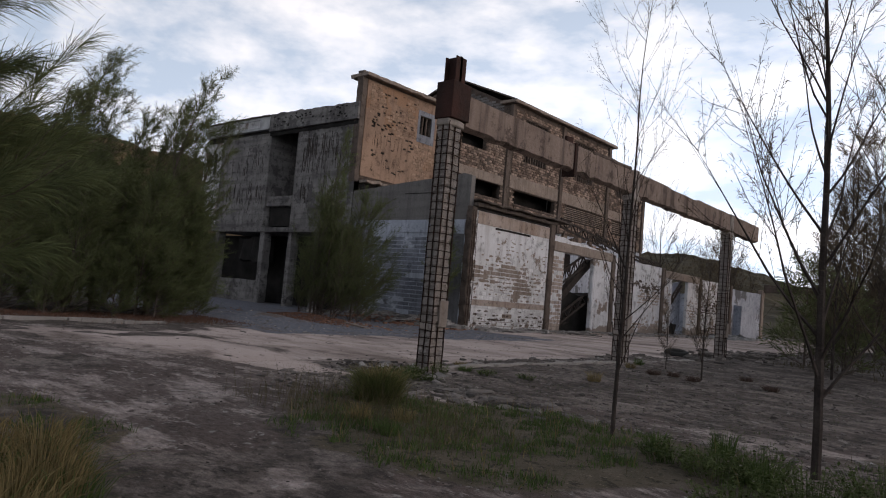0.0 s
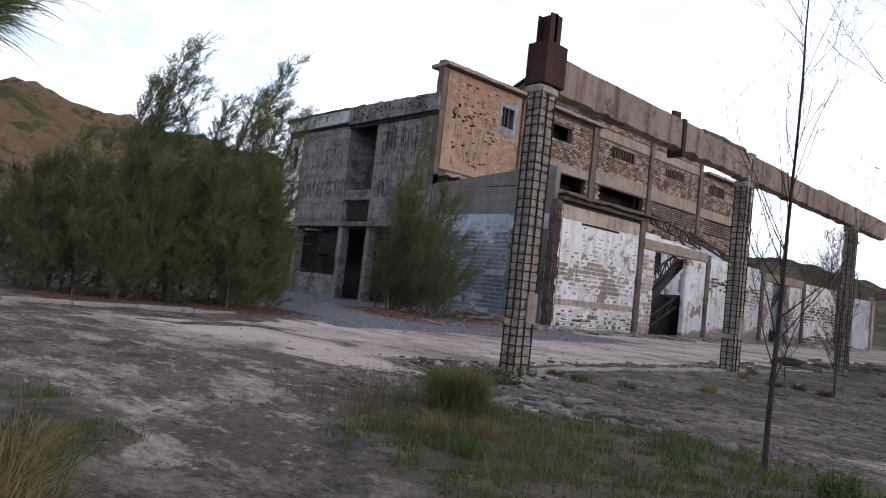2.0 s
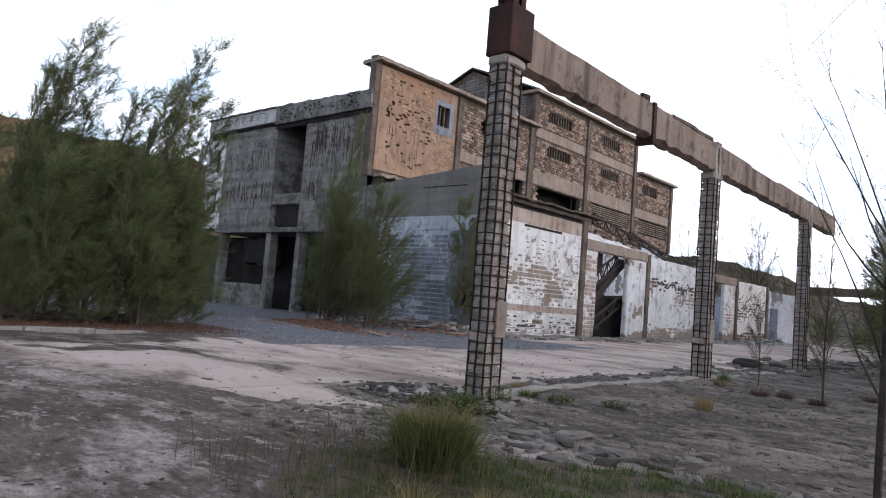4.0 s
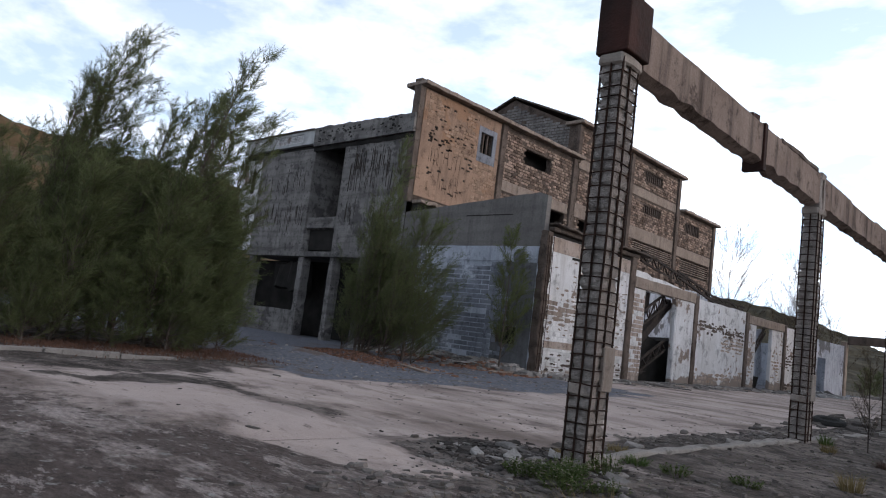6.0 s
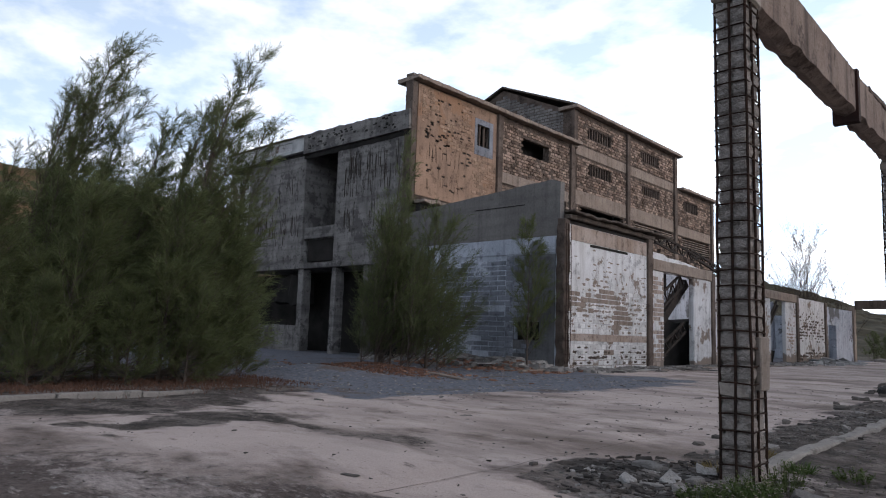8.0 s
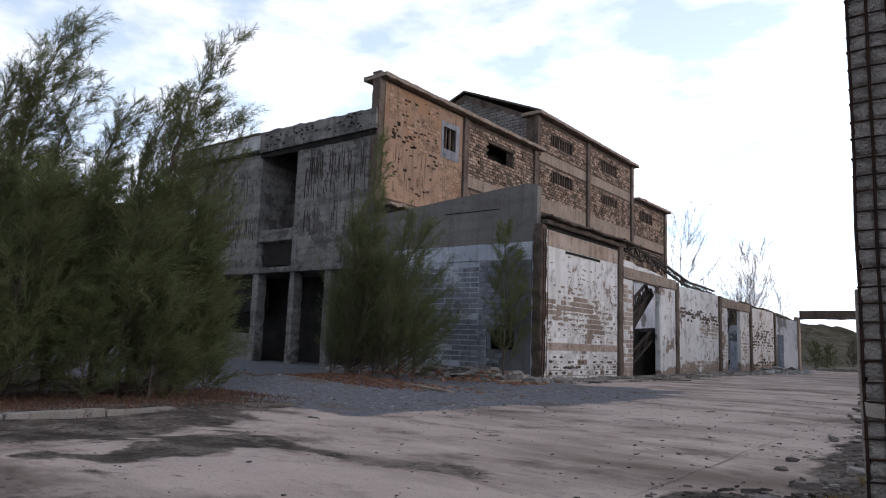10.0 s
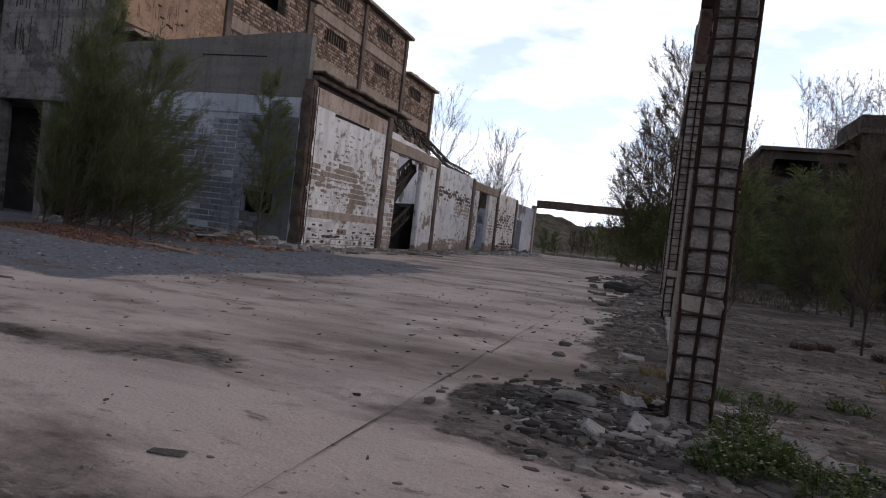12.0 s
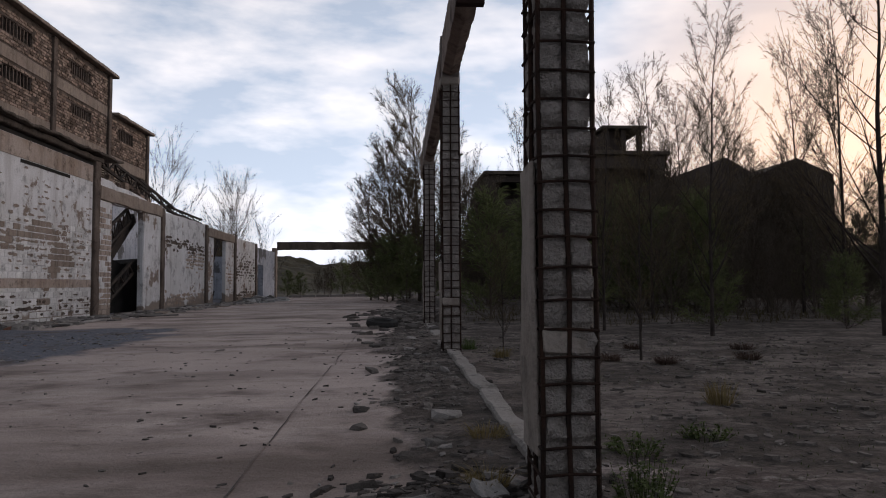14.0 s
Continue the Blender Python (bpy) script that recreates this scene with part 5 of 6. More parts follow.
BUSHY = [tree_mesh(s, 7.2, ln, 0.29, 0.02, 60, 17000, 0.32, 0.0125, 0.09, 0.1, 1.35, WIND, 1.6, 1.3, 0.66) for s, ln in ((1, (0.10, 0.07)), (2, (0.13, 0.06)), (3, (0.08, 0.09)))]
PLUME = [tree_mesh(s, 9.6, ln, 0.25, 0.05, 62, 19000, 0.27, 0.011, 0.10, 0.0, 1.5, WIND, 1.5, 1.2, 0.60) for s, ln in ((5, (0.10, 0.09)), (6, (0.13, 0.10)), (9, (0.08, 0.10)))]
SHRUB = [tree_mesh(s, 5.0, (0.06, 0.05), 0.44, 0.0, 84, 21000, 0.34, 0.014, 0.06, 0.9, 1.2, (0.3, 0.25), 1.7, 1.4, 0.75) for s in (11, 12, 13)]
OPEN = [tree_mesh(s, 5.6, (0.04, 0.04), 0.46, 0.0, 62, 15500, 0.34, 0.013, 0.06, 0.55, 1.2, (0.35, 0.3), 1.8, 1.5, 0.62) for s in (15, 16, 17)]
DRYBUSH = [tree_mesh(s, 6.4, (0.08, 0.07), 0.31, 0.02, 50, 14000, 0.38, 0.013, 0.08, 0.25, 1.3, WIND, 1.8, 1.4, 0.68) for s in (7, 8)]
SCRUB = [tree_mesh(s, 5.4, (0.03, 0.02), 0.40, 0.0, 60, 6500, 0.36, 0.013, 0.05, 0.35, 1.5, (0.0, 0.0), 1.9, 1.6, 0.6) for s in (61, 62, 63)]
FARBUSH = [tree_mesh(s, 5.0, (0.0, 0.0), 0.46, 0.0, 44, 4200, 0.5, 0.04, 0.06, 0.8, 1.1, (0.0, 0.0), 1.4, 1.4, 0.75) for s in (65, 66)]
rt = random.Random(3)
# thicket in front of the grey front
for x, y, s in ((-31.0, 8.0, 0.7), (-30.8, 6.0, 0.62), (-34.0, 7.6, 0.74), (-33.0, 5.4, 0.66), (-36.5, 8.8, 0.76), (-29.2, 4.9, 0.58), (-36.0, 6.0, 0.7), (-27.6, 6.2, 0.62), (-26.4, 7.3, 0.64)):
    plant("casuarina_tree", DRYBUSH[int(-x) % 2], M_NEEDLE_OLIVE, x, y, rt.uniform(-25, 25), s, "bushy casuarina with dry olive-brown needles", "thicket by the factory")
for x, y, s, k, a in ((-30.6, 10.5, 1.06, 0, 0), (-30.6, 9.7, 0.88, 1, -8), (-30.0, 10.1, 0.96, 2, 6), (-26.2, 12.6, 0.95, 1, 0), (-27.6, 12.5, 0.82, 0, 14), (-30.2, 12.7, 0.86, 2, 0), (-27.8, 14.8, 0.84, 0, -5), (-28.6, 14.0, 0.78, 1, 10), (-28.0, 8.0, 0.62, 2, 20), (-28.2, 7.3, 0.57, 0, -20), (-32.4, 13.2, 0.9, 1, 12), (-33.4, 10.4, 0.95, 2, 30), (-30.4, 11.4, 0.9, 2, -10), (-27.2, 13.2, 0.86, 2, 4), (-29.4, 13.4, 0.92, 0, 8)):
    plant("casuarina_tree", PLUME[k], M_NEEDLE, x, y, a, s, "tall feathery casuarina leaning in the wind" if s > 0.8 else "feathery young casuarina leaning in the wind", "thicket by the factory")
for x, y, s, k in ((-27.4, 9.2, 0.74, 0), (-27.0, 12.0, 0.70, 1), (-29.0, 10.6, 0.80, 2), (-29.2, 14.2, 0.76, 0), (-25.8, 10.4, 0.72, 2), (-25.4, 13.2, 0.66, 0), (-33.5, 13.0, 0.85, 2), (-35.5, 11.0, 0.85, 0), (-36.5, 14.5, 0.85, 1), (-29.6, 12.4, 0.82, 1)):
    plant("casuarina_tree", BUSHY[k], M_NEEDLE, x, y, rt.uniform(-25, 25), s, "dense green casuarina leaning in the wind", "thicket by the factory")
for x, y, s, k in ((-24.9, 9.2, 0.9, 0), (-24.4, 11.4, 0.92, 1), (-25.4, 13.2, 0.85, 2), (-25.4, 7.4, 0.8, 1), (-26.9, 14.4, 0.8, 0), (-28.3, 6.6, 0.85, 2), (-23.5, 10.2, 0.42, 1), (-23.4, 11.6, 0.46, 2), (-23.7, 8.2, 0.44, 0), (-24.9, 13.9, 0.36, 1), (-26.4, 6.4, 0.66, 0), (-23.9, 12.6, 0.34, 0)):
    plant("casuarina_shrub", SHRUB[k], M_NEEDLE, x, y, rt.uniform(-40, 40), s, "low bushy casuarina with dense dark needles", "thicket by the factory")
for x, y, s, k in ((-27.6, 21.6, 1.0, 0), (-25.9, 21.7, 0.72, 1), (-28.8, 23.0, 0.95, 2), (-30.4, 24.4, 0.7, 0), (-26.6, 23.4, 1.02, 1), (-27.2, 22.6, 0.6, 2), (-28.0, 21.2, 0.5, 1), (-25.2, 22.6, 0.48, 0)):
    plant("casuarina_shrub", OPEN[k], M_NEEDLE, x, y, rt.uniform(-50, 50), s, "bushy casuarina against the hall's end wall", "bushes by the hall")
SLIM = [tree_mesh(s, 9.0, (0.06, 0.05), 0.17, 0.06, 46, 7600, 0.34, 0.012, 0.05, 0.0, 1.5, (0.25, 0.2), 2.0, 1.5) for s in (21, 22)]
plant("young_casuarina", SLIM[0], M_NEEDLE, -28.3, 22.4, 10, 1.06, "slim young casuarina in front of the grey wall")
plant("young_casuarina", SLIM[1], M_NEEDLE, -27.2, 22.0, -15, 0.78, "slim young casuarina in front of the grey wall")
plant("young_casuarina", tree_mesh(25, 6.0, (0.0, 0.0), 0.25, 0.08, 40, 9500, 0.34, 0.013, 0.04, 0.0, 1.0, (0.1, 0.1), 1.9, 1.5), M_NEEDLE, -24.2, 27.0, 0, 1.0, "slim young casuarina by the hall's corner")
plant("casuarina_tree", tree_mesh(31, 5.2, (0.05, 0.04), 0.31, 0.12, 56, 95000, 0.27, 0.0045, 0.07, 0.3, 0.8, (0.25, 0.15), 1.6, 1.3, 0.5), M_NEEDLE, -5.6, 0.35, 0, 1.0, "green casuarina overhanging the path")
# thin saplings, nearly bare
BARE = [tree_mesh(41, 5.6, (0.02, 0.0), 0.30, 0.14, 32, 3000, 0.08, 0.004, 0.028, 0.0, 1.35, (0.0, 0.0), 1.3, 1.3, 0.7, M_TWIG),
        tree_mesh(42, 7.6, (-0.02, 0.02), 0.36, 0.10, 34, 6200, 0.12, 0.007, 0.05, 0.0, 1.3, (0.0, 0.0), 1.3, 1.4, 0.8, M_TWIG),
        tree_mesh(43, 9.0, (0.02, 0.03), 0.34, 0.12, 44, 7500, 0.22, 0.010, 0.06, 0.0, 1.3, (0.0, 0.0), 1.5, 1.5, 0.75, M_TWIG)]
FAN = [tree_mesh(s, 8.6, (0.02, 0.0), 0.50, 0.06, 34, 5200, 0.26, 0.014, 0.07, 0.0, 1.2, (0.15, 0.0), 1.8, 1.2, 0.5, M_TWIG) for s in (45, 46)]
plant("bare_sapling", BARE[0], M_NEEDLE_DRY, -4.15, 7.85, 0, 1.0, "thin nearly bare sapling in the grass")
plant("bare_tree", BARE[1], M_NEEDLE_DRY, -2.0, 8.1, 40, 1.0, "slender bare tree with sweeping limbs")
plant("bare_tree", BARE[1], M_NEEDLE_DRY, -1.3, 9.9, 200, 1.05, "slender bare tree with sweeping limbs")
for x, y, s, a in ((-6.7, 17.6, 0.40, 10), (-8.6, 19.9, 0.24, 80), (-3.2, 22.5, 0.85, 250), (-5.2, 24.5, 0.72, 300), (2.5, 26.0, 1.1, 20), (7.0, 28.0, 1.1, 200), (-1.8, 30.0, 1.0, 30), (5.5, 33, 1.2, 90), (9.5, 30, 1.25, 150)):
    plant("bare_tree", BARE[2], M_NEEDLE_DRY, x, y, a, s, "thin leafless tree at the scrub's edge", "scrub beyond the columns")
plant("bare_tree", tree_mesh(47, 10.5, (0.0, 0.0), 0.40, 0.12, 28, 4200, 0.16, 0.009, 0.09, 0.0, 1.0, (0.0, 0.0), 1.4, 1.2, 0.7, M_TWIG), M_NEEDLE_DRY, 0.6, 21.8, 30, 1.0, "spreading bare tree at the scrub's edge", "scrub beyond the columns")
# dark thicket beyond the columns: brown twiggy scrub with a few green bushes
for i in range(70):
    x, y = rt.uniform(-7.5, 26), rt.uniform(30, 54)
    if x < -2 and y < 40:
        continue
    s = min(rt.uniform(0.8, 1.4), (0.145 * (y - 6.6) + 1.25) / 5.4)
    if i % 4:
        plant("scrub_tree", SCRUB[i % 3], M_SCRUB, x, y, rt.uniform(0, 360), s, "brown twiggy scrub tree behind the yard", "scrub beyond the columns")
    else:
        plant("casuarina_shrub", FARBUSH[i % 2], M_NEEDLE, x, y, rt.uniform(0, 360), s * 0.8, "dark scrubby casuarina behind the yard", "scrub beyond the columns")
for i in range(26):
    x = rt.uniform(-6.5, 16)
    plant("scrub_tree", SCRUB[i % 3], M_SCRUB, x, 24.5 + 0.25 * (x + 6.5) + rt.uniform(0, 5), rt.uniform(0, 360), rt.uniform(0.35, 0.62), "low brown twiggy scrub at the yard's edge", "scrub beyond the columns")
for x, y, s in ((-7.4, 30.5, 0.8), (-5.4, 27.5, 0.62), (-2.6, 38.0, 1.0), (-1.0, 36.0, 0.9), (0.6, 39.5, 1.1), (2.2, 35.5, 0.9), (-3.6, 42.0, 1.1), (3.6, 38.5, 1.0), (-1.9, 25.2, 0.4), (1.4, 24.4, 0.36)):
    plant("casuarina_shrub", FARBUSH[int(abs(y)) % 2], M_NEEDLE, x, y, rt.uniform(0, 360), s, "dark scrubby casuarina behind the yard", "scrub beyond the columns")
TALL = [tree_mesh(s, 11.0, (-0.05, 0.0), 0.36, 0.04, 60, 17000, 0.36, 0.02, 0.11, 0.0, 1.2, (-0.3, 0.0), 1.7, 1.5, 0.66) for s in (51, 52)]
for x, y, s, k, a in ((-9.0, 58.0, 1.42, 0, 0), (-7.2, 61.0, 1.15, 1, 150), (-11.0, 60.0, 1.05, 1, 0), (-12.8, 63.0, 0.85, 0, 20), (-9.6, 66.0, 1.0, 0, 60)):
    plant("casuarina_tree", TALL[k], M_SCRUB if k else M_NEEDLE_DRY, x, y, a, s, "tall casuarina behind the column row", "trees beyond the columns")
for x, y, s in ((-11.4, 57.0, 0.9), (-10.0, 54.0, 0.8), (-12.2, 63.0, 0.95), (-10.4, 66.0, 1.0), (-12.8, 72.0, 0.9), (-8.6, 58.0, 1.1)):
    plant("casuarina_shrub", FARBUSH[int(y) % 2], M_NEEDLE, x, y, rt.uniform(0, 360), s, "dark bush beside the far yard", "far scrub")
for x, y, s, k in ((-34.2, 77, 1.7, 0), (-27.6, 80, 1.35, 1), (-29.4, 86, 1.5, 0), (-25.6, 83, 0.9, 1), (-31.5, 90, 1.2, 0)):
    plant("bare_tree", FAN[k], M_NEEDLE_DRY, x, y, rt.uniform(0, 360), s, "tall thin tree behind the hall", "trees behind the hall")
for i in range(60):
    x, y = rt.uniform(-24, 45), rt.uniform(86, 105)
    if i % 3:
        plant("scrub_tree", SCRUB[i % 3], M_SCRUB, x, y, rt.uniform(0, 360), rt.uniform(0.5, 0.95), "far brown twiggy scrub beyond the yard", "far scrub")
    else:
        plant("casuarina_shrub", FARBUSH[i % 2], M_NEEDLE, x, y, rt.uniform(0, 360), rt.uniform(0.5, 0.9), "far scrubby casuarina beyond the yard", "far scrub")
for i in range(11):
    x, y = rt.uniform(-6, 34), rt.uniform(72, 85)
    plant("bare_tree", BARE[2], M_NEEDLE_DRY, x, y, rt.uniform(0, 360), rt.uniform(1.6, 2.3), "tall thin tree behind the ruin", "trees behind the ruin")


# ---------------------------------------------------------------- far ruin beyond the scrub
ruin = empty("ruined_plant", "dark roofless concrete plant among the trees", "building", at=(8, 62, 0))
ruin.matrix_world = pose(0, 0, 0)
RY = 62.0
hol = [(x, x + 1.3, z, z + 1.5) for x in (-2.2, 0.2, 2.0 + 2.2, 6.6, 8.8) for z in (2.0, 5.4)]
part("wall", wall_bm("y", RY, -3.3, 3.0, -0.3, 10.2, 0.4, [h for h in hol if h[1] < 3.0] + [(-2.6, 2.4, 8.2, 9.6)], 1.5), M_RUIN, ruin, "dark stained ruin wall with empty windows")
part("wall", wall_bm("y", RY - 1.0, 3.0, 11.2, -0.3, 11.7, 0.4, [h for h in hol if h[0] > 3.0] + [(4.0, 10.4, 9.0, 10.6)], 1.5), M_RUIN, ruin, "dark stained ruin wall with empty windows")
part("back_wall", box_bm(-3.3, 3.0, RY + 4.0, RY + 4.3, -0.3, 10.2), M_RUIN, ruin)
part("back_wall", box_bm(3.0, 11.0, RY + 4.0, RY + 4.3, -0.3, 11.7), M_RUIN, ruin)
part("roof", box_bm(-3.6, 3.0, RY - 0.4, RY + 9, 10.2, 10.5, 0.02, 0.05, 10, 1), M_ROOF, ruin)
part("roof", box_bm(2.8, 11.5, RY - 1.4, RY + 9, 11.7, 12.0, 0.02, 0.05, 10, 1), M_ROOF, ruin)
part("upper_block", box_bm(3.1, 6.6, RY + 0.5, RY + 8, 12.0, 13.4, 0.02, 0.05, 6, 3), M_RUIN, ruin)
for x in (6.9, 8.3, 9.7):
    part("pillar", box_bm(x - 0.2, x + 0.2, RY + 0.6, RY + 1.0, 12.0, 14.2, 0.02), M_RUIN, ruin)
    part("pillar", box_bm(x - 0.2, x + 0.2, RY + 4.6, RY + 5.0, 12.0, 14.2, 0.02), M_RUIN, ruin)
part("pavilion_wall", box_bm(6.7, 8.6, RY + 1.2, RY + 4.4, 12.0, 14.2), M_RUIN, ruin)
part("pavilion_roof", box_bm(6.4, 10.2, RY + 0.2, RY + 5.4, 14.2, 14.45, 0.02, 0.04, 6, 2), M_ROOF, ruin)
part("side_wall", box_bm(10.9, 11.2, RY - 0.6, RY + 9, -0.3, 11.7), M_RUIN, ruin)
part("side_wall", box_bm(-3.3, -2.95, RY + 0.4, RY + 9, -0.3, 10.2), M_RUIN, ruin)
for x0, xp, x1, ze in ((11.2, 15.4, 17.4, 9.7), (17.4, 21.2, 24.2, 9.6)):
    sh = bmesh.new()
    pr = [(x0, -0.3), (x0, ze), (xp, 11.2), (x1, ze + 0.3), (x1, -0.3)]
    rings = []
    for y in (RY - 3, RY + 12):
        rings.append([sh.verts.new((x, y, z)) for x, z in pr])
        sh.faces.new(rings[-1])
    for i in range(5):
        sh.faces.new([rings[0][i], rings[0][(i + 1) % 5], rings[1][(i + 1) % 5], rings[1][i]])
    bmesh.ops.recalc_face_normals(sh, faces=sh.faces[:])
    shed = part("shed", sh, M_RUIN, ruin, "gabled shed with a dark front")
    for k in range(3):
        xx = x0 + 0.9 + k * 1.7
        # opening painted as a black box on the closed front, interior shade as colour
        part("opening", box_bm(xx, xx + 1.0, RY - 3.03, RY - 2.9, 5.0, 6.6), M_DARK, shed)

# ---------------------------------------------------------------- fallen roof steel of the hall
def truss(p0, p1, h, n, label):
    """A lattice girder between two points: two chords and zigzag braces."""
    a, b = Vector(p0), Vector(p1)
    ob = empty("steel_truss", label, "steel truss", "fallen roof steel", at=tuple(a))
    up = Vector((0, 0, h))

    def stick(name, p, q, r):
        v, f = tube([p - a, q - a], [r, r], 4)
        raw(name, v, f, M_STEEL, ob)
    stick("chord", a, b, 0.085)
    stick("chord", a + up, b + up, 0.085)
    for k in range(n):
        q0, q1 = a.lerp(b, k / n), a.lerp(b, (k + 1) / n)
        stick("brace", q0 if k % 2 else q0 + up, q1 + up if k % 2 else q1, 0.055)
        stick("brace", q0, q0 + up, 0.04)
    return ob


truss((-23.95, 38.3, 2.7), (-24.15, 42.4, 4.6), 0.8, 7, "collapsed black roof truss leaning in the doorway")
truss((-24.0, 38.4, 0.1), (-24.0, 42.3, 1.9), 0.65, 7, "fallen black truss on the hall floor")
truss((-27.5, 39.0, 4.2), (-27.5, 46.5, 6.2), 0.7, 9, "hanging black roof truss")
truss((-24.0, 38.4, 6.7), (-24.2, 45.2, 5.9), 0.55, 9, "twisted black truss on the wall top")
truss((-24.2, 43.5, 6.5), (-24.0, 48.8, 5.5), 0.35, 8, "twisted black truss on the wall top")
truss((-24.4, 48.5, 5.75), (-23.8, 53.6, 5.4), 0.28, 6, "bent black rail on the wall top")
truss((-23.95, 55.7, 1.8), (-24.1, 59.2, 4.3), 0.5, 5, "collapsed black truss in the far opening")


def slab_thing(name, x0, x1, y0, y1, z0, z1, m, label, rough=0.06, seed=1, tilt=(0, 0, 0), cat="debris"):
    bm = box_bm(-(x1 - x0) / 2, (x1 - x0) / 2, -(y1 - y0) / 2, (y1 - y0) / 2, 0, z1 - z0, 0.01, rough, 5, seed)
    ob = part(name, bm, m, None)
    ob.matrix_world = pose((x0 + x1) / 2, (y0 + y1) / 2, z0, *tilt)
    return tagged(ob, label, cat)


slab_thing("fallen_roof_sheet", -26.4, -24.4, 38.4, 42.4, 0.9, 1.0, M_STEEL, "dark fallen roof sheet inside the doorway", 0.2, 3, (10, 35, 8))
# debris heap given the shade black for the doorway's dark lower half
slab_thing("rubble_mound", -27.8, -24.7, 38.4, 46.5, -0.2, 2.5, M_DARK, "heap of debris in shade black inside the doorway", 0.4, 5)
slab_thing("roof_beam", -24.7, -24.3, 38.2, 44.0, 2.9, 3.4, M_STEEL, "dark fallen roof beam leaning in the doorway", 0.03, 6, (36, 0, 0))
slab_thing("hanging_roof_panel", -24.4, -24.2, 37.6, 40.4, 3.9, 5.6, M_STEEL, "dark roof panel hanging behind the lintel", 0.06, 16, (0, 0, 4))
slab_thing("pale_sheet", -27.6, -27.5, 39.6, 43.6, 1.9, 3.6, M_SHEET, "pale fallen sheet behind the roof beam", 0.05, 17, (20, 0, 0))
slab_thing("pale_sheet", -24.7, -24.6, 56.4, 60.4, 0.7, 4.4, M_FRONTW, "bluish grey sheet standing in the opening", 0.05, 7, (8, 0, 0))
slab_thing("rubble_mound", -26.0, -24.3, 55.8, 58.9, -0.2, 0.9, M_DARK, "dark debris in the far opening", 0.3, 8)
for k, (x, y, ln, a) in enumerate(((-22.6, 36.5, 4.2, 4), (-22.3, 39.4, 3.6, -6), (-22.75, 33.2, 2.8, 3), (-22.1, 41.6, 2.4, 12), (-25.5, 26.9, 3.0, 84), (-22.5, 20.2, 2.6, 70))):
    slab_thing("plank", x - 0.11, x + 0.11, y - ln / 2, y + ln / 2, gz(x, y) + 0.01, gz(x, y) + 0.07, M_BAND if k % 2 else M_KERB, "weathered plank lying on the ground by the hall", 0.02, k, (1, 0, a), "plank")
# loose blocks left on the broken wall top
rb = random.Random(9)
for k in range(14):
    y = rb.uniform(37.0, 43.5)
    z = 6.0 - 0.06 * (y - 36.9) + rb.choice((0.0, 0.0, 0.19)) - 0.03
    slab_thing("loose_block", W - 0.36, W - 0.14, y, y + 0.42, z, z + 0.19, M_BLOCK, "loose grey block on the broken wall top", 0.015, k, (0, 0, rb.uniform(-8, 8)), "block")

# marks sprayed on the far bays
V, F = [], []
rg = random.Random(14)
for u0, u1, z0, z1, n in ((49.5, 53.0, 2.4, 3.6, 46), (62.6, 67.5, 2.6, 3.9, 60), (45.5, 52.5, 3.55, 3.95, 34)):
    for _ in range(n):
        u, z, w, h = rg.uniform(u0, u1), rg.uniform(z0, z1), rg.uniform(0.05, 0.4), rg.uniform(0.03, 0.16)
        k = len(V)
        d = rg.uniform(-0.05, 0.05)
        V += [(W - 0.096, u, z), (W - 0.096, u + w, z + d), (W - 0.096, u + w, z + h + d), (W - 0.096, u, z + h)]
        F.append((k, k + 1, k + 2, k + 3))
tagged(raw("faded_graffiti", V, F, M_MORTAR, hall, "faded dark sprayed marks"), kind="stuff")


# ---------------------------------------------------------------- stones and rubble
def stone_mesh(seed, flat, material):
    rng = random.Random(seed)
    bm = bmesh.new()
    for sx in (-1, 1):
        for sy in (-1, 1):
            for sz in (-1, 1):
                q = 1.0 if sz < 0 else rng.uniform(0.65, 0.95)
                bm.verts.new((sx * 0.42 * q + rng.uniform(-0.13, 0.1), sy * 0.29 * q + rng.uniform(-0.1, 0.1), sz * flat * 0.5 + rng.uniform(-0.08, 0.08) * flat))
    for sy in (-1, 1):
        bm.verts.new((rng.uniform(-0.2, 0.2), sy * rng.uniform(0.34, 0.44), rng.uniform(-0.2, 0.3) * flat))
    bmesh.ops.convex_hull(bm, input=bm.verts[:])
    loose = [v for v in bm.verts if not v.link_faces]
    bmesh.ops.delete(bm, geom=loose, context="VERTS")
    bmesh.ops.recalc_face_normals(bm, faces=bm.faces[:])
    me = bpy.data.meshes.new("stone")
    bm.to_mesh(me)
    bm.free()
    me.materials.append(material)
    return me


CHUNK = [stone_mesh(s, f, M_STONE) for s, f in ((1, 0.26), (2, 0.18), (3, 0.13), (4, 0.34), (5, 0.16))]
FLAKE = [stone_mesh(s, f, M_DIRTSTONE) for s, f in ((11, 0.16), (12, 0.12), (13, 0.18), (14, 0.26))]


def lay(name, me, x, y, size, turn, label, cat, group, sink=0.0, tilt=0.0):
    ob = new(name, me)
    zmin = min(v.co.z for v in me.vertices)
    u = noise.random_unit_vector()
    sx, sy, sz = size * (1.05 + 0.45 * u.x), size * (0.75 + 0.35 * u.y), size * (0.72 + 0.35 * u.z)
    ob.matrix_world = pose(x, y, gz(x, y) - zmin * sz - sink * size, tilt * 1.6, tilt * 0.9, turn) @ Matrix.Diagonal((sx, sy, sz, 1))
    return tagged(ob, label, cat, group)


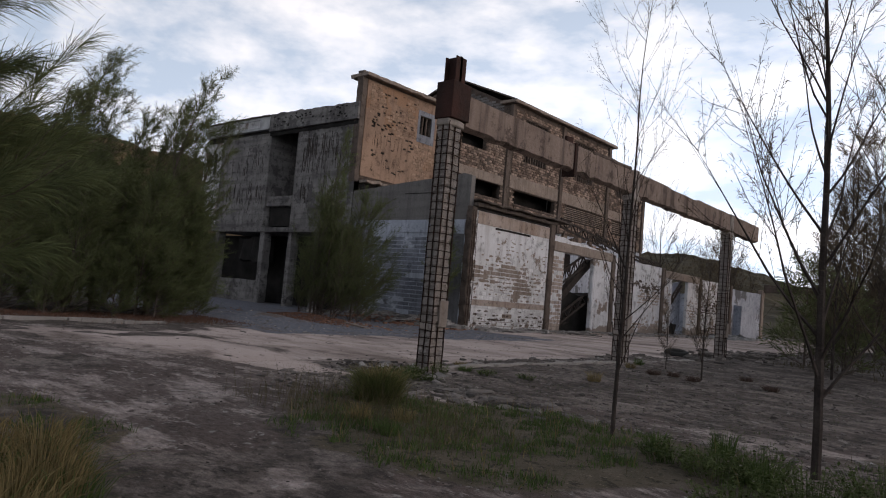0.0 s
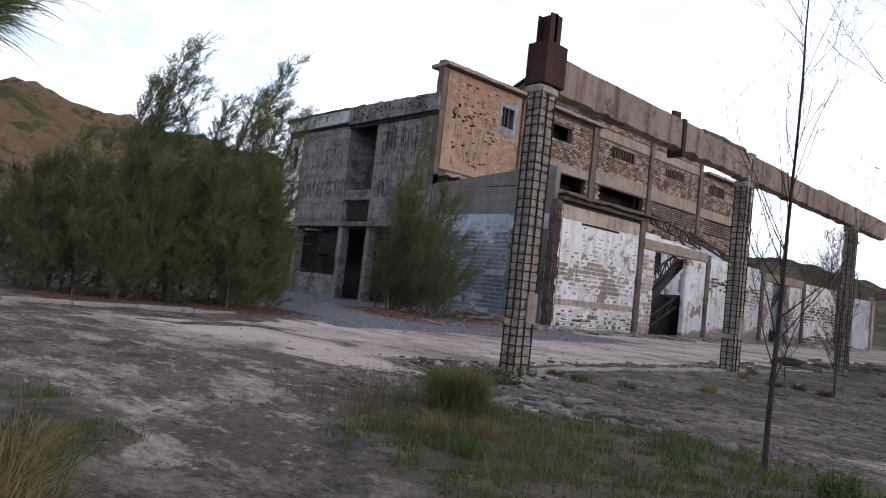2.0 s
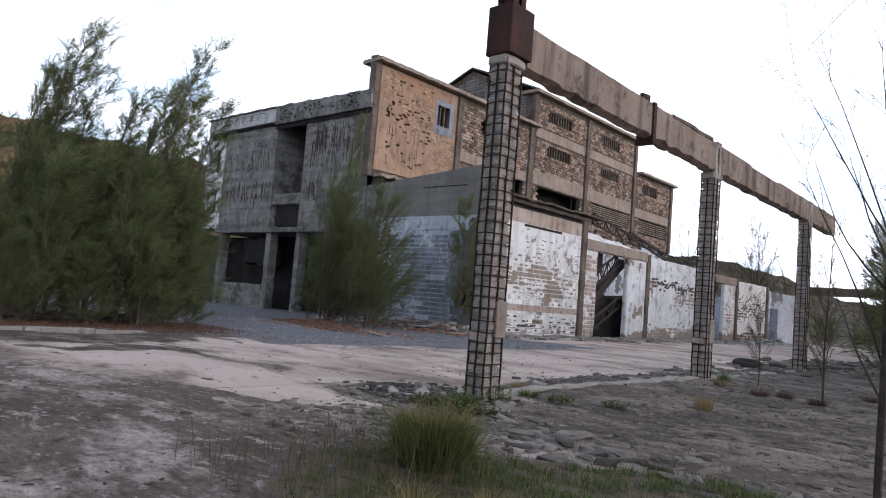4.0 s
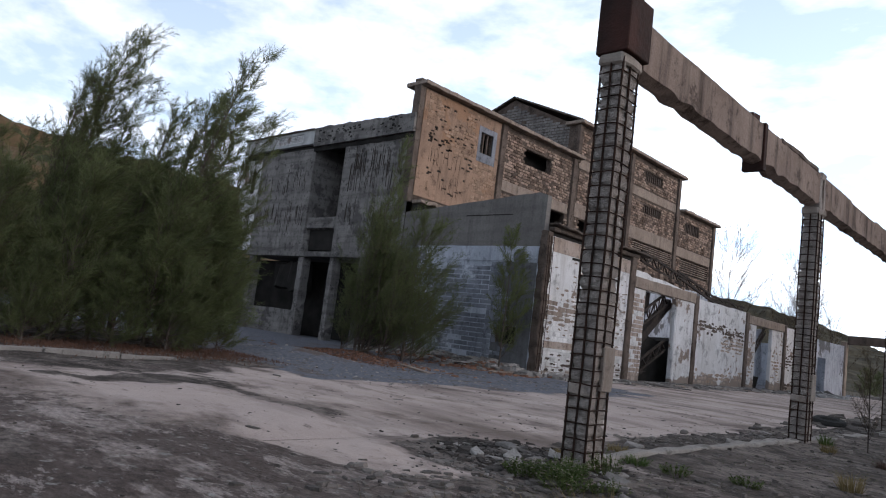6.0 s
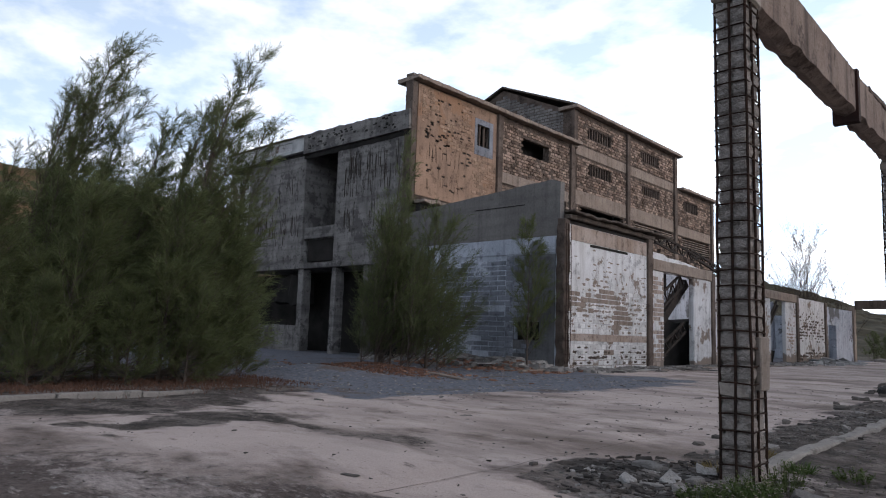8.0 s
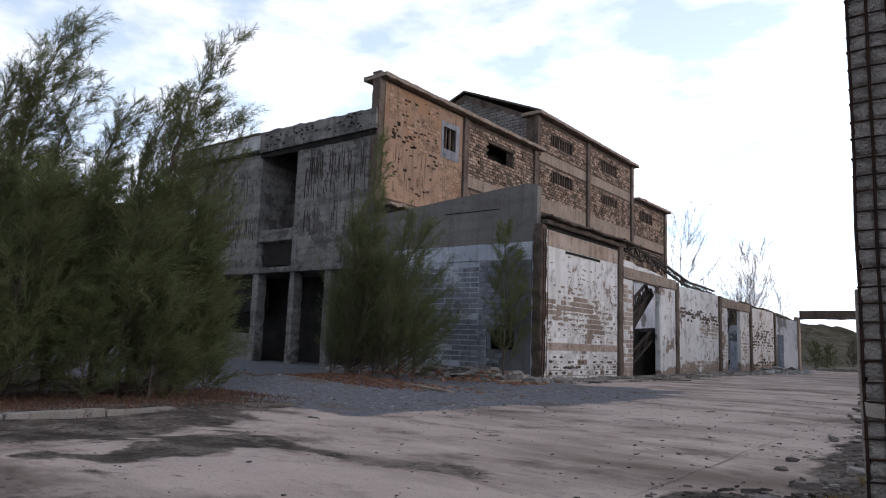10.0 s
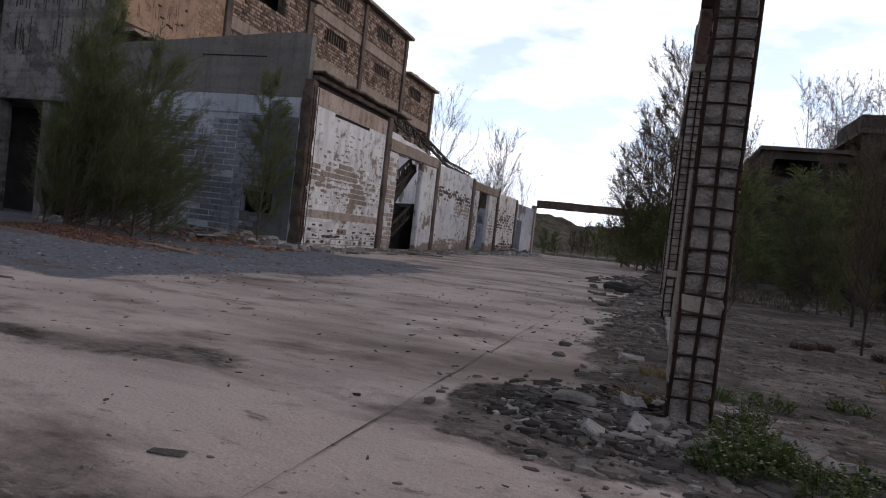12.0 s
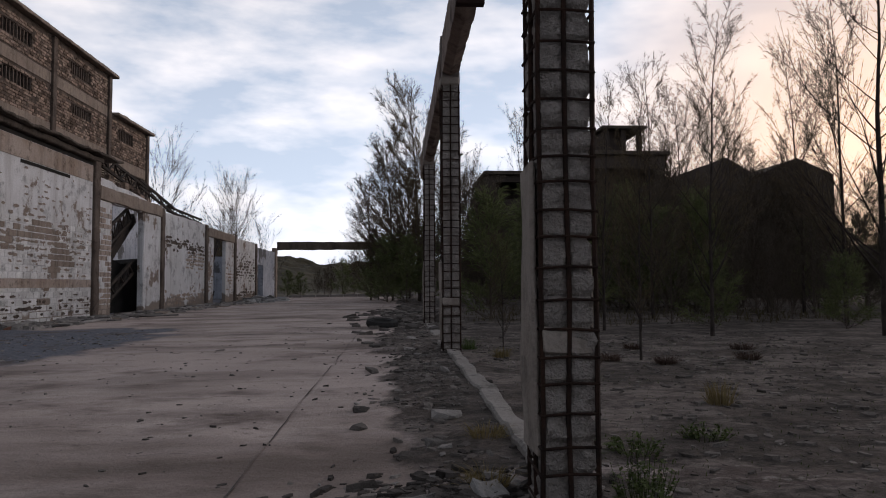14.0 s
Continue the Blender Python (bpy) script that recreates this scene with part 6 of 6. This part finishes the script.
for k, (x, y, l, w, h, a, tx, ty) in enumerate(((-10.12, 10.75, 0.36, 0.22, 0.12, 40, 28, 10), (-9.98, 10.28, 0.34, 0.2, 0.1, -20, -24, 12), (-10.02, 9.72, 0.3, 0.2, 0.13, 75, 30, -14), (-10.3, 9.42, 0.26, 0.16, 0.1, 10, 20, 26), (-9.62, 9.9, 0.42, 0.16, 0.07, 15, 8, -6), (-10.55, 10.25, 0.5, 0.2, 0.09, -8, 5, 4), (-8.75, 9.75, 0.48, 0.24, 0.08, -35, 9, 12), (-8.35, 9.5, 0.4, 0.26, 0.08, 20, -8, 14), (-8.95, 10.3, 0.36, 0.14, 0.06, -50, 10, 2))):
    l, w, h = l * 0.66, w * 0.72, h * 0.72
    ob = part("concrete_lump", box_bm(-l / 2, l / 2, -w / 2, w / 2, -h / 2, h / 2, 0.012, 0.09, 4, k * 3), M_PALESTONE if k in (0, 2, 3) else M_STONE, None)
    ob.matrix_world = pose(x, y, gz(x, y) + h * 0.5, tx, ty, a)
    tagged(ob, "pale jagged slab lump heaped at the column foot" if k < 5 else "grey broken slab lying by the column", "rubble", "rubble along the columns")
rr = random.Random(21)
noise.seed_set(21)
for x, y, s in ((-10.5, 9.75, 0.3), (-10.19, 10.62, 0.32), (-9.95, 10.98, 0.25), (-10.02, 9.62, 0.34), (-9.72, 9.98, 0.31), (-10.30, 10.05, 0.25), (-10.45, 10.42, 0.30), (-9.85, 9.55, 0.25), (-10.6, 10.3, 0.22), (-10.05, 10.25, 0.19), (-9.35, 10.25, 0.26), (-9.1, 10.6, 0.22), (-8.95, 10.2, 0.28), (-8.75, 9.95, 0.31), (-10.0, 16.2, 0.28), (-9.95, 15.5, 0.22), (-10.2, 17.0, 0.25)):
    lay("concrete_chunk", CHUNK[rr.randrange(5)], x, y, s * 0.95, rr.uniform(0, 360), "pale broken concrete chunk at the column foot", "rubble", "rubble along the columns", 0.1, rr.uniform(-12, 12))
for k in range(280):
    if k < 190:
        x, y = rr.gauss(-10.35, 0.46), rr.gauss(10.1, 0.42)
        s = 0.04 + 0.19 * rr.random() ** 1.8
    else:
        x, y = rr.gauss(-10.35, 0.3), rr.uniform(11.0, 26.0)
        s = rr.uniform(0.08, 0.24)
    if abs(x - XC) < 0.35 and min(abs(y - c) for c in COLS) < 0.4 or abs(x - XC) < 0.3 and y > COLS[0]:
        continue
    lay("concrete_fragment", (CHUNK if k % 4 == 0 else FLAKE)[rr.randrange(4)], x, y, s, rr.uniform(0, 360), "flat grey fragment of broken concrete", "rubble", "rubble along the columns", 0.05, rr.uniform(-10, 10))
for x, y, s in ((-11.3, 9.9, 0.2), (-11.9, 9.3, 0.14), (-11.5, 9.55, 0.12), (-12.9, 11.6, 0.16), (-15.0, 12.5, 0.2), (-13.4, 15.5, 0.22), (-12.4, 18.5, 0.2), (-17.2, 10.6, 0.25), (-14.0, 20.0, 0.22), (-16.0, 14.5, 0.18), (-11.0, 13.4, 0.25), (-11.2, 12.4, 0.2), (-11.0, 16.5, 0.3), (-11.3, 17.5, 0.28), (-12.2, 7.6, 0.14), (-13.5, 6.8, 0.12), (-18.5, 12.0, 0.2))[::2]:
    lay("stray_stone", FLAKE[rr.randrange(4)], x, y, s, rr.uniform(0, 360), "dark stray stone on the concrete", "stone", "stray stones")


for k in range(170):
    f = rr.random()
    x, y = -9.3 + 3.9 * f + rr.gauss(0, 0.35), 9.5 - 1.1 * f + rr.gauss(0, 0.38)
    lay("slab_fragment", FLAKE[rr.randrange(4)], x, y, 0.09 + 0.3 * rr.random() ** 2, rr.uniform(0, 360), "flat broken slab piece at the grass edge", "rubble", "slab pieces by the grass", 0.03, rr.uniform(-6, 6))


def scatter(name, n, place, size, material, label, seed, parent=None):
    """Many small stones in one mesh."""
    rng = random.Random(seed)
    V, F = [], []
    for _ in range(n):
        x, y = place(rng)
        s = size(rng)
        z = gz(x, y)
        a = rng.uniform(0, 6.283)
        c, sn, k = math.cos(a) * s, math.sin(a) * s, len(V)
        hgt, sq = s * rng.uniform(0.12, 0.42), rng.uniform(0.3, 0.75)
        ring = [(1.1, rng.uniform(-0.4, 0.2) * sq), (rng.uniform(0.1, 0.6), sq), (-0.9, rng.uniform(0.3, 0.8) * sq), (-rng.uniform(0.5, 1.1), -sq * 0.7), (0.5, -sq)]
        lean = (rng.uniform(-0.5, 0.5) * hgt, rng.uniform(-0.5, 0.5) * hgt)
        for u, v in ring:
            V.append((x + u * c - v * sn, y + u * sn + v * c, z - 0.012))
        for u, v in ring:
            V.append((x + 0.86 * (u * c - v * sn), y + 0.86 * (u * sn + v * c), z + hgt + lean[0] * u + lean[1] * v))
        for i in range(5):
            j = (i + 1) % 5
            F.append((k + i, k + j, k + 5 + j, k + 5 + i))
        F.append((k + 5, k + 6, k + 7, k + 8, k + 9))
    return tagged(raw(name, V, F, material), label, "rubble", kind="stuff")


def banded(r):
    """Along the columns, in clusters."""
    y = r.choice((9.6, 10.4, 13.8, 15.4, 16.6, 18.6, 19.4, 23.0, 26.0, 27.5)) + r.gauss(0, 0.75)
    return r.gauss(-10.2, 0.3), y


scatter("gravel_along_columns", 1700, banded, lambda r: 0.012 + 0.06 * r.random() ** 2, M_DIRTSTONE, "small grey rubble strewn along the columns", 2)
scatter("gravel_by_column_foot", 900, lambda r: (r.gauss(-10.1, 0.5), r.gauss(9.95, 0.5)), lambda r: 0.01 + 0.05 * r.random() ** 2, M_STONE, "small broken concrete round the column foot", 3)
scatter("pebbles_on_yard", 900, lambda r: (r.uniform(-22, -9.8), r.uniform(3.5, 27)), lambda r: r.uniform(0.008, 0.035), M_DIRTSTONE, "pebbles scattered over the yard", 4)
scatter("pebbles_beyond_columns", 4200, lambda r: (r.uniform(-9.3, -1.5), 8.5 + 15 * r.random() ** 1.4), lambda r: 0.010 + 0.07 * r.random() ** 3, M_DIRTSTONE, "grey stones beyond the columns", 5)
scatter("pebbles_on_path", 700, lambda r: (r.uniform(-8.5, -3.0), r.uniform(2.4, 5.6)), lambda r: 0.004 + 0.022 * r.random() ** 2, M_DIRTSTONE, "pebbles on the dirt path", 6)
scatter("slab_rubble_by_grass", 500, lambda r: (r.gauss(-8.6, 0.7), r.gauss(7.6, 0.6)), lambda r: r.uniform(0.02, 0.09), M_DIRTSTONE, "broken slab pieces at the grass edge", 7)
scatter("rubble_by_end_wall", 1500, lambda r: (r.uniform(-34, -22.8), YF - 0.2 - abs(r.gauss(0, 0.8))), lambda r: 0.05 + 0.4 * r.random() ** 3, M_STONE, "rubble bank along the end wall", 8)
scatter("red_litter_by_end_wall", 900, lambda r: (r.gauss(-26.5, 2.2), r.gauss(20.6, 0.8)), lambda r: r.uniform(0.02, 0.12), M_REDSTONE, "reddish litter under the bushes", 9)
scatter("rubble_by_white_wall", 2600, lambda r: (W + 0.1 + abs(r.gauss(0, 0.6)), r.uniform(29, 70)), lambda r: 0.04 + 0.38 * r.random() ** 3, M_STONE, "rubble along the white wall", 10)
scatter("white_rubble_pile", 420, lambda r: (W + 0.3 + abs(r.gauss(0, 0.9)), r.gauss(66.5, 2.4)), lambda r: r.uniform(0.15, 0.6), M_SHEET, "pale broken sheets piled by the wall", 11)
scatter("debris_on_bank", 1300, lambda r: (r.uniform(-31.0, -22.6), r.gauss(27.3, 0.8)), lambda r: 0.03 + 0.2 * r.random() ** 2, M_REDSTONE, "brown broken brick on the debris bank", 14)
scatter("dark_rubble_by_column", 1700, lambda r: (r.gauss(-10.2, 0.42), r.gauss(10.15, 0.45)), lambda r: 0.02 + 0.07 * r.random() ** 2, M_DARKSTONE, "dark broken slab crumbs round the column foot", 15)
scatter("stones_on_slab", 70, lambda r: (r.gauss(-12.0, 0.9), 8.6 + 16 * r.random()), lambda r: 0.012 + 0.035 * r.random() ** 2, M_DARKSTONE, "dark crumbs strewn over the slab", 16)
scatter("gravel_stones", 1500, lambda r: (r.uniform(-30, -17), r.uniform(14, 26)), lambda r: r.uniform(0.015, 0.06), M_STONE, "grey stones on the gravel", 12)
scatter("far_rubble", 300, lambda r: (r.gauss(-10.3, 0.9), r.gauss(33, 5)), lambda r: r.uniform(0.06, 0.3), M_DIRTSTONE, "rubble bank behind the last column", 13)

# broken boards, slabs and block lumps at the foot of the walls
rd = random.Random(44)
for k in range(96):
    if k < 62:
        x, y = W + 0.35 + abs(rd.gauss(0, 0.9)), 29.5 + 38 * rd.random() ** 1.3
    else:
        x, y = rd.uniform(-33, -23.2), YF - 0.5 - abs(rd.gauss(0, 0.8))
    if k % 3:
        lay("block_lump", CHUNK[rd.randrange(5)], x, y, rd.uniform(0.25, 0.75), rd.uniform(0, 360), "broken grey block lying at the wall foot", "rubble", "rubble at the wall foot", 0.12, rd.uniform(-14, 14))
    else:
        ln, wd = rd.uniform(0.7, 2.4), rd.uniform(0.05, 0.2)
        slab_thing("broken_board", x - wd, x + wd, y - ln / 2, y + ln / 2, gz(x, y) + 0.02, gz(x, y) + 0.02 + rd.uniform(0.04, 0.1), (M_STONE, M_BAND, M_DIRTSTONE)[k % 3 if k % 2 else 1], "broken grey board among the rubble", 0.02, k, (rd.uniform(-3, 3), 0, rd.uniform(-70, 30)))

for k in range(16):
    x, y, ln, wd = W + rd.uniform(0.4, 2.2), rd.uniform(63.5, 70.0), rd.uniform(0.5, 1.1), rd.uniform(0.3, 0.7)
    slab_thing("broken_sheet", x - wd, x + wd, y - ln, y + ln, gz(x, y), gz(x, y) + 0.06, M_SHEET, "pale broken sheet leaning on the rubble pile", 0.03, k, (rd.uniform(-25, 25), rd.uniform(5, 35), rd.uniform(0, 180)))
# old tyre
ty_v, ty_f = [], []
for i in range(20):
    a = 2 * math.pi * i / 20
    for j in range(8):
        b = 2 * math.pi * j / 8
        r = 0.36 + 0.12 * math.cos(b)
        ty_v.append((r * math.cos(a), r * math.sin(a), 0.12 + 0.12 * math.sin(b)))
for i in range(20):
    for j in range(8):
        ty_f.append((i * 8 + j, ((i + 1) % 20) * 8 + j, ((i + 1) % 20) * 8 + (j + 1) % 8, i * 8 + (j + 1) % 8))
tyre = raw("old_tyre", ty_v, ty_f, M_RUBBER)
tyre.matrix_world = pose(-11.1, 26.8, gz(-11.1, 26.8), 6, 4, 0)
tagged(tyre, "worn black tyre lying on the concrete", "tyre")

# kerb stones by the thicket
y = -3.0
rk = random.Random(6)
while y < 10.0:
    ln = rk.uniform(1.3, 1.7)
    ob = part("kerb_stone", box_bm(-0.1, 0.1, 0.01, ln - 0.02, -0.12, 0.09, 0.015, 0.012, 4, y), M_KERB, None)
    ob.matrix_world = pose(-21.0 - 0.03 * rk.random(), y, gz(-21.0, y), 0, 0, rk.uniform(-1, 1))
    tagged(ob, "pale concrete kerb stone beside the thicket", "kerb", "kerb by the thicket")
    y += ln


# ---------------------------------------------------------------- grass and weeds
def blades(name, n, place, hgt, wid, material, label, seed, cat="grass"):
    rng = random.Random(seed)
    V, F = [], []
    for _ in range(n):
        got = place(rng)
        if got is None:
            continue
        x, y = got
        z = gz(x, y) - 0.01
        a = rng.uniform(0, 6.283)
        h = hgt(rng)
        w = wid * rng.uniform(0.6, 1.3)
        lx, ly = rng.gauss(0, 0.32) * h, rng.gauss(0, 0.32) * h
        dx, dy = math.cos(a) * w, math.sin(a) * w
        k = len(V)
        V += [(x - dx, y - dy, z), (x + dx, y + dy, z), (x + lx * 0.4 + dx * 0.7, y + ly * 0.4 + dy * 0.7, z + h * 0.6), (x + lx * 0.4 - dx * 0.7, y + ly * 0.4 - dy * 0.7, z + h * 0.6), (x + lx, y + ly, z + h * 0.97)]
        F += [(k, k + 1, k + 2, k + 3), (k + 3, k + 2, k + 4)]
    return tagged(raw(name, V, F, material), label, cat, kind="stuff")


def lawn(x0, x1, y0, y1, thick=0.35):
    xs, ys = np.linspace(x0, x1, 160), np.linspace(y0, y1, 160)
    X, Y = np.meshgrid(xs, ys, indexing="ij")
    g = zones(X, Y)[2] * step01(fbm(X, Y, 0.7, 90), 0.30, 0.52) * (0.35 + 0.65 * step01(vnoise(X, Y, 0.22, 93), 0.3, 0.7))

    def place(r):
        x, y = r.uniform(x0, x1), r.uniform(y0, y1)
        i, j = int((x - x0) / (x1 - x0) * 159), int((y - y0) / (y1 - y0) * 159)
        return (x, y) if g[i, j] > r.uniform(thick, 1.0) * 0.9 else None
    return place


blades("grass", 230000, lawn(-9.0, 0.8, 1.2, 9.6), lambda r: 0.012 + 0.10 * r.random() ** 3.0, 0.005, M_GRASS, "short green grass on the verge", 1)
blades("dry_grass", 4500, lawn(-9.0, -1.0, 1.0, 9.6), lambda r: 0.05 + 0.28 * r.random() ** 2.5, 0.0035, M_STRAW, "dry straw among the grass", 2)
blades("rough_grass", 16000, lawn(-1.5, 9.0, 4.0, 22.0, 0.2), lambda r: r.uniform(0.06, 0.25), 0.008, M_GRASS, "rough grass beyond the columns", 3)
blades("dull_grass", 12000, lawn(-9.0, 0.8, 1.2, 9.6, 0.15), lambda r: 0.02 + 0.12 * r.random() ** 2.5, 0.004, M_GRASS_DULL, "dull brown dead grass in the verge", 12)
blades("far_grass", 9000, lawn(-9.5, 6.0, 24.0, 40.0, 0.2), lambda r: r.uniform(0.08, 0.3), 0.015, M_GRASS_DULL, "rough grass under the scrub", 4)


blades("thin_grass", 6000, lambda r: (r.uniform(-9.3, -2.5), 8.3 + 13 * r.random() ** 1.3), lambda r: 0.012 + 0.035 * r.random() ** 2, 0.004, M_WEED, "thin low growth on bare earth", 6)
M_STRAWGREEN = leafy("yellow_green_grass", (0.06, 0.075, 0.024), (0.17, 0.165, 0.065))


def tuft(name, x, y, rad, h, n, w, material, label, cat="grass tuft"):
    rng = random.Random(int(abs(x * 100 + y * 10)))
    V, F = [], []
    for _ in range(n):
        a, d = rng.uniform(0, 6.283), rad * 0.45 * math.sqrt(rng.random())
        bx, by = math.cos(a) * d, math.sin(a) * d
        hh = h * rng.uniform(0.2, 1.0)
        out = rad * abs(rng.gauss(0, 0.5))
        tx, ty = bx + math.cos(a) * out, by + math.sin(a) * out
        p = rng.uniform(0, 6.283)
        dx, dy = math.cos(p) * w, math.sin(p) * w
        k = len(V)
        mx, my = bx * 0.6 + tx * 0.4, by * 0.6 + ty * 0.4
        V += [(bx - dx, by - dy, -0.03), (bx + dx, by + dy, -0.03), (mx + dx * 0.7, my + dy * 0.7, hh * 0.7), (mx - dx * 0.7, my - dy * 0.7, hh * 0.7), (tx, ty, hh * 0.92)]
        F += [(k, k + 1, k + 2, k + 3), (k + 3, k + 2, k + 4)]
    ob = raw(name, V, F, material)
    ob.location = (x, y, gz(x, y))
    return tagged(ob, label, cat)


tuft("grass_tuft", -7.05, 6.7, 0.55, 0.5, 2300, 0.005, M_STRAWGREEN, "big yellow-green grass tuft near the column")
tuft("grass_tuft", -7.15, 6.85, 0.5, 0.6, 600, 0.004, M_STRAW, "dry stalks in the big grass tuft")
for x, y, h, m in ((-4.5, 1.35, 0.5, M_STRAW), (-4.1, 1.0, 0.55, M_STRAW), (-5.1, 1.7, 0.42, M_STRAW), (-4.8, 1.0, 0.5, M_GRASS), (-6.2, 5.6, 0.35, M_STRAW), (-6.0, 6.1, 0.3, M_STRAW), (-5.4, 5.3, 0.25, M_GRASS), (-8.0, 7.6, 0.4, M_GRASS), (-9.2, 9.6, 0.3, M_GRASS), (-10.1, 10.9, 0.16, M_STRAW), (-9.95, 12.0, 0.16, M_STRAW), (-7.4, 13.4, 0.42, M_STRAW), (-9.3, 19.6, 0.4, M_GRASS), (-2.9, 8.0, 0.5, M_GRASS), (-3.4, 7.4, 0.4, M_GRASS), (-2.2, 7.0, 0.5, M_GRASS), (-9.4, 11.5, 0.2, M_GRASS), (-8.9, 18.2, 0.3, M_STRAW)):
    tuft("grass_tuft", x, y, 0.26, h * 0.7, 200, 0.0035, m, "tuft of tall dry grass" if m is M_STRAW else "small tuft of green grass")
for x, y, h, n in ((-5.5, 1.25, 0.5, 800), (-6.1, 1.2, 0.52, 800), (-5.9, 1.65, 0.44, 800), (-5.2, 0.95, 0.5, 700), (-6.6, 1.5, 0.42, 700), (-4.6, 1.5, 0.36, 600), (-4.2, 1.15, 0.4, 600), (-5.2, 1.9, 0.38, 800), (-3.7, 0.85, 0.4, 600), (-5.8, 2.1, 0.34, 600), (-4.9, 1.1, 0.5, 700), (-6.4, 2.3, 0.3, 500)):
    tuft("grass_tuft", x, y, 0.55, h, n * 2 // 3, 0.004, M_STRAW, "big clump of tall dry straw grass")
    tuft("grass_tuft", x + 0.2, y + 0.12, 0.45, h * 0.7, n // 4, 0.004, M_GRASS, "green blades among tall dry grass")
blades("dead_stalks", 800, lambda r: (r.uniform(-8.2, -4.6), r.uniform(5.0, 6.6)), lambda r: 0.15 + 0.42 * r.random() ** 2, 0.003, M_GRASS_DULL, "thin dead weed stalks standing in the grass", 17, "weed")
for x, y, r in ((-7.7, 17.0, 0.35), (-6.6, 16.8, 0.32), (-7.3, 17.3, 0.28), (-5.0, 17.4, 0.35), (-4.3, 19.0, 0.4), (-6.2, 19.5, 0.3)):
    tuft("dry_shrub", x, y, r * 0.9, 0.16, 300, 0.004, M_DEADSHRUB, "low reddish-brown dead shrub on bare ground", "shrub")


def weed(x, y, rad, h, n, flowers, seed):
    """Low leafy weed: stems with small leaves, some pale flower heads."""
    rng = random.Random(seed)
    ob = empty("weed", "low leafy green weed with tiny pale flowers", "weed", "weeds by the column", at=(x, y, gz(x, y)))
    V, F, SV, SF, PV, PF = [], [], [], [], [], []
    for _ in range(n):
        a, d = rng.uniform(0, 6.283), rad * math.sqrt(rng.random())
        b = Vector((math.cos(a) * d * 0.7, math.sin(a) * d * 0.7, -0.02))
        t = Vector((math.cos(a) * d * 1.15, math.sin(a) * d * 1.15, h * rng.uniform(0.5, 1.0) * (1 - 0.4 * d / rad)))
        tube([b, t], [0.003, 0.0015], 3, SV, SF)
        for _ in range(9):
            p = b.lerp(t, rng.uniform(0.25, 1.0))
            q = Vector((rng.uniform(-1, 1), rng.uniform(-1, 1), rng.uniform(-0.2, 0.7))).normalized() * rng.uniform(0.02, 0.05)
            s = q.cross(Vector((0, 0, 1))).normalized() * q.length * 0.32
            k = len(V)
            V += [tuple(p), tuple(p + q * 0.5 + s), tuple(p + q), tuple(p + q * 0.5 - s)]
            F.append((k, k + 1, k + 2, k + 3))
        if rng.random() < flowers:
            k = len(PV)
            for i in range(6):
                PV.append(tuple(t + Vector((math.cos(i * 1.047) * 0.012, math.sin(i * 1.047) * 0.012, 0.004 * (i % 2)))))
            PF.append(tuple(range(k, k + 6)))
    tagged(raw("stem", SV, SF, M_WEED, ob), kind="stuff")
    tagged(raw("foliage", V, F, M_WEED, ob), kind="stuff")
    if PF:
        tagged(raw("flower", PV, PF, M_WHITE, ob, "tiny pale flower heads"), kind="stuff")
    return ob


for k, (x, y, r, h, n) in enumerate(((-9.36, 9.95, 0.22, 0.26, 70), (-9.28, 9.6, 0.28, 0.24, 90), (-9.5, 9.3, 0.26, 0.22, 80), (-9.0, 9.25, 0.28, 0.2, 70), (-9.25, 10.5, 0.18, 0.36, 50), (-8.7, 9.6, 0.22, 0.16, 40), (-2.6, 7.0, 0.4, 0.35, 150), (-2.3, 7.4, 0.35, 0.4, 130), (-3.2, 7.2, 0.3, 0.25, 90), (-1.7, 6.6, 0.45, 0.45, 170), (-1.2, 7.3, 0.5, 0.5, 170), (-2.1, 6.0, 0.4, 0.3, 120), (-1.4, 5.7, 0.4, 0.3, 110), (-8.9, 11.6, 0.2, 0.15, 40), (-8.2, 12.0, 0.2, 0.15, 40))):
    weed(x, y, r, h, n, 0.45 if k < 6 else 0.05, k)
# needle litter under the thicket
blades("needle_litter", 9000, lambda r: (r.gauss(-23.6, 1.0), r.uniform(6.0, 14.5)), lambda r: r.uniform(0.02, 0.10), 0.012, M_LITTER, "reddish-brown needle litter under the thicket", 8, "litter")
blades("needle_litter_by_hall", 3500, lambda r: (r.gauss(-26.2, 1.6), r.gauss(20.2, 0.7)), lambda r: r.uniform(0.02, 0.10), 0.012, M_LITTER, "reddish-brown needle litter under the bushes", 9, "litter")

# open joint in the concrete
V, F = [], []
for k in range(118):
    y = 7.4 + k * 0.2
    x = -11.66 + 0.006 * math.sin(y * 0.9) + 0.004 * math.sin(y * 5.3)
    w = 0.005 + 0.004 * math.sin(y * 3.1)
    z = gz(x, y) + 0.004
    V += [(x - w, y, z), (x + w, y, z + 0.004)]
    if k:
        F.append((2 * k - 2, 2 * k - 1, 2 * k + 1, 2 * k))
tagged(raw("trim_slab_joint", V, F, M_DIRTSTONE), "dark open joint between concrete slabs", "joint", kind="structure")
